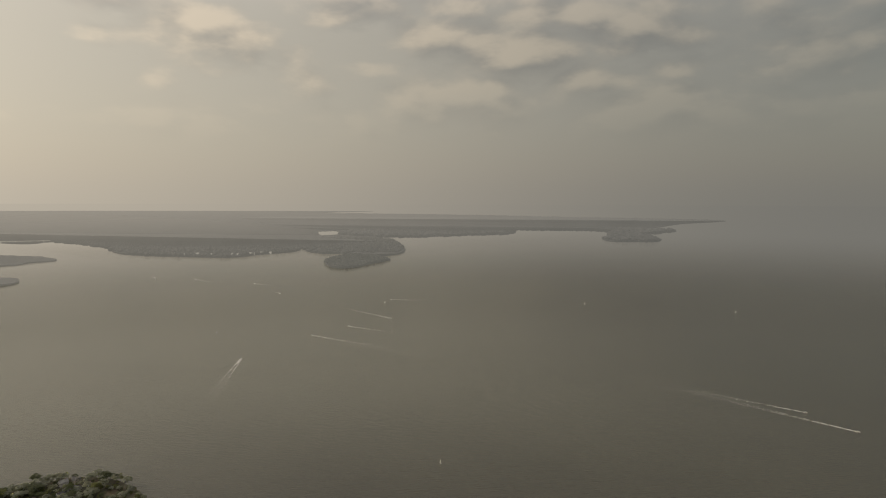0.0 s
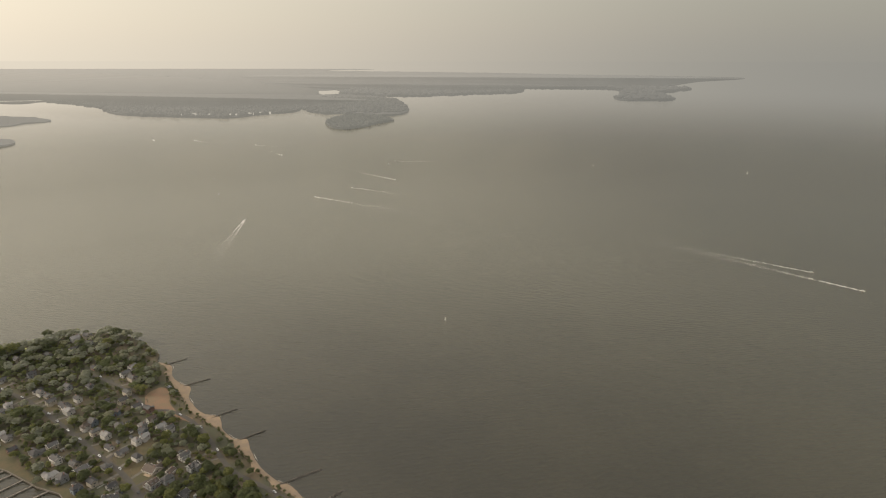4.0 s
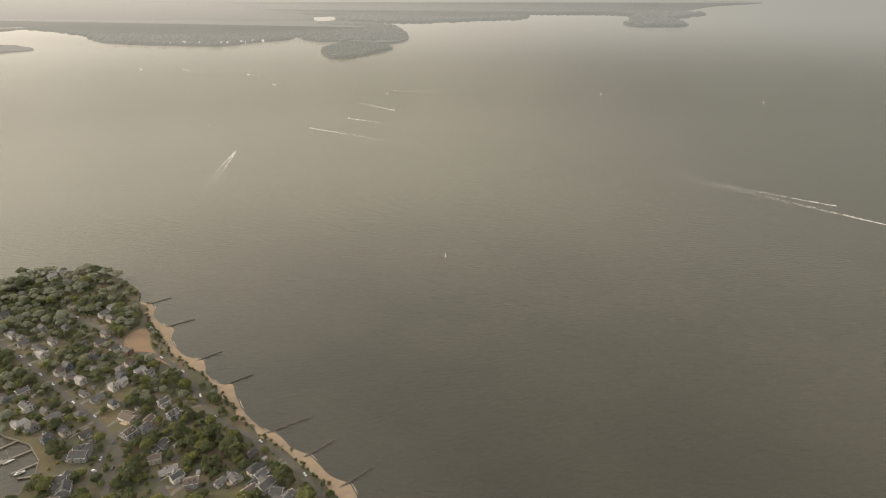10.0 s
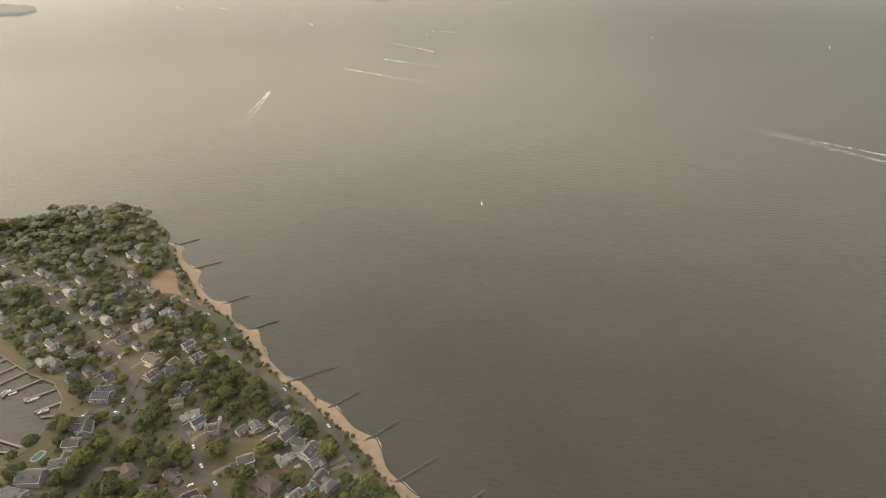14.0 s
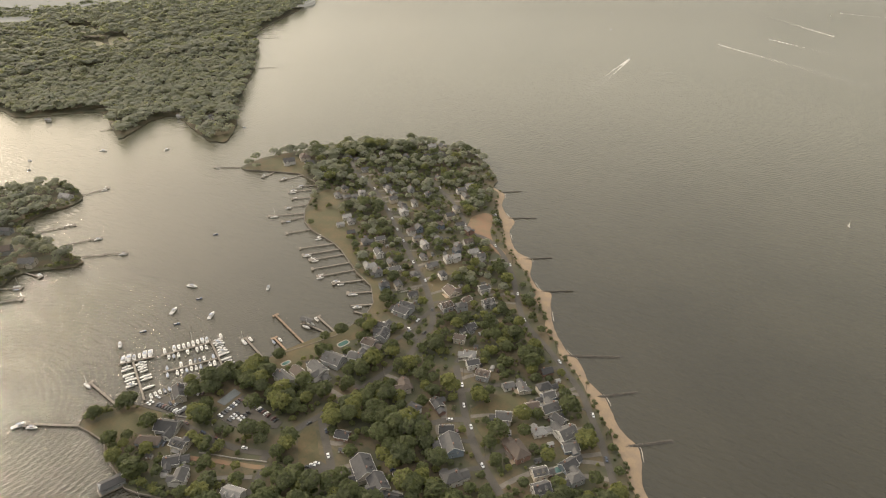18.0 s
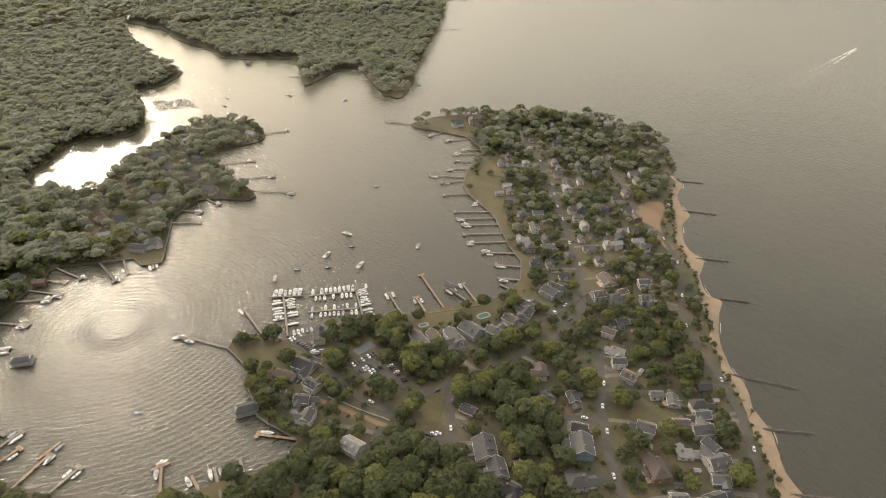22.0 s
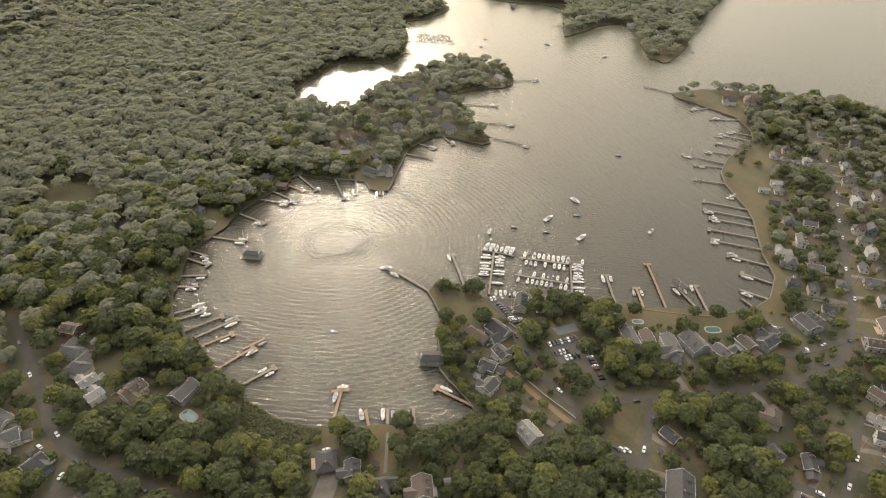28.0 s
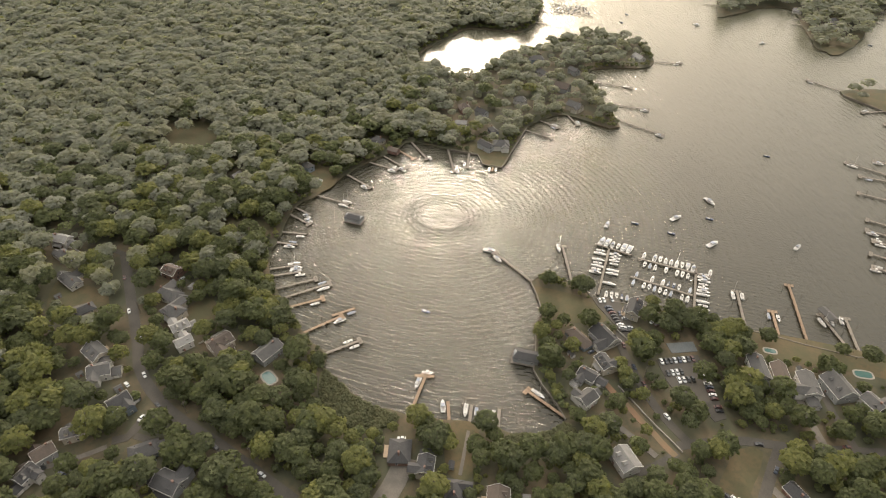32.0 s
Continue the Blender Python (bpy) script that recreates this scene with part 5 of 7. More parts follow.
rnd = random.Random(11)
for street, near in ((MARINA_HOUSES, 1), (COVE_HOUSES, 1), (SHORE_ROAD_HOUSES, 1), (SHORE_ROAD_HOUSES_B, 1), (WEST_BANK_HOUSES, 1), (WEST_BANK_HOUSES_B, 1), (VILLAGE_HOUSES, 1),
                     (VILLAGE_HOUSES_B, 0), (VILLAGE_HOUSES_C, 0), (POINT_HOUSES, 0), (POINT_HOUSES_B, 0), (INFILL_HOUSES, 0), (WEST_POINT_HOUSES, 0),
                     (WEST_POINT_HOUSES_B, 0), (WEST_SHORE_HOUSES, 0), (FAR_BANK_HOUSES, 0)):
    for x, y, turn, L, W, roof in street:
        if any(math.hypot(x - q[0], y - q[1]) < 8.5 for q in houses):
            continue
        L, W = max(L, W), min(L, W) if abs(L - W) > 1 else W * 0.8
        k = 0.9 if near else 0.82
        house(x, y, turn, max(min(L, 19), 10.5) * k, max(W, 7.5) * k, roof, near, rnd)


# ---- drives from the lanes to the houses ----
drng = random.Random(8)
for x, y, turn, L, W in list(houses):
    best = None
    for l, w in road_lines:
        for q in l:
            d = math.hypot(q[0] - x, q[1] - y)
            if best is None or d < best[0]:
                best = (d, q, w)
    if best and max(L, W) / 2 + 3 < best[0] < 42 and drng.random() < 0.75 and not (x < -285 and y < 320):
        d = Vector((best[1][0] - x, best[1][1] - y)).normalized()
        o = Vector((-d.y, d.x)) * drng.choice((-1, 1)) * (W / 2 + 1.5)
        a, b = Vector((x, y)) + o, Vector(best[1]) + o * 0.5 - d * (best[2] / 2 - 0.3)
        line = [tuple(a.lerp(b, i / 5) + o.normalized() * 0.8 * math.sin(math.pi * i / 5)) for i in range(6)]
        drive_lines.append((line, 3.0))
        tagged(ribbon("driveway", line, drng.uniform(2.8, 4.2), LAND_Z + 0.075 + 0.0004 * len(drive_lines), drng.choice((DRIVE, DRIVE, ASPHALT))),
               "narrow driveway from the lane to a house", "driveway", kind="structure")

# ---- garden fences ----
FENCE = material("white_fence", (0.52, 0.50, 0.46), 0.8, (0.42, 0.40, 0.36), 2.0, None, spread=0.3)
bm = bmesh.new()
box(bm, 0, 0, 0.7, 2.4, 0.05, 1.2)
PANEL = mesh_of(bm, "panel", FENCE)
bm = bmesh.new()
box(bm, 0, 0, 0.75, 0.12, 0.12, 1.5)
FENCE_POST = mesh_of(bm, "post", FENCE)
for i, (x, y, turn, L, W) in enumerate(list(houses)):
    if i % 11 != 1 or math.hypot(x + 52, y - 195) > 480:
        continue
    a = radians(turn)
    f = thing("fence", "pale timber garden fence beside a house", "fence", "garden fences",
              at=pose(x - math.sin(a) * (W / 2 + 6.5), y + math.cos(a) * (W / 2 + 6.5), LAND_Z, 0, 0, turn))
    for k in range(7):
        use("panel", PANEL, f, Matrix.Translation((-7.5 + 2.5 * k, 0, 0)))
    for k in range(8):
        use("post", FENCE_POST, f, Matrix.Translation((-8.75 + 2.5 * k, 0, 0)))

# ---- garden sheds ----
shed_rng = random.Random(77)
for i, (x, y, turn, L, W) in enumerate(list(houses)):
    a = radians(turn)
    for s in (-1, 1):
        sx, sy = x - math.sin(a) * s * (W / 2 + 8.5) + math.cos(a) * L * 0.4, y + math.cos(a) * s * (W / 2 + 8.5) + math.sin(a) * L * 0.4
        free = all(math.hypot(sx - q[0], sy - q[1]) > 10.5 for k, q in enumerate(houses) if k != i)
        free = free and all(min(math.hypot(sx - q[0], sy - q[1]) for q in l) > 7 for l, w in road_lines + drive_lines) and inside(sx, sy, MAIN)
        free = free and all(min(math.hypot(sx - q[0], sy - q[1]) for q in l) > 9 for l in (CREEK_SIDE, YARD_SIDE, COVE_SIDE, BEACH))
        if free and i % 2 == 0 and x > -430 and y < 640:
            wl, pale = shed_rng.uniform(3.0, 4.6), shed_rng.random() < 0.5
            g = thing("garden_shed", "small %s garden shed with a grey gabled roof" % ("white" if pale else "grey timber"), "shed", "garden sheds",
                      at=pose(sx, sy, LAND_Z, 0, 0, turn + 90 * shed_rng.randint(0, 1)))
            part("wall", gable_walls(wl, 2.8, 2.1, 0.7), WALLS[0 if pale else 2], g)
            part("roof", gable_roof(wl, 2.8, 2.1, 0.7, 0, 0.2, 0.12), ROOFS[shed_rng.choice((0, 1, 3))], g)
            use("door", DOOR_LEAF, g, Matrix.Translation((0, -1.46, 1.05)))
            houses.append((sx, sy, turn, wl, 2.8))
            break

# ---- boathouses on piles ----
def boathouse(x, y, turn, L, W):
    b = thing("boathouse", "grey boathouse with a shingled roof standing on piles in the creek", "boathouse", at=pose(x, y, 0.9, 0, 0, turn))
    part("wall", gable_walls(L, W, 3.0, W * 0.22), WALLS[2], b)
    part("roof", gable_roof(L, W, 3.0, W * 0.22, W * 0.3), ROOFS[1], b)
    bm = bmesh.new()
    box(bm, 0, 0, -0.45, L + 2.4, W + 2.4, 0.3)
    part("platform", bm, TIMBER, b)
    for sx in (-1, 0, 1):
        for sy in (-1, 1):
            bm = bmesh.new()
            bmesh.ops.create_cone(bm, segments=8, radius1=0.2, radius2=0.2, depth=2.4, cap_ends=True, matrix=Matrix.Translation((sx * L / 2, sy * W / 2, -1.5)))
            part("post", bm, PILE, b)
    for u in (-0.25, 0.25):
        w = use("window", WINDOW_FRAME, b, Matrix.Translation((u * L, -W / 2 - 0.03, 1.5)))
        use("pane", WINDOW_PANE, w, Matrix.Identity(4))
    houses.append((x, y, turn, L, W))


boathouse(-341, 253, 73, 15, 8)
boathouse(-488, 140, 66, 13, 7)

# ---- a covered boat lift ----
lift = thing("boat_lift", "boat lift with a grey shingled roof on tall posts", "boat lift", at=pose(-369, 450, 0.4, 0, 0, 12))
part("roof", gable_roof(11, 5.5, 4.2, 1.2), ROOFS[0], lift)
for sx in (-1, 0, 1):
    for sy in (-1, 1):
        bm = bmesh.new()
        box(bm, sx * 4.6, sy * 2.3, 1.6, 0.24, 0.24, 5.0)
        part("post", bm, PILE, lift)

# ---- pools ----
POOL_WATER = material("pool_water", (0.060, 0.118, 0.108), 0.08, (0.052, 0.105, 0.098), 4.0, None, fleck=0.1)
PAVING = material("pool_paving", (0.25, 0.23, 0.20), 0.85, (0.21, 0.195, 0.17), 1.5)
for x, y, turn, L, W in ((-322, 447, 78, 9.5, 5), (-331, 103, 40, 10, 6), (-113, 433, 60, 9, 4.5), (-342, 401, 75, 6.5, 3.2), (-546, 104, 65, 9, 5)):
    p = thing("swimming_pool", "turquoise swimming pool with pale paving in a garden", "pool", at=pose(x, y, LAND_Z, 0, 0, turn))
    for name, k, z, mt in (("paving", 1.0, 0.10, PAVING), ("basin", 0.0, 0.16, POOL_WATER)):
        bm = bmesh.new()
        ring = [((L / 2 + k) * math.copysign(abs(math.cos(a)) ** 0.6, math.cos(a)), (W / 2 + k) * math.copysign(abs(math.sin(a)) ** 0.6, math.sin(a)))
                for a in (2 * math.pi * i / 24 for i in range(24))]
        vs = [bm.verts.new((u, v, z)) for u, v in ring]
        lo = [bm.verts.new((u, v, z - 0.3)) for u, v in ring]
        bm.faces.new(vs)
        for i in range(24):
            bm.faces.new((vs[i], lo[i], lo[(i + 1) % 24], vs[(i + 1) % 24]))
        bmesh.ops.recalc_face_normals(bm, faces=bm.faces)
        part(name, bm, mt, p)
    houses.append((x, y, turn, L + 5, W + 5))


# ---- docks ----
bm = bmesh.new()
bmesh.ops.create_cone(bm, segments=7, radius1=0.17, radius2=0.15, depth=4.0, cap_ends=True)
PILE_MESH = mesh_of(bm, "pile", PILE)
docks = []


def dock(ax, ay, bx, by, fresh, width=1.8, group="docks along the creek", posts=True, label=""):
    d = Vector((bx - ax, by - ay))
    n = d.length
    turn = math.atan2(d.y, d.x)
    k = thing("dock", label or ("timber dock of fresh orange boards on dark piles" if fresh else "weathered grey timber dock on dark piles"), "dock", group,
              at=Matrix.Translation((ax, ay, 0)) @ Matrix.Rotation(turn, 4, "Z"))
    bm = bmesh.new()
    box(bm, n / 2 - 0.7, 0, 1.1, n + 1.4, width, 0.16)
    box(bm, n / 2 - 0.7, width / 2 - 0.12, 0.93, n + 1.3, 0.14, 0.2)
    box(bm, n / 2 - 0.7, -width / 2 + 0.12, 0.93, n + 1.3, 0.14, 0.2)
    part("deck", bm, NEW_TIMBER if fresh else TIMBER, k)
    if posts:
        step = 5.5
        for i in range(int(n / step) + 1):
            s = n - i * step
            for side in ((-1, 1) if i % 2 == 0 else (1,)):
                use("post", PILE_MESH, k, Matrix.Translation((s, side * (width / 2 + 0.1), 0.1 + 0.5 * (i % 2))))
    docks.append((ax, ay, bx, by))
    return k


for dd in (EAST_DOCKS, EAST_DOCKS_B, WEST_DOCKS, WEST_DOCKS_B):
    for ax, ay, bx, by, fresh in dd:
        k = dock(ax, ay, bx, by, fresh)
        n = math.hypot(bx - ax, by - ay)
        if n > 14:                              # tall free-standing piles that hold the berths
            for u, side in ((0.55, 5.2), (0.9, 5.0), (0.8, -5.4)):
                use("mooring_pile", PILE_MESH, k, Matrix.Translation((n * u, side, 0.9)))
        if n > 22:
            bm = bmesh.new()
            box(bm, n, 0, 1.12, 2.6, 6.0, 0.16)
            part("platform", bm, NEW_TIMBER if fresh else TIMBER, k)
for ax, ay, bx, by, fresh in WEST_DOCKS_C:
    dock(ax, ay, bx, by, fresh, posts=False, group="docks on the far bank")
for ax, ay, bx, by in ((-545, 860, -566, 902), (-600, 812, -622, 838), (-560, 848, -580, 872), (-640, 776, -662, 796)):
    dock(ax, ay, bx, by, 0, 1.8, "docks on the point")
PIERS = [(-433, 348, -411, 391), (-420, 384, -372, 365), (-413, 337, -393, 372), (-446, 329, -396, 309), (-451, 321, -437, 343)]
for p in PIERS:
    dock(*p, 0, 1.6, "marina piers", label="pale timber marina pier with mooring piles")
for i in range(4):
    dock(-998 - 12 * i, 385 + i * 1, -972 - 12 * i, 437, 0, 1.6, "far marina piers", False, "timber pier of the marina on the far creek")

# ---- boats ----
HULL = material("gelcoat", (0.50, 0.49, 0.465), 0.3, (0.44, 0.43, 0.41), 2.0, None, spread=0.25, fleck=0.1)
HULL_BLUE = material("gelcoat_navy", (0.05, 0.07, 0.13), 0.3, (0.06, 0.08, 0.14), 2.0, None, fleck=0.1)
COCKPIT = material("cockpit_sole", (0.34, 0.33, 0.31), 0.6, (0.27, 0.26, 0.25), 0.8)
CANVAS = material("boat_canvas", (0.16, 0.19, 0.25), 0.8, (0.30, 0.29, 0.27), 2.0, None, spread=0.5)
ENGINE = material("outboard_cowl", (0.04, 0.04, 0.045), 0.4)
ALLOY = material("mast_alloy", (0.62, 0.62, 0.6), 0.4, None, 1.0, metal=0.3)


def hull_mesh(L, B, z0, z1, mat, inset=0.0, name="hull"):
    """A planing hull: pointed bow along +x, flared sides, flat transom."""
    bm = bmesh.new()
    stations = [(-0.5, 0.86), (-0.25, 0.98), (0.05, 1.0), (0.25, 0.82), (0.4, 0.46), (0.5, 0.03)]
    rows = []
    for s, w in stations:
        x = s * L
        hw = max(w * B / 2 - inset, 0.02)
        sheer = z1 + 0.25 * max(s, 0) * 1.5
        rows.append([bm.verts.new((x * (1 - 0.06 * (s > 0.3)), -hw * 0.72, z0)), bm.verts.new((x, -hw, sheer)), bm.verts.new((x, hw, sheer)),
                     bm.verts.new((x * (1 - 0.06 * (s > 0.3)), hw * 0.72, z0))])
    for a, b in zip(rows[:-1], rows[1:]):
        for i in range(3):
            bm.faces.new((a[i], b[i], b[i + 1], a[i + 1]))
        bm.faces.new((a[3], b[3], b[0], a[0]))
    bm.faces.new(rows[0])
    bm.faces.new(rows[-1][::-1])
    bmesh.ops.recalc_face_normals(bm, faces=bm.faces)
    return mesh_of(bm, name, mat)


def boat_prototype(kind, L, hull_mat):
    B = L * 0.33
    labels = {"open": "white open motorboat with a grey cockpit and an outboard", "cabin": "white cabin cruiser with a raised wheelhouse",
              "covered": "motorboat under a fitted canvas cover", "sail": "white sailing yacht with bare mast and furled sail",
              "console": "white centre-console fishing boat with a small hard top"}
    o = thing("sailboat" if kind == "sail" else "motorboat", labels[kind], "boat")
    use("hull", hull_mesh(L, B if kind != "sail" else L * 0.28, -0.3, 0.75, hull_mat), o, Matrix.Identity(4))
    bm = bmesh.new()
    if kind == "covered":
        use("cover", hull_mesh(L * 0.93, B * 0.95, 0.7, 1.05, CANVAS, 0.1, "cover"), o, Matrix.Translation((0, 0, 0.0)))
        bm.free()
    else:
        box(bm, -L * 0.2, 0, 0.80, L * 0.46, B * 0.68, 0.14)
        part("cockpit", bm, COCKPIT, o)
    if kind in ("open", "console"):
        bm = bmesh.new()
        box(bm, L * 0.08, 0, 1.1, 0.5, B * (0.62 if kind == "open" else 0.3), 0.65)
        part("windscreen", bm, GLASS, o)
    if kind == "console":
        bm = bmesh.new()
        box(bm, -L * 0.02, 0, 2.3, L * 0.22, B * 0.62, 0.1)
        for sx in (-1, 1):
            for sy in (-1, 1):
                box(bm, -L * 0.02 + sx * L * 0.09, sy * B * 0.26, 1.55, 0.06, 0.06, 1.5)
        part("hard_top", bm, HULL, o)
    if kind == "cabin":
        bm = bmesh.new()
        vs = box(bm, L * 0.07, 0, 1.25, L * 0.42, B * 0.7, 1.0)
        for v in vs:
            if v.co.z > 1.3:
                v.co.x = L * 0.07 + (v.co.x - L * 0.07) * 0.75
                v.co.y *= 0.85
        part("cabin", bm, HULL, o)
        bm = bmesh.new()
        box(bm, L * 0.06, 0, 1.45, L * 0.34, B * 0.66, 0.36)
        part("cabin_glass", bm, GLASS, o)
        bm = bmesh.new()
        box(bm, -L * 0.05, 0, 2.3, L * 0.3, B * 0.62, 0.09)
        box(bm, -L * 0.05 - L * 0.13, B * 0.28, 1.9, 0.07, 0.07, 0.9)
        box(bm, -L * 0.05 - L * 0.13, -B * 0.28, 1.9, 0.07, 0.07, 0.9)
        part("canopy", bm, CANVAS, o)
    if kind == "sail":
        bm = bmesh.new()
        box(bm, L * 0.08, 0, 1.05, L * 0.38, L * 0.14, 0.5)
        part("cabin", bm, HULL, o)
        bm = bmesh.new()
        bmesh.ops.create_cone(bm, segments=6, radius1=0.09, radius2=0.06, depth=L * 1.2, cap_ends=True, matrix=Matrix.Translation((L * 0.1, 0, 0.9 + L * 0.6)))
        part("mast", bm, ALLOY, o)
        bm = bmesh.new()
        bmesh.ops.create_cone(bm, segments=6, radius1=0.16, radius2=0.13, depth=L * 0.42, cap_ends=True,
                              matrix=Matrix.Translation((-L * 0.11, 0, 2.0)) @ Matrix.Rotation(math.pi / 2, 4, "Y"))
        part("boom", bm, CANVAS, o)
    elif kind != "cabin":
        bm = bmesh.new()
        box(bm, -L * 0.5 - 0.28, 0, 0.75, 0.5, 0.42, 0.85)
        part("outboard", bm, ENGINE, o)
    return o


PROTO = [boat_prototype(k, L, m) for k, L, m in (("open", 6.4, HULL), ("console", 7.2, HULL), ("cabin", 8.6, HULL), ("covered", 6.2, HULL), ("open", 5.4, HULL_BLUE), ("sail", 9.0, HULL),
                                                   ("cabin", 11.5, HULL))]
for o in PROTO:
    o["group"] = "boats in the creek"
free_proto = list(range(len(PROTO)))
brng = random.Random(21)


def put_boat(k, x, y, turn, group):
    q = squeeze(x, y, 0.05 + brng.uniform(-0.05, 0.05))
    m = pose(q.x, q.y, q.z, 0, 0, math.degrees(turn))
    if k in free_proto:                         # the first of a kind is the built one itself
        free_proto.remove(k)
        o = PROTO[k]
        o.matrix_basis = m
    else:
        o = copy_thing(PROTO[k], m)
    o["group"] = group
    return o


def row_of_boats(ax, ay, bx, by, side, off, step, kinds, chance=0.85, start=0.0, stop=1.0):
    d = Vector((bx - ax, by - ay))
    n = d.length
    d.normalize()
    s = Vector((-d.y, d.x)) * side
    u = n * start + step / 2
    while u < n * stop:
        if brng.random() < chance:
            q = Vector((ax, ay)) + d * u + s * off
            a = math.atan2(s.y, s.x) + (math.pi if brng.random() < 0.45 else 0) + brng.uniform(-0.04, 0.04)
            put_boat(brng.choice(kinds), q.x, q.y, a, "boats in the marina")
        u += step


row_of_boats(*PIERS[0], 1, 5.7, 3.8, (1, 2, 5, 1, 2), 0.85)
row_of_boats(*PIERS[0], -1, 4.9, 3.7, (0, 3, 1), 0.55, 0.05, 0.75)
row_of_boats(*PIERS[2], 1, 4.7, 3.6, (0, 3, 4, 1), 0.8)
row_of_boats(*PIERS[2], -1, 4.7, 3.6, (0, 3, 1), 0.85)
row_of_boats(*PIERS[1], 1, 5.4, 3.7, (0, 1, 2, 5), 0.9, 0.04, 0.97)
row_of_boats(*PIERS[1], -1, 5.1, 4.0, (0, 1), 0.15, 0.1, 0.3)
row_of_boats(*PIERS[3], 1, 5.4, 3.7, (1, 2, 5, 0), 0.9, 0.08, 0.78)
row_of_boats(*PIERS[3], -1, 5.4, 3.7, (1, 2, 5, 0), 0.8, 0.05, 0.85)
row_of_boats(*PIERS[4], 1, 5.7, 4.1, (1, 2, 6), 0.95)
row_of_boats(-394, 312, -384, 341, 1, 3.6, 3.4, (0, 3, 4), 0.8)
for i in range(4):
    row_of_boats(-998 - 12 * i, 385 + i, -972 - 12 * i, 437, 1, 4.6, 5.0, (0, 2, 5, 1), 0.7)
for dd in (EAST_DOCKS, EAST_DOCKS_B, WEST_DOCKS, WEST_DOCKS_B):
    for ax, ay, bx, by, _ in dd:
        d = Vector((bx - ax, by - ay))
        n = d.length
        if n < 9:
            continue
        d.normalize()
        for side in (-1, 1):
            if brng.random() < 0.6:
                k = brng.choice((0, 1, 2, 2, 3, 5, 1))
                q = Vector((ax, ay)) + d * max(n - brng.uniform(1, 7), 6.0) + Vector((-d.y, d.x)) * side * 2.9
                if any(math.hypot(q.x - 0.5 * (e[0] + e[2]), q.y - 0.5 * (e[1] + e[3])) < 2.0 for e in docks):
                    continue
                put_boat(k, q.x, q.y, math.atan2(d.y, d.x) + (math.pi if brng.random() < 0.5 else 0), "boats at the docks")
for i, (x, y, turn, L) in enumerate(MOORED):
    put_boat(6 if L > 8 else 2 if L > 6 else 4, x, y, radians(turn), "boats at anchor")
put_boat(6, -446, 242, radians(70), "boats at the docks")

# ---- boats under way on the river, with their wakes ----
def foam_material():
    """Foam that is dense at the stern, parts into two arms and thins out into streaks behind."""
    m = bpy.data.materials.new("wake_foam")
    m.use_nodes = True
    nt = m.node_tree
    p = nt.nodes["Principled BSDF"]
    p.inputs["Roughness"].default_value = 0.8
    at = nt.nodes.new("ShaderNodeTexCoord")
    xyz = nt.nodes.new("ShaderNodeSeparateXYZ")
    link(nt, at.outputs["Generated"], xyz.inputs[0])
    along = xyz.outputs["X"]
    off = math_node(nt, "MULTIPLY", math_node(nt, "ABSOLUTE", math_node(nt, "SUBTRACT", xyz.outputs["Y"], 0.5)), 2.0)
    # half-width of the churned water at each place, as a share of the sheet's
    reach = math_node(nt, "ADD", math_node(nt, "MULTIPLY", along, 0.72), 0.16)
    q = math_node(nt, "DIVIDE", off, reach)
    body = ramp(nt, q, 1.0, 0.6)
    arms = math_node(nt, "MULTIPLY", body, ramp(nt, q, 0.15, 0.7))
    grain = node(nt, "ShaderNodeMapping")
    grain.inputs["Scale"].default_value = (0.10, 0.42, 1.0)
    link(nt, at.outputs["Object"], grain.inputs["Vector"])
    n = node(nt, "ShaderNodeTexNoise", Scale=1.0, Detail=5.0, Roughness=0.65)
    link(nt, grain.outputs[0], n.inputs["Vector"])
    flecks = ramp(nt, n.outputs["Fac"], 0.36, 0.64)
    fade = math_node(nt, "POWER", math_node(nt, "SUBTRACT", 1.0, along, True), 1.5)
    head = ramp(nt, along, 0.22, 0.0)
    shape = math_node(nt, "ADD", math_node(nt, "MULTIPLY", body, head), math_node(nt, "ADD", math_node(nt, "MULTIPLY", arms, 0.65), math_node(nt, "MULTIPLY", body, 0.2)), True)
    alpha = math_node(nt, "MULTIPLY", math_node(nt, "MULTIPLY", shape, fade), math_node(nt, "ADD", math_node(nt, "MULTIPLY", flecks, 0.75), 0.2), True)
    link(nt, mix(nt, flecks, (0.42, 0.40, 0.36), (0.70, 0.68, 0.63)), p.inputs["Base Color"])
    link(nt, alpha, p.inputs["Alpha"])
    return m


WAKE = foam_material()


def wake(ax, ay, bx, by, wide):
    """A sheet of foam on the water from the stern at a to where it has melted away at b."""
    a, b = squeeze(ax, ay, 0.12), squeeze(bx, by, 0.12)
    s = (a - EYE).xy.length / (Vector((ax, ay)) - EYE.xy).length
    n = (b - a).length
    X = (b - a).normalized()
    Y = Vector((-X.y, X.x, 0)).normalized()
    Z = X.cross(Y)
    verts, faces = [], []
    N = 24
    for i in range(N + 1):
        u = i / N
        for v in (-1, -0.5, 0, 0.5, 1):
            verts.append((n * u, v * wide * s / 2, 0.0))
    for i in range(N):
        for k in range(4):
            c = 5 * i + k
            faces.append((c, c + 5, c + 6, c + 1))
    o = mesh_object("wake", verts, faces, WAKE)
    o.matrix_basis = Matrix.Translation(a) @ Matrix((X, Y, Z)).transposed().to_4x4()
    return tagged(o, "white foam wake trailing behind a moving motorboat", "wake", kind="stuff")


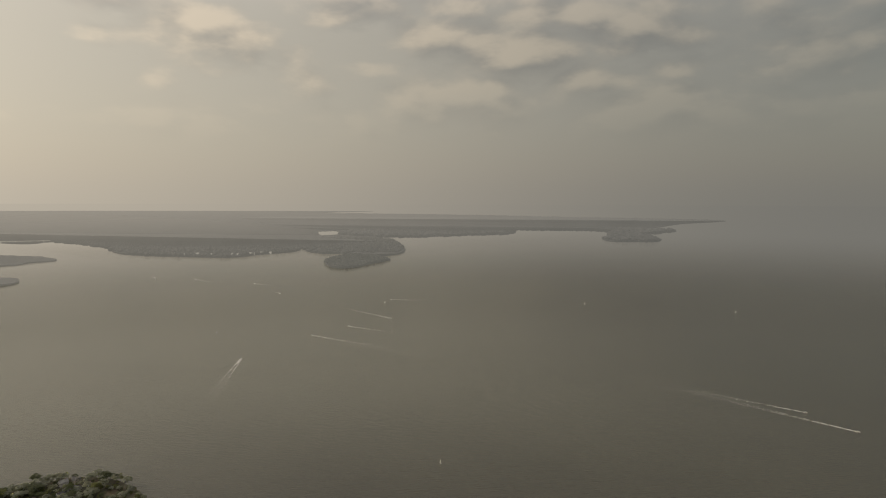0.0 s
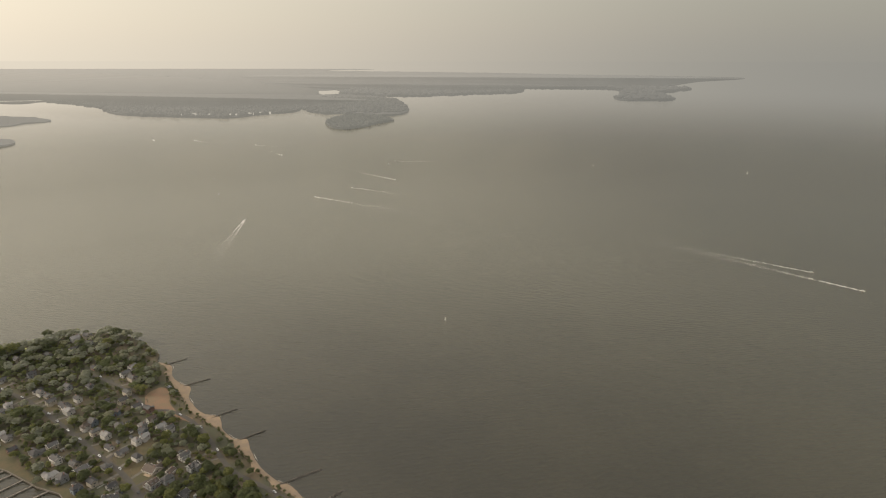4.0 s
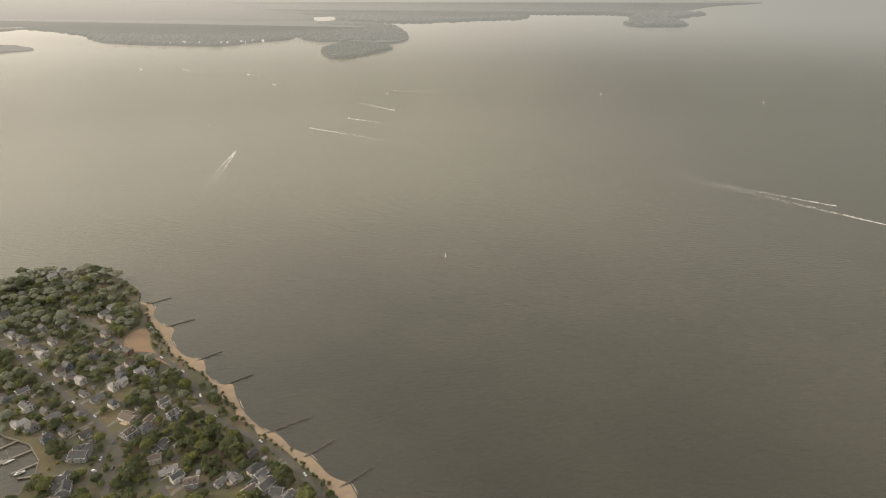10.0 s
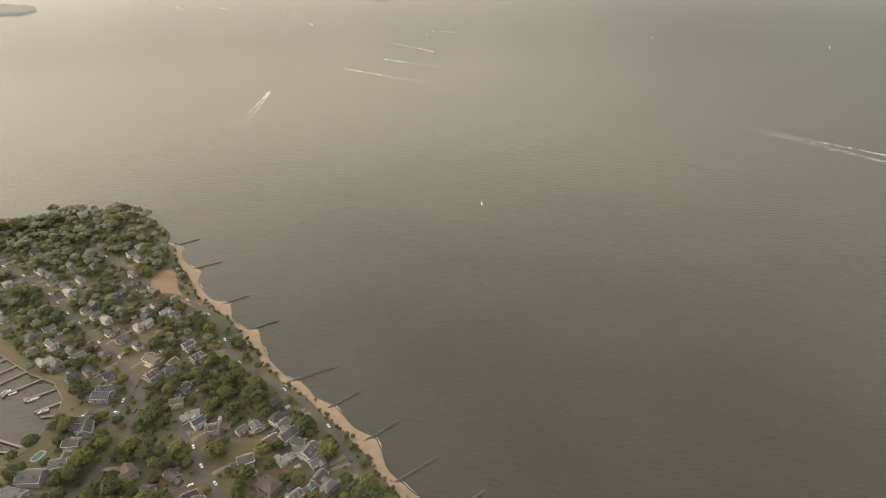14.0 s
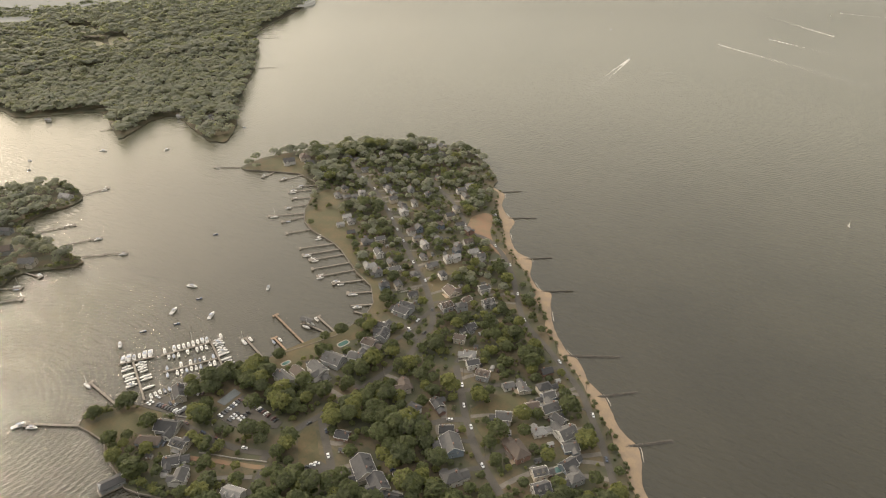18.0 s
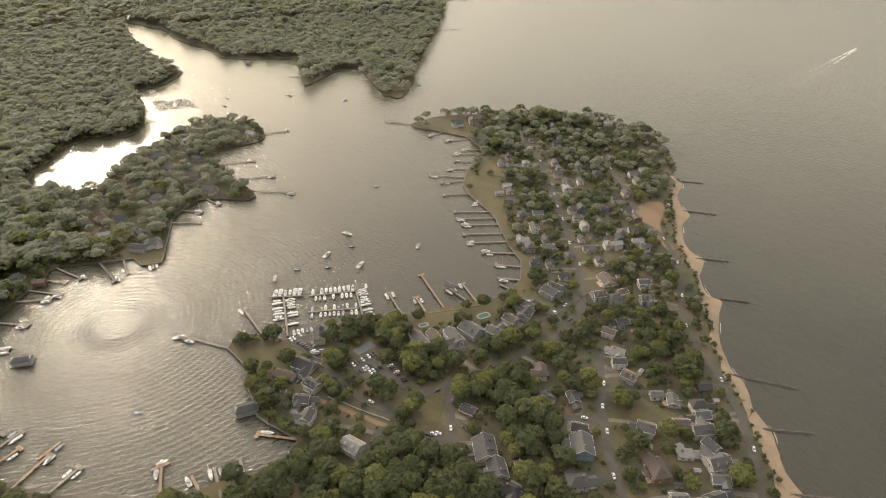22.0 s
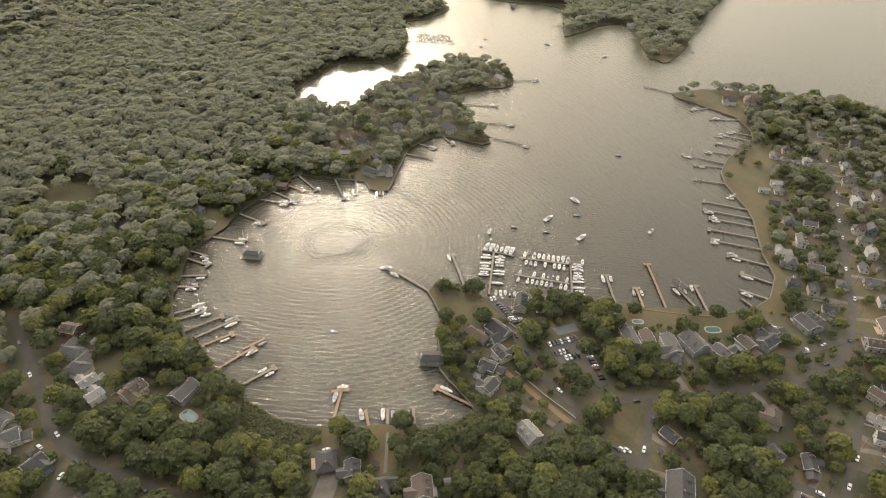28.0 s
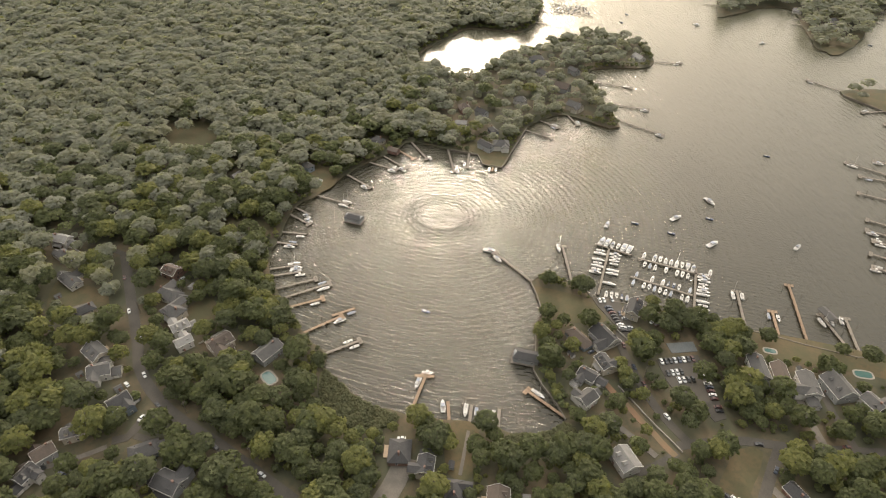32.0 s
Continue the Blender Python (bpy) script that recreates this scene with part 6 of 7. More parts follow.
for ax, ay, bx, by, wide in ((-397, 1874, 40, 1580, 34), (-308, 2018, 60, 1790, 24), (-181, 2158, -560, 2560, 40), (-215, 2580, 240, 2535, 26),
                             (-521, 1590, -470, 1180, 42), (705, 1186, 440, 1420, 24), (739, 1084, 430, 1440, 30), (-1498, 3230, -1690, 3575, 40),
                             (-931, 3067, -640, 2920, 26), (-719, 2735, -884, 2964, 26), (-1300, 3250, -1000, 2970, 26)):
    wake(ax, ay, bx, by, wide)
    put_boat(2, ax, ay, math.atan2(ay - by, ax - bx), "boats under way on the river")
SAIL = material("sail_cloth", (0.72, 0.71, 0.68), 0.8, (0.66, 0.65, 0.62), 3.0, None, translucent=0.3, fleck=0.1)
sail_boat = boat_prototype("sail", 5.2, HULL)
sail_boat["label"] = "small white sailing boat under a raised mainsail"
bm = bmesh.new()
rows = []
for i in range(7):
    v = i / 6
    rows.append([bm.verts.new((0.45 - u * 2.1 * (1 - v), 0.2 * math.sin(math.pi * u) * (1 - v), 1.9 + v * 5.0)) for u in (0, 0.33, 0.66, 1.0)])
for p, q in zip(rows[:-1], rows[1:]):
    for i in range(3):
        bm.faces.new((p[i], p[i + 1], q[i + 1], q[i]))
part("mainsail", bm, SAIL, sail_boat)
sail_boat["group"] = "sailing boats on the river"
sail_boat.matrix_basis = pose(-3, 945, 0, 0, 0, 120)
for x, y, turn in ((569, 2480, 60), (1090, 2300, 80), (-234, 2501, 30)):
    copy_thing(sail_boat, Matrix.Translation(squeeze(x, y)) @ pose(0, 0, 0, 0, 0, turn))
for x, y in ((-701, 1911), (-809, 2172)):
    put_boat(4, x, y, 1.0, "small boats on the river")

# ---- cars ----
PAINT = [material("car_" + n, c, 0.3, tuple(v * 0.9 for v in c), 2.0, None, fleck=0.05) for n, c in (
    ("white", (0.55, 0.55, 0.54)), ("silver", (0.40, 0.41, 0.42)), ("black", (0.02, 0.02, 0.022)), ("red", (0.075, 0.028, 0.025)), ("blue", (0.035, 0.045, 0.07)))]
PAINT_WORD = ["white", "silver", "black", "dark red", "dark blue"]
TYRE = material("tyre", (0.02, 0.02, 0.02), 0.9)
bm = bmesh.new()
bmesh.ops.create_cone(bm, segments=12, radius1=0.33, radius2=0.33, depth=0.22, cap_ends=True, matrix=Matrix.Rotation(math.pi / 2, 4, "X"))
WHEEL = mesh_of(bm, "wheel", TYRE)


def car_prototype(i):
    c = thing("car", "%s parked car" % PAINT_WORD[i] + " with dark windows and black tyres", "car", "parked cars")
    bm = bmesh.new()
    rows = []
    for x, z, w in ((-2.25, 0.72, 0.80), (-2.1, 0.95, 0.86), (-0.6, 0.98, 0.9), (0.9, 0.95, 0.9), (2.0, 0.80, 0.84), (2.25, 0.60, 0.72)):
        rows.append([bm.verts.new((x, -w, 0.3)), bm.verts.new((x, -w, z)), bm.verts.new((x, w, z)), bm.verts.new((x, w, 0.3))])
    for a, b in zip(rows[:-1], rows[1:]):
        for k in range(4):
            bm.faces.new((a[k], b[k], b[(k + 1) % 4], a[(k + 1) % 4]))
    bm.faces.new(rows[0])
    bm.faces.new(rows[-1][::-1])
    bmesh.ops.recalc_face_normals(bm, faces=bm.faces)
    part("body", bm, PAINT[i], c)
    bm = bmesh.new()
    vs = box(bm, -0.45, 0, 1.2, 2.7, 1.6, 0.5)
    for v in vs:
        if v.co.z > 1.3:
            v.co.x = -0.5 + (v.co.x + 0.45) * 0.66
            v.co.y *= 0.84
    part("glasshouse", bm, GLASS, c)
    bm = bmesh.new()
    box(bm, -0.5, 0, 1.47, 1.75, 1.33, 0.06)
    part("roof", bm, PAINT[i], c)
    for sx in (-1.4, 1.4):
        for sy in (-0.8, 0.8):
            use("wheel", WHEEL, c, Matrix.Translation((sx, sy, 0.33)))
    return c


CARS = [car_prototype(i) for i in range(5)]
free_cars = [0, 1, 2, 3, 4]
crng = random.Random(31)


def put_car(x, y, turn, z=LAND_Z + 0.26):
    k = crng.choice((0, 0, 0, 1, 1, 2, 2, 3, 4))
    m = pose(x, y, z, 0, 0, math.degrees(turn))
    if k in free_cars:
        free_cars.remove(k)
        CARS[k].matrix_basis = m
    else:
        copy_thing(CARS[k], m)


def car_row(ax, ay, bx, by, turn, chance=0.85, step=2.75):
    d = Vector((bx - ax, by - ay))
    for i in range(int(d.length / step)):
        if crng.random() < chance:
            q = Vector((ax, ay)) + d.normalized() * (i + 0.5) * step
            put_car(q.x, q.y, turn + crng.uniform(-0.05, 0.05))


car_row(-249, 336, -245, 345, radians(30), 0.75, 3.0)
car_row(-311, 391, -297, 392, radians(172), 0.8, 5.2)
car_row(-335, 331, -337, 354, radians(4), 0.92)
car_row(-326, 332, -328, 350, radians(4), 0.92)
car_row(-320.5, 334, -321.5, 349, radians(4), 0.92)
car_row(-333, 354, -297, 353, radians(88), 0.88)
car_row(-389, 307, -390, 319, radians(5), 0.9)
car_row(-384, 312, -358, 318, radians(98), 0.85)
car_row(-376, 320.5, -356, 321.5, radians(92), 0.7)
car_row(-378, 339, -366, 349, radians(130), 0.8, 3.0)
car_row(-372, 334, -362, 343, radians(130), 0.7, 3.2)
car_row(-352, 734, -330, 715, radians(30), 0.7)
for (l, w), gap in zip(road_lines, (30, 40, 24, 18, 20, 16, 30, 14, 18, 20, 40)):
    run = 0.0
    for (ax, ay), (bx, by) in zip(l[:-1], l[1:]):
        run += math.hypot(bx - ax, by - ay)
        if run > gap:
            run = crng.uniform(-gap * 0.6, gap * 0.3)
            a = math.atan2(by - ay, bx - ax)
            put_car(ax - math.sin(a) * (w / 2 - 1.1) * crng.choice((-1, 1)), ay + math.cos(a) * (w / 2 - 1.1) * crng.choice((-1, 1)), a, LAND_Z + 0.23)
for i, (x, y, turn, L, W) in enumerate(list(houses)):
    if i % 3 == 0 and x > -430 and math.hypot(x + 52, y - 170) < 545 and not -350 < x < -330:
        a = radians(turn)
        put_car(x + math.cos(a) * (L / 2 + 2.6), y + math.sin(a) * (L / 2 + 2.6), a + math.pi / 2, LAND_Z + 0.01)

# ---- utility poles along the lanes ----
bm = bmesh.new()
bmesh.ops.create_cone(bm, segments=7, radius1=0.17, radius2=0.11, depth=10.5, cap_ends=True, matrix=Matrix.Translation((0, 0, 5.2)))
POLE = mesh_of(bm, "shaft", TIMBER)
bm = bmesh.new()
box(bm, 0, 0, 9.6, 2.4, 0.14, 0.14)
box(bm, 0, 0, 8.7, 1.6, 0.12, 0.12)
ARM = mesh_of(bm, "crossarm", TIMBER)
for (l, w), every in zip(road_lines[:7], (42, 45, 40, 60, 60, 45, 48)):
    run = every * 0.6
    for (ax, ay), (bx, by) in zip(l[:-1], l[1:]):
        run += math.hypot(bx - ax, by - ay)
        if run > every:
            run = 0.0
            a = math.atan2(by - ay, bx - ax)
            p = thing("utility_pole", "weathered wooden utility pole with crossarms beside a lane", "pole", "utility poles",
                      at=pose(ax - math.sin(a) * (w / 2 + 1.2), ay + math.cos(a) * (w / 2 + 1.2), LAND_Z, 0, 0, math.degrees(a) + 90))
            use("shaft", POLE, p, Matrix.Identity(4))
            use("crossarm", ARM, p, Matrix.Identity(4))


# ---- trees ----
def crown_arrays(seed, R, cards, size, lobes, up=0.7):
    """Leaf clumps over a lumpy crown: vertices and faces, with the trunk's foot at the origin. lobes: how many boughs bulge from it."""
    g = np.random.RandomState(seed)
    shift = Vector(g.uniform(-50, 50, 3))
    coarse, fine = 0.55 * lobes ** 0.4, 1.25 * lobes ** 0.4

    def bulge(d):
        return 0.80 + 0.26 * noise.noise(d * coarse + shift) + 0.17 * noise.noise(d * fine - shift)

    pts, nor = [], []
    while len(pts) < cards:
        d = Vector(g.normal(size=3)).normalized()
        if d.z < -0.4 or (d.z < 0.0 and g.rand() < 0.5):
            continue
        r = bulge(d)
        if g.rand() > (r / 1.1) ** 2:
            continue
        # the slope of the lump tilts the clump
        t1 = d.orthogonal().normalized()
        t2 = d.cross(t1)
        e = 0.12
        tilt = d - t1 * ((bulge((d + t1 * e).normalized()) - r) / e) - t2 * ((bulge((d + t2 * e).normalized()) - r) / e)
        depth = 1.0 - 0.16 * g.rand() ** 2
        pts.append((d.x * r * R * depth, d.y * r * R * depth, R * (1.08 + 0.78 * d.z * r * depth)))
        nor.append(tilt.normalized())
    pts, nor = np.array(pts), np.array(nor)
    n = nor + g.normal(size=nor.shape) * 0.26 + np.array((0, 0, up))
    n /= np.linalg.norm(n, axis=1)[:, None]
    t = np.cross(n, g.normal(size=n.shape))
    t /= np.linalg.norm(t, axis=1)[:, None]
    b = np.cross(n, t)
    s = size * (0.6 + 0.8 * g.rand(len(n)))[:, None]
    v = np.stack([pts - t * s * 0.62 - b * s * 0.42, pts + t * s * 0.62 - b * s * 0.38 + n * s * 0.10, pts + t * s * (g.rand(len(n)) - 0.5)[:, None] * 0.8 + b * s * 0.72 - n * s * 0.06], 1)
    verts = v.reshape(-1, 3)
    return verts, np.arange(len(verts)).reshape(-1, 3)


def mesh_from_arrays(name, v, f, mat):
    me = bpy.data.meshes.new(name)
    me.vertices.add(len(v))
    me.vertices.foreach_set("co", np.ascontiguousarray(v, np.float32).ravel())
    me.loops.add(len(f) * 3)
    me.loops.foreach_set("vertex_index", np.ascontiguousarray(f, np.int32).ravel())
    me.polygons.add(len(f))
    me.polygons.foreach_set("loop_start", np.arange(0, len(f) * 3, 3, dtype=np.int32))
    me.polygons.foreach_set("loop_total", np.full(len(f), 3, np.int32))
    me.update(calc_edges=True)
    me.materials.append(mat)
    return me


def trunk_mesh(R):
    bm = bmesh.new()
    bmesh.ops.create_cone(bm, segments=7, radius1=R * 0.085, radius2=R * 0.045, depth=R * 1.1, cap_ends=True, matrix=Matrix.Translation((0, 0, R * 0.5)))
    for i in range(4):
        a = i * 1.7 + 0.4
        m = Matrix.Translation((math.cos(a) * R * 0.22, math.sin(a) * R * 0.22, R * 1.0)) @ Matrix.Rotation(a, 4, "Z") @ Matrix.Rotation(0.65, 4, "Y")
        bmesh.ops.create_cone(bm, segments=5, radius1=R * 0.04, radius2=R * 0.015, depth=R * 0.8, cap_ends=False, matrix=m)
    return mesh_of(bm, "trunk", BARK)


TREE_WORD = ["broad dark-green oak with a rounded leafy crown", "yellow-green maple with a rounded leafy crown", "dark dense evergreen tree with a rounded crown"]
KINDS = []
for i, (mat_i, lob, cards) in enumerate(((0, 42, 3000), (0, 48, 3100), (1, 42, 3000), (1, 38, 2900), (2, 40, 2950), (0, 36, 2800))):
    v, f = crown_arrays(40 + i, 5.0, cards, 0.48, lob)
    KINDS.append((mesh_from_arrays("crown", v, f, LEAF[mat_i]), trunk_mesh(5.0), mat_i))

# ---- where trees can stand ----
trng = np.random.RandomState(7)


def candidates(x0, x1, y0, y1, step):
    gx, gy = np.meshgrid(np.arange(x0, x1, step), np.arange(y0, y1, step * 0.87))
    gx = gx + (np.arange(gx.shape[0]) % 2)[:, None] * step / 2
    x = gx.ravel() + trng.uniform(-0.36, 0.36, gx.size) * step
    y = gy.ravel() + trng.uniform(-0.36, 0.36, gx.size) * step
    return x, y


def clear_of_things(x, y, r):
    ok = np.ones(len(x), bool)
    for hx, hy, turn, L, W in houses:
        t = Vector((-26 - hx, 170 - hy)).normalized() * (3.0 if hx > -530 else 9.0)
        a = radians(turn)
        for ox, oy, grow in ((0, 0, 0.8), (t.x, t.y, 0.8)):
            u = (x - hx - ox) * math.cos(a) + (y - hy - oy) * math.sin(a)
            v = -(x - hx - ox) * math.sin(a) + (y - hy - oy) * math.cos(a)
            ok &= ~((np.abs(u) < L / 2 + grow + r * 0.42) & (np.abs(v) < W / 2 + grow + r * 0.42))
    for l, w in road_lines + drive_lines + [(clay_line, 4.0), (path_line, 2.0)]:
        ok &= line_distance(x, y, l) > w / 2 + 0.6 + r * 0.45
    for p in PATCHES:
        if p in (WEST_MEADOW, CLEARING):
            ok &= ~(inside_many(x, y, p) & (np.arange(len(x)) % 12 > 0))
        else:
            ok &= ~inside_many(x, y, p)
    for p in (CAR_PARK, LANE_LOT, CROSSING_LAWN, MARINA_LOT, CLAY_FIELD, COURT, MARSH_A, MARSH_B, PARK_LAWN):
        ok &= line_distance(x, y, p + p[:1]) > r * 0.7
    return ok


shore_xy = MAIN[:len(SHORE)]
x, y = candidates(-2600, 430, -430, 940, 9.6)
d0 = np.hypot(x + 52, y - 170)
bear = np.degrees(np.arctan2(-(x + 13), y - 156))            # bearing from the middle of the flight, from +y towards -x
keep = (bear > -62) & (bear < 140) & (d0 > 165) & (d0 < 2500) & inside_many(x, y, MAIN)
x, y = x[keep], y[keep]
size = trng.uniform(3.8, 8.6, len(x))
keep = line_distance(x, y, shore_xy) > np.where(x < -690, 0.65, 0.4) * size
keep &= line_distance(x, y, BEACH) > 17.0
x, y, size = x[keep], y[keep], size[keep]
keep = clear_of_things(x, y, size)
village = (y > 455) & (x > -730)
clump = np.array([noise.noise((px * 0.012, py * 0.012, 1.0)) for px, py in zip(x, y)])
chance = np.where(village, 0.78 + 0.6 * clump - 0.1 * (y > 780), 1.05 + 0.2 * clump)
near_house = np.zeros(len(x), bool)
for hx, hy, turn, L, W in houses:
    near_house |= np.hypot(x - hx, y - hy) < 17
chance = np.where((x > -880) & (x < -560) & (y > 220) & (y < 480), chance * 0.6, chance)
chance = np.where(near_house, chance * 0.9, chance)
keep &= trng.rand(len(x)) < chance
x, y, size = x[keep], y[keep], size[keep]
size = np.where(village[keep] & (x < -200), size * 0.84, size)
size = np.where((x < -260) & (y < 110) & (x > -560), size * 1.12, size)
size = np.where((x > -880) & (x < -560) & (y > 220) & (y < 480), size * 0.85, size)
size = np.where(near_house[keep] & (trng.rand(len(x)) < 0.4), size * 0.65, size)
# single trees on the lawns along the water
x, y, size = np.append(x, [q[0] for q in LAWN_TREES]), np.append(y, [q[1] for q in LAWN_TREES]), np.append(size, [q[2] for q in LAWN_TREES])
near_house = np.append(near_house[keep], [False] * len(LAWN_TREES))
dist = np.hypot(x + 52, y - 195)
order = np.argsort(dist)
SINGLE = 300
tree_rng = random.Random(5)
first = {}
for i in order[:SINGLE]:
    k = tree_rng.choice((0, 1, 1, 2, 2, 3, 3, 4, 5))
    crown, trunk, word = KINDS[k]
    s = size[i] / 5.0
    m = Matrix.Translation((x[i], y[i], LAND_Z - 0.1)) @ Matrix.Rotation(tree_rng.uniform(0, 6.28), 4, "Z") @ Matrix.Diagonal((s, s * tree_rng.uniform(0.9, 1.1), s * tree_rng.uniform(0.95, 1.35), 1))
    t = thing("tree", TREE_WORD[word] + (" beside a house" if near_house[i] else ""), "tree", "village trees", at=m)
    use("trunk", trunk, t, Matrix.Identity(4))
    use("crown", crown, t, Matrix.Identity(4))


def woods(name, x, y, size, mats, cards, card, lobes, label, category="woods", pale=None, flat=1.0, up=0.7):
    """Woods too many to count: every tree is a crown of leaf clumps, joined into one mesh for each tint. pale: the
    share of crowns in haze-toned leaves at each place.
    """
    protos = [crown_arrays(80 + i, 1.0, cards, card, lobes, up) for i in range(6)]
    n = np.arange(len(x))
    tint = (n * 2654435761 >> 7) % len(mats)
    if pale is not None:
        tint = np.where(((n * 40503 >> 3) % 1000) / 1000.0 < pale, len(mats) + tint % len(HAZED_LEAF), tint)
    for mi, mat in enumerate(list(mats) + (HAZED_LEAF if pale is not None else [])):
        V, F, off = [], [], 0
        for i in n[tint == mi]:
            v, f = protos[(i * 7 + mi) % 6]
            a = (i * 2.399) % 6.283
            c, s = math.cos(a), math.sin(a)
            w = np.stack([v[:, 0] * c - v[:, 1] * s, v[:, 0] * s + v[:, 1] * c, (v[:, 2] - 1.2) * flat + 1.2 + 0.4 * ((i * 0.37) % 1)], 1) * size[i]
            V.append(w + (x[i], y[i], LAND_Z - 0.2))
            F.append(f + off)
            off += len(v)
        if V:
            tagged(new(name, mesh_from_arrays(name, np.concatenate(V), np.concatenate(F), mat)), label, category, kind="stuff")


rest = order[SINGLE:]
WOOD_LEAF = [LEAF[0], LEAF[1], LEAF[0], LEAF[2]]
# haze-toned crowns grow more frequent with distance, in place of real haze
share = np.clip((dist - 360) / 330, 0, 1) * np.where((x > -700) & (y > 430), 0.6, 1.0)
zone = [rest[(dist[rest] >= a) & (dist[rest] < b)] for a, b in ((0, 494), (494, 760), (760, 1150), (1150, 1600), (1600, 9999))]
far_bear = np.degrees(np.arctan2(-(x + 13), y - 156))
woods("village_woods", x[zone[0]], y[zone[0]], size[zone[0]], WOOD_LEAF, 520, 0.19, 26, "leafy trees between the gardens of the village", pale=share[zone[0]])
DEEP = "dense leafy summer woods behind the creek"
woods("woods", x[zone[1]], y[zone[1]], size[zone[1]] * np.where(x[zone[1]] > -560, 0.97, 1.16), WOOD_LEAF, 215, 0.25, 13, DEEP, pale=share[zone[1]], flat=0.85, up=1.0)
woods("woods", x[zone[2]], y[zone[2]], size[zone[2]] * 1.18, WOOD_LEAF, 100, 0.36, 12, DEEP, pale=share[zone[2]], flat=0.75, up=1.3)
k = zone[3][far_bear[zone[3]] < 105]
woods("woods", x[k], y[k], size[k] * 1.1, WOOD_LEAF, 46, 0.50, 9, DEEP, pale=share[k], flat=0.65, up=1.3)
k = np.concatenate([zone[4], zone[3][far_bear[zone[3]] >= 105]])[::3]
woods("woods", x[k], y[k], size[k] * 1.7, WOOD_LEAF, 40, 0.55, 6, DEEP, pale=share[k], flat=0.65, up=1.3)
nx, ny = candidates(-3000, -780, 490, 2450, 13.0)
k = inside_many(nx, ny, NORTH)
nx, ny = nx[k], ny[k]
k = line_distance(nx, ny, NORTH[:60]) > 8
k &= ~(inside_many(nx, ny, TIP_LAWN) & (trng.rand(len(nx)) < 0.6))
for p in FIELDS:
    k &= ~inside_many(nx, ny, p)
    k &= line_distance(nx, ny, p + p[:1]) > 6
for hx, hy, turn, L, W in houses:
    k &= np.hypot(nx - hx, ny - hy) > 11
nx, ny = nx[k], ny[k]
nr = trng.uniform(5.5, 10.5, len(nx))
nd = np.hypot(nx + 52, ny - 195)
k = nd < 1500
# every crown across the creek has the haze-toned leaves
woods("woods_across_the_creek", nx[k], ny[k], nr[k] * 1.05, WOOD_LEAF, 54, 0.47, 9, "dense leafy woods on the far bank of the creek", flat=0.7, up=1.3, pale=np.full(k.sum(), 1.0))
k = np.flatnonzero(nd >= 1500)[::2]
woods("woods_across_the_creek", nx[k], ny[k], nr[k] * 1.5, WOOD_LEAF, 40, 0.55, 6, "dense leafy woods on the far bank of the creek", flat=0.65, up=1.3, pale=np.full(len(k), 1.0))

# ---- woods on the bank that the flight sets out from ----
ux, uy = candidates(-230, 250, -420, 380, 13.0)
k = inside_many(ux, uy, MAIN) & (np.hypot(ux + 52, uy - 170) <= 165) & (line_distance(ux, uy, BEACH) > 17)
k &= clear_of_things(ux, uy, np.full(len(ux), 6.0))
ux, uy = ux[k], uy[k]
woods("woods", ux, uy, trng.uniform(5.0, 8.5, len(ux)), WOOD_LEAF, 60, 0.5, 9, "leafy woods on the near bank")

# ---- small garden trees between the houses ----
qx, qy = candidates(-620, 80, 20, 860, 8.0)
k = inside_many(qx, qy, MAIN) & (line_distance(qx, qy, shore_xy) > 5) & (line_distance(qx, qy, BEACH) > 12)
qx, qy = qx[k], qy[k]
qr = trng.uniform(1.8, 3.8, len(qx))
k = clear_of_things(qx, qy, qr) & (trng.rand(len(qx)) < 0.45)
qx, qy, qr = qx[k], qy[k], qr[k]
woods("garden_trees", qx, qy, qr, WOOD_LEAF, 150, 0.34, 9, "small leafy garden trees among the houses")
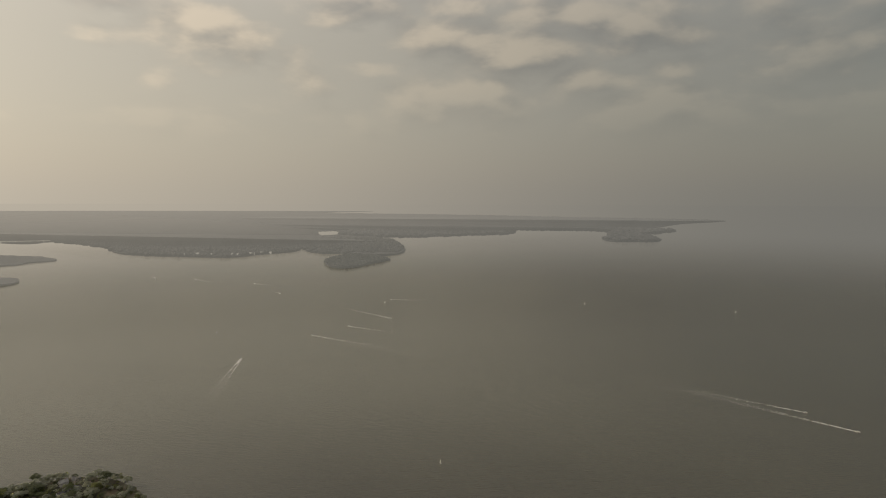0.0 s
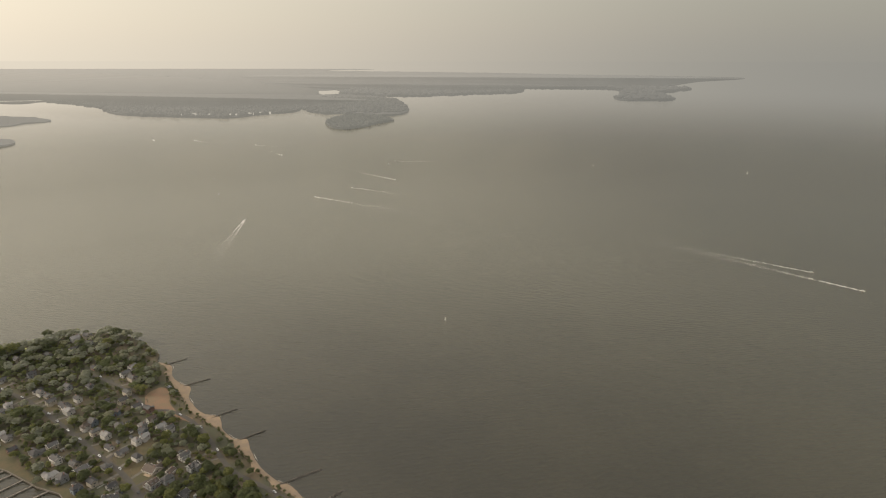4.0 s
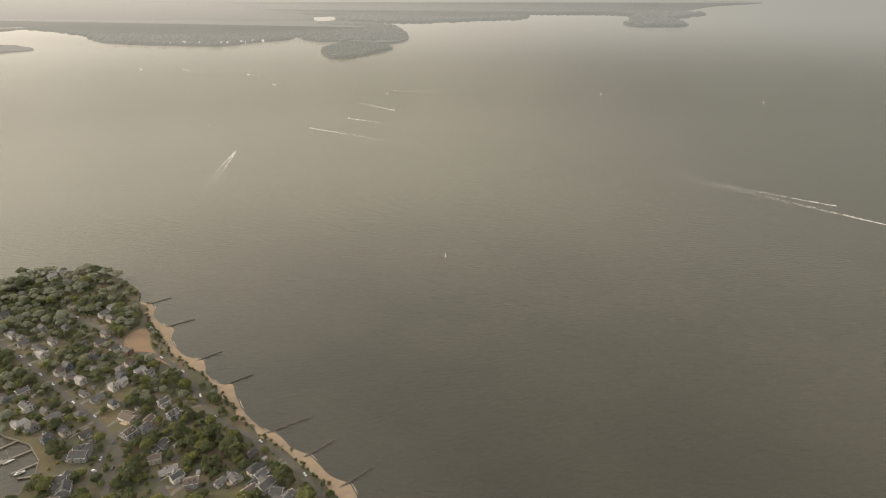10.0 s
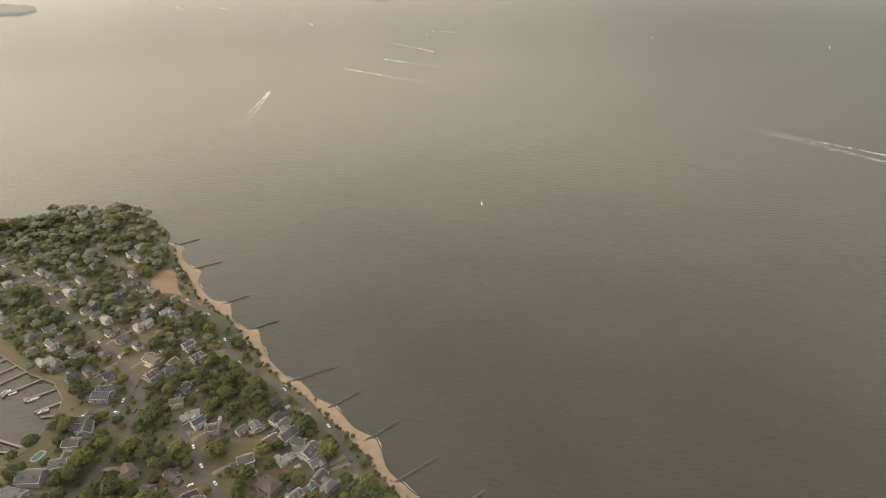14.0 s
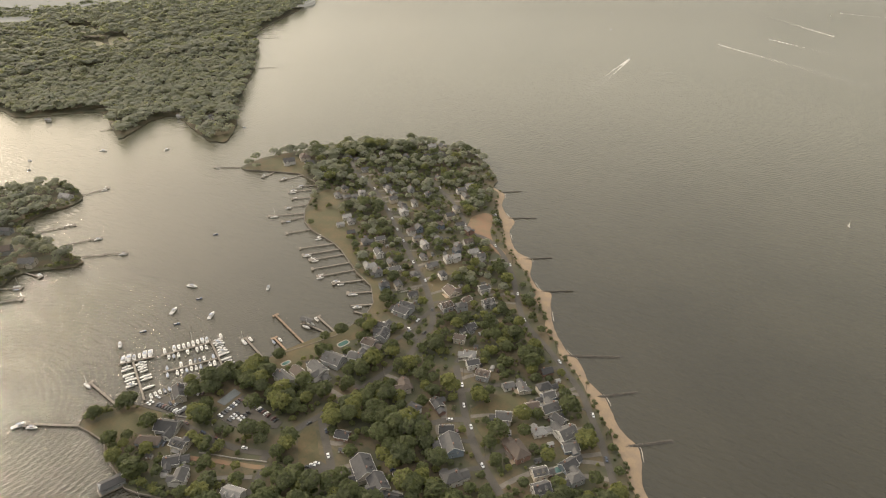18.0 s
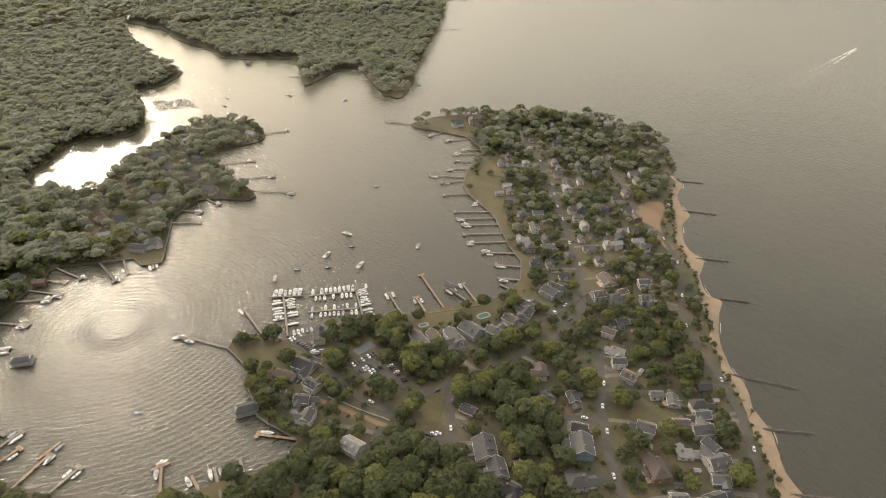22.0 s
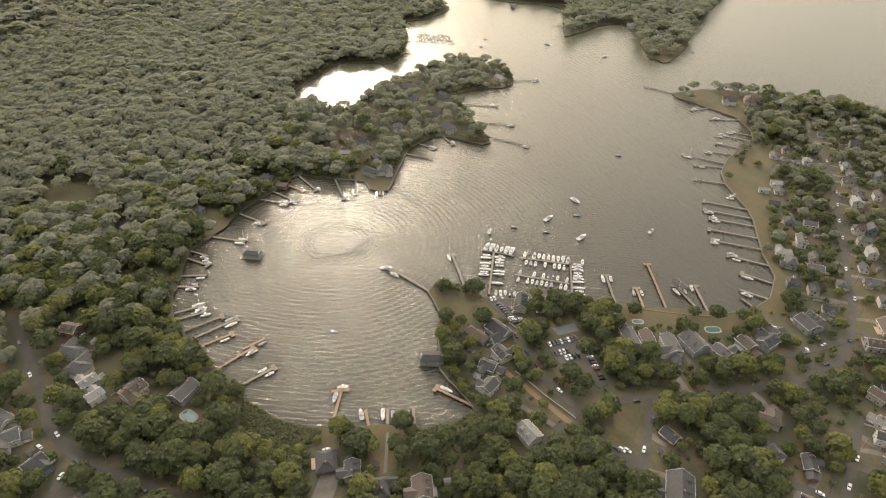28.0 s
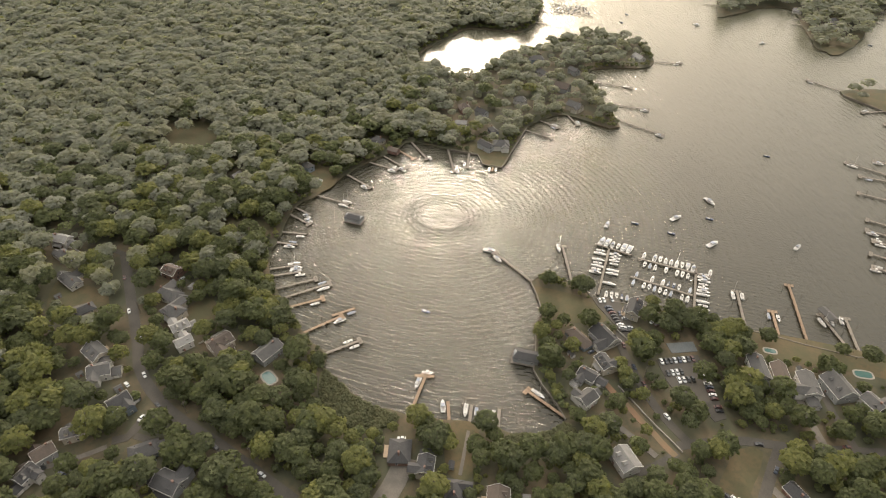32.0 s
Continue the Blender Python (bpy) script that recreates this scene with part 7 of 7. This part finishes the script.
# bushes along the upper edge of the sand
edge = np.array([q for q in inland(beach_line, 0.6) if -420 < q[0] < 120])
edge = np.repeat(edge, 2, 0) + trng.normal(0, 1.3, (len(edge) * 2, 2))
edge = edge[trng.rand(len(edge)) < 0.55]
woods("beach_shrubs", edge[:, 0], edge[:, 1], trng.uniform(0.7, 2.0, len(edge)), [LEAF[0], LEAF[2]], 60, 0.45, 4, "low shrubs along the upper edge of the sand", "shrubs")

# ---- hedges and shrubs of the gardens ----
sx, sy = candidates(-620, 60, 60, 900, 6.5)
k = inside_many(sx, sy, MAIN) & (line_distance(sx, sy, shore_xy) > 4) & (line_distance(sx, sy, BEACH) > 15)
sx, sy = sx[k], sy[k]
sr = trng.uniform(1.0, 2.6, len(sx))
k = clear_of_things(sx, sy, sr) & (trng.rand(len(sx)) < 0.55)
sx, sy, sr = sx[k], sy[k], sr[k]
woods("shrubs", sx, sy, sr, [LEAF[0], LEAF[1], LEAF[2]], 70, 0.46, 4, "garden shrubs and hedges between the houses")
# bushes that hang over the banks of the cove and the creek
sx, sy = candidates(-960, -290, 60, 490, 3.6)
bank = line_distance(sx, sy, shore_xy)
k = inside_many(sx, sy, MAIN) & (bank > 1.0) & (bank < 8.0)
sx, sy = sx[k], sy[k]
sr = trng.uniform(1.2, 3.0, len(sx))
k = clear_of_things(sx, sy, sr) & (trng.rand(len(sx)) < 0.75)
for dock in WEST_DOCKS + WEST_DOCKS_B:
    k &= np.hypot(sx - dock[0], sy - dock[1]) > 3.5
woods("bank_shrubs", sx[k], sy[k], sr[k], [LEAF[0], LEAF[2], LEAF[1]], 60, 0.46, 4, "leafy bushes along the bank above the water", "shrubs", flat=0.8)

# ---- reeds of the marsh ----
for poly in (MARSH_A, MARSH_B):
    px, py = [q[0] for q in poly], [q[1] for q in poly]
    rx = trng.uniform(min(px), max(px), 2600)
    ry = trng.uniform(min(py), max(py), 2600)
    k = inside_many(rx, ry, poly)
    rx, ry = rx[k], ry[k]
    woods("reeds", rx, ry, trng.uniform(0.5, 1.3, len(rx)), [REED], 36, 0.5, 3, "olive marsh reeds along the cove bank", "reeds")
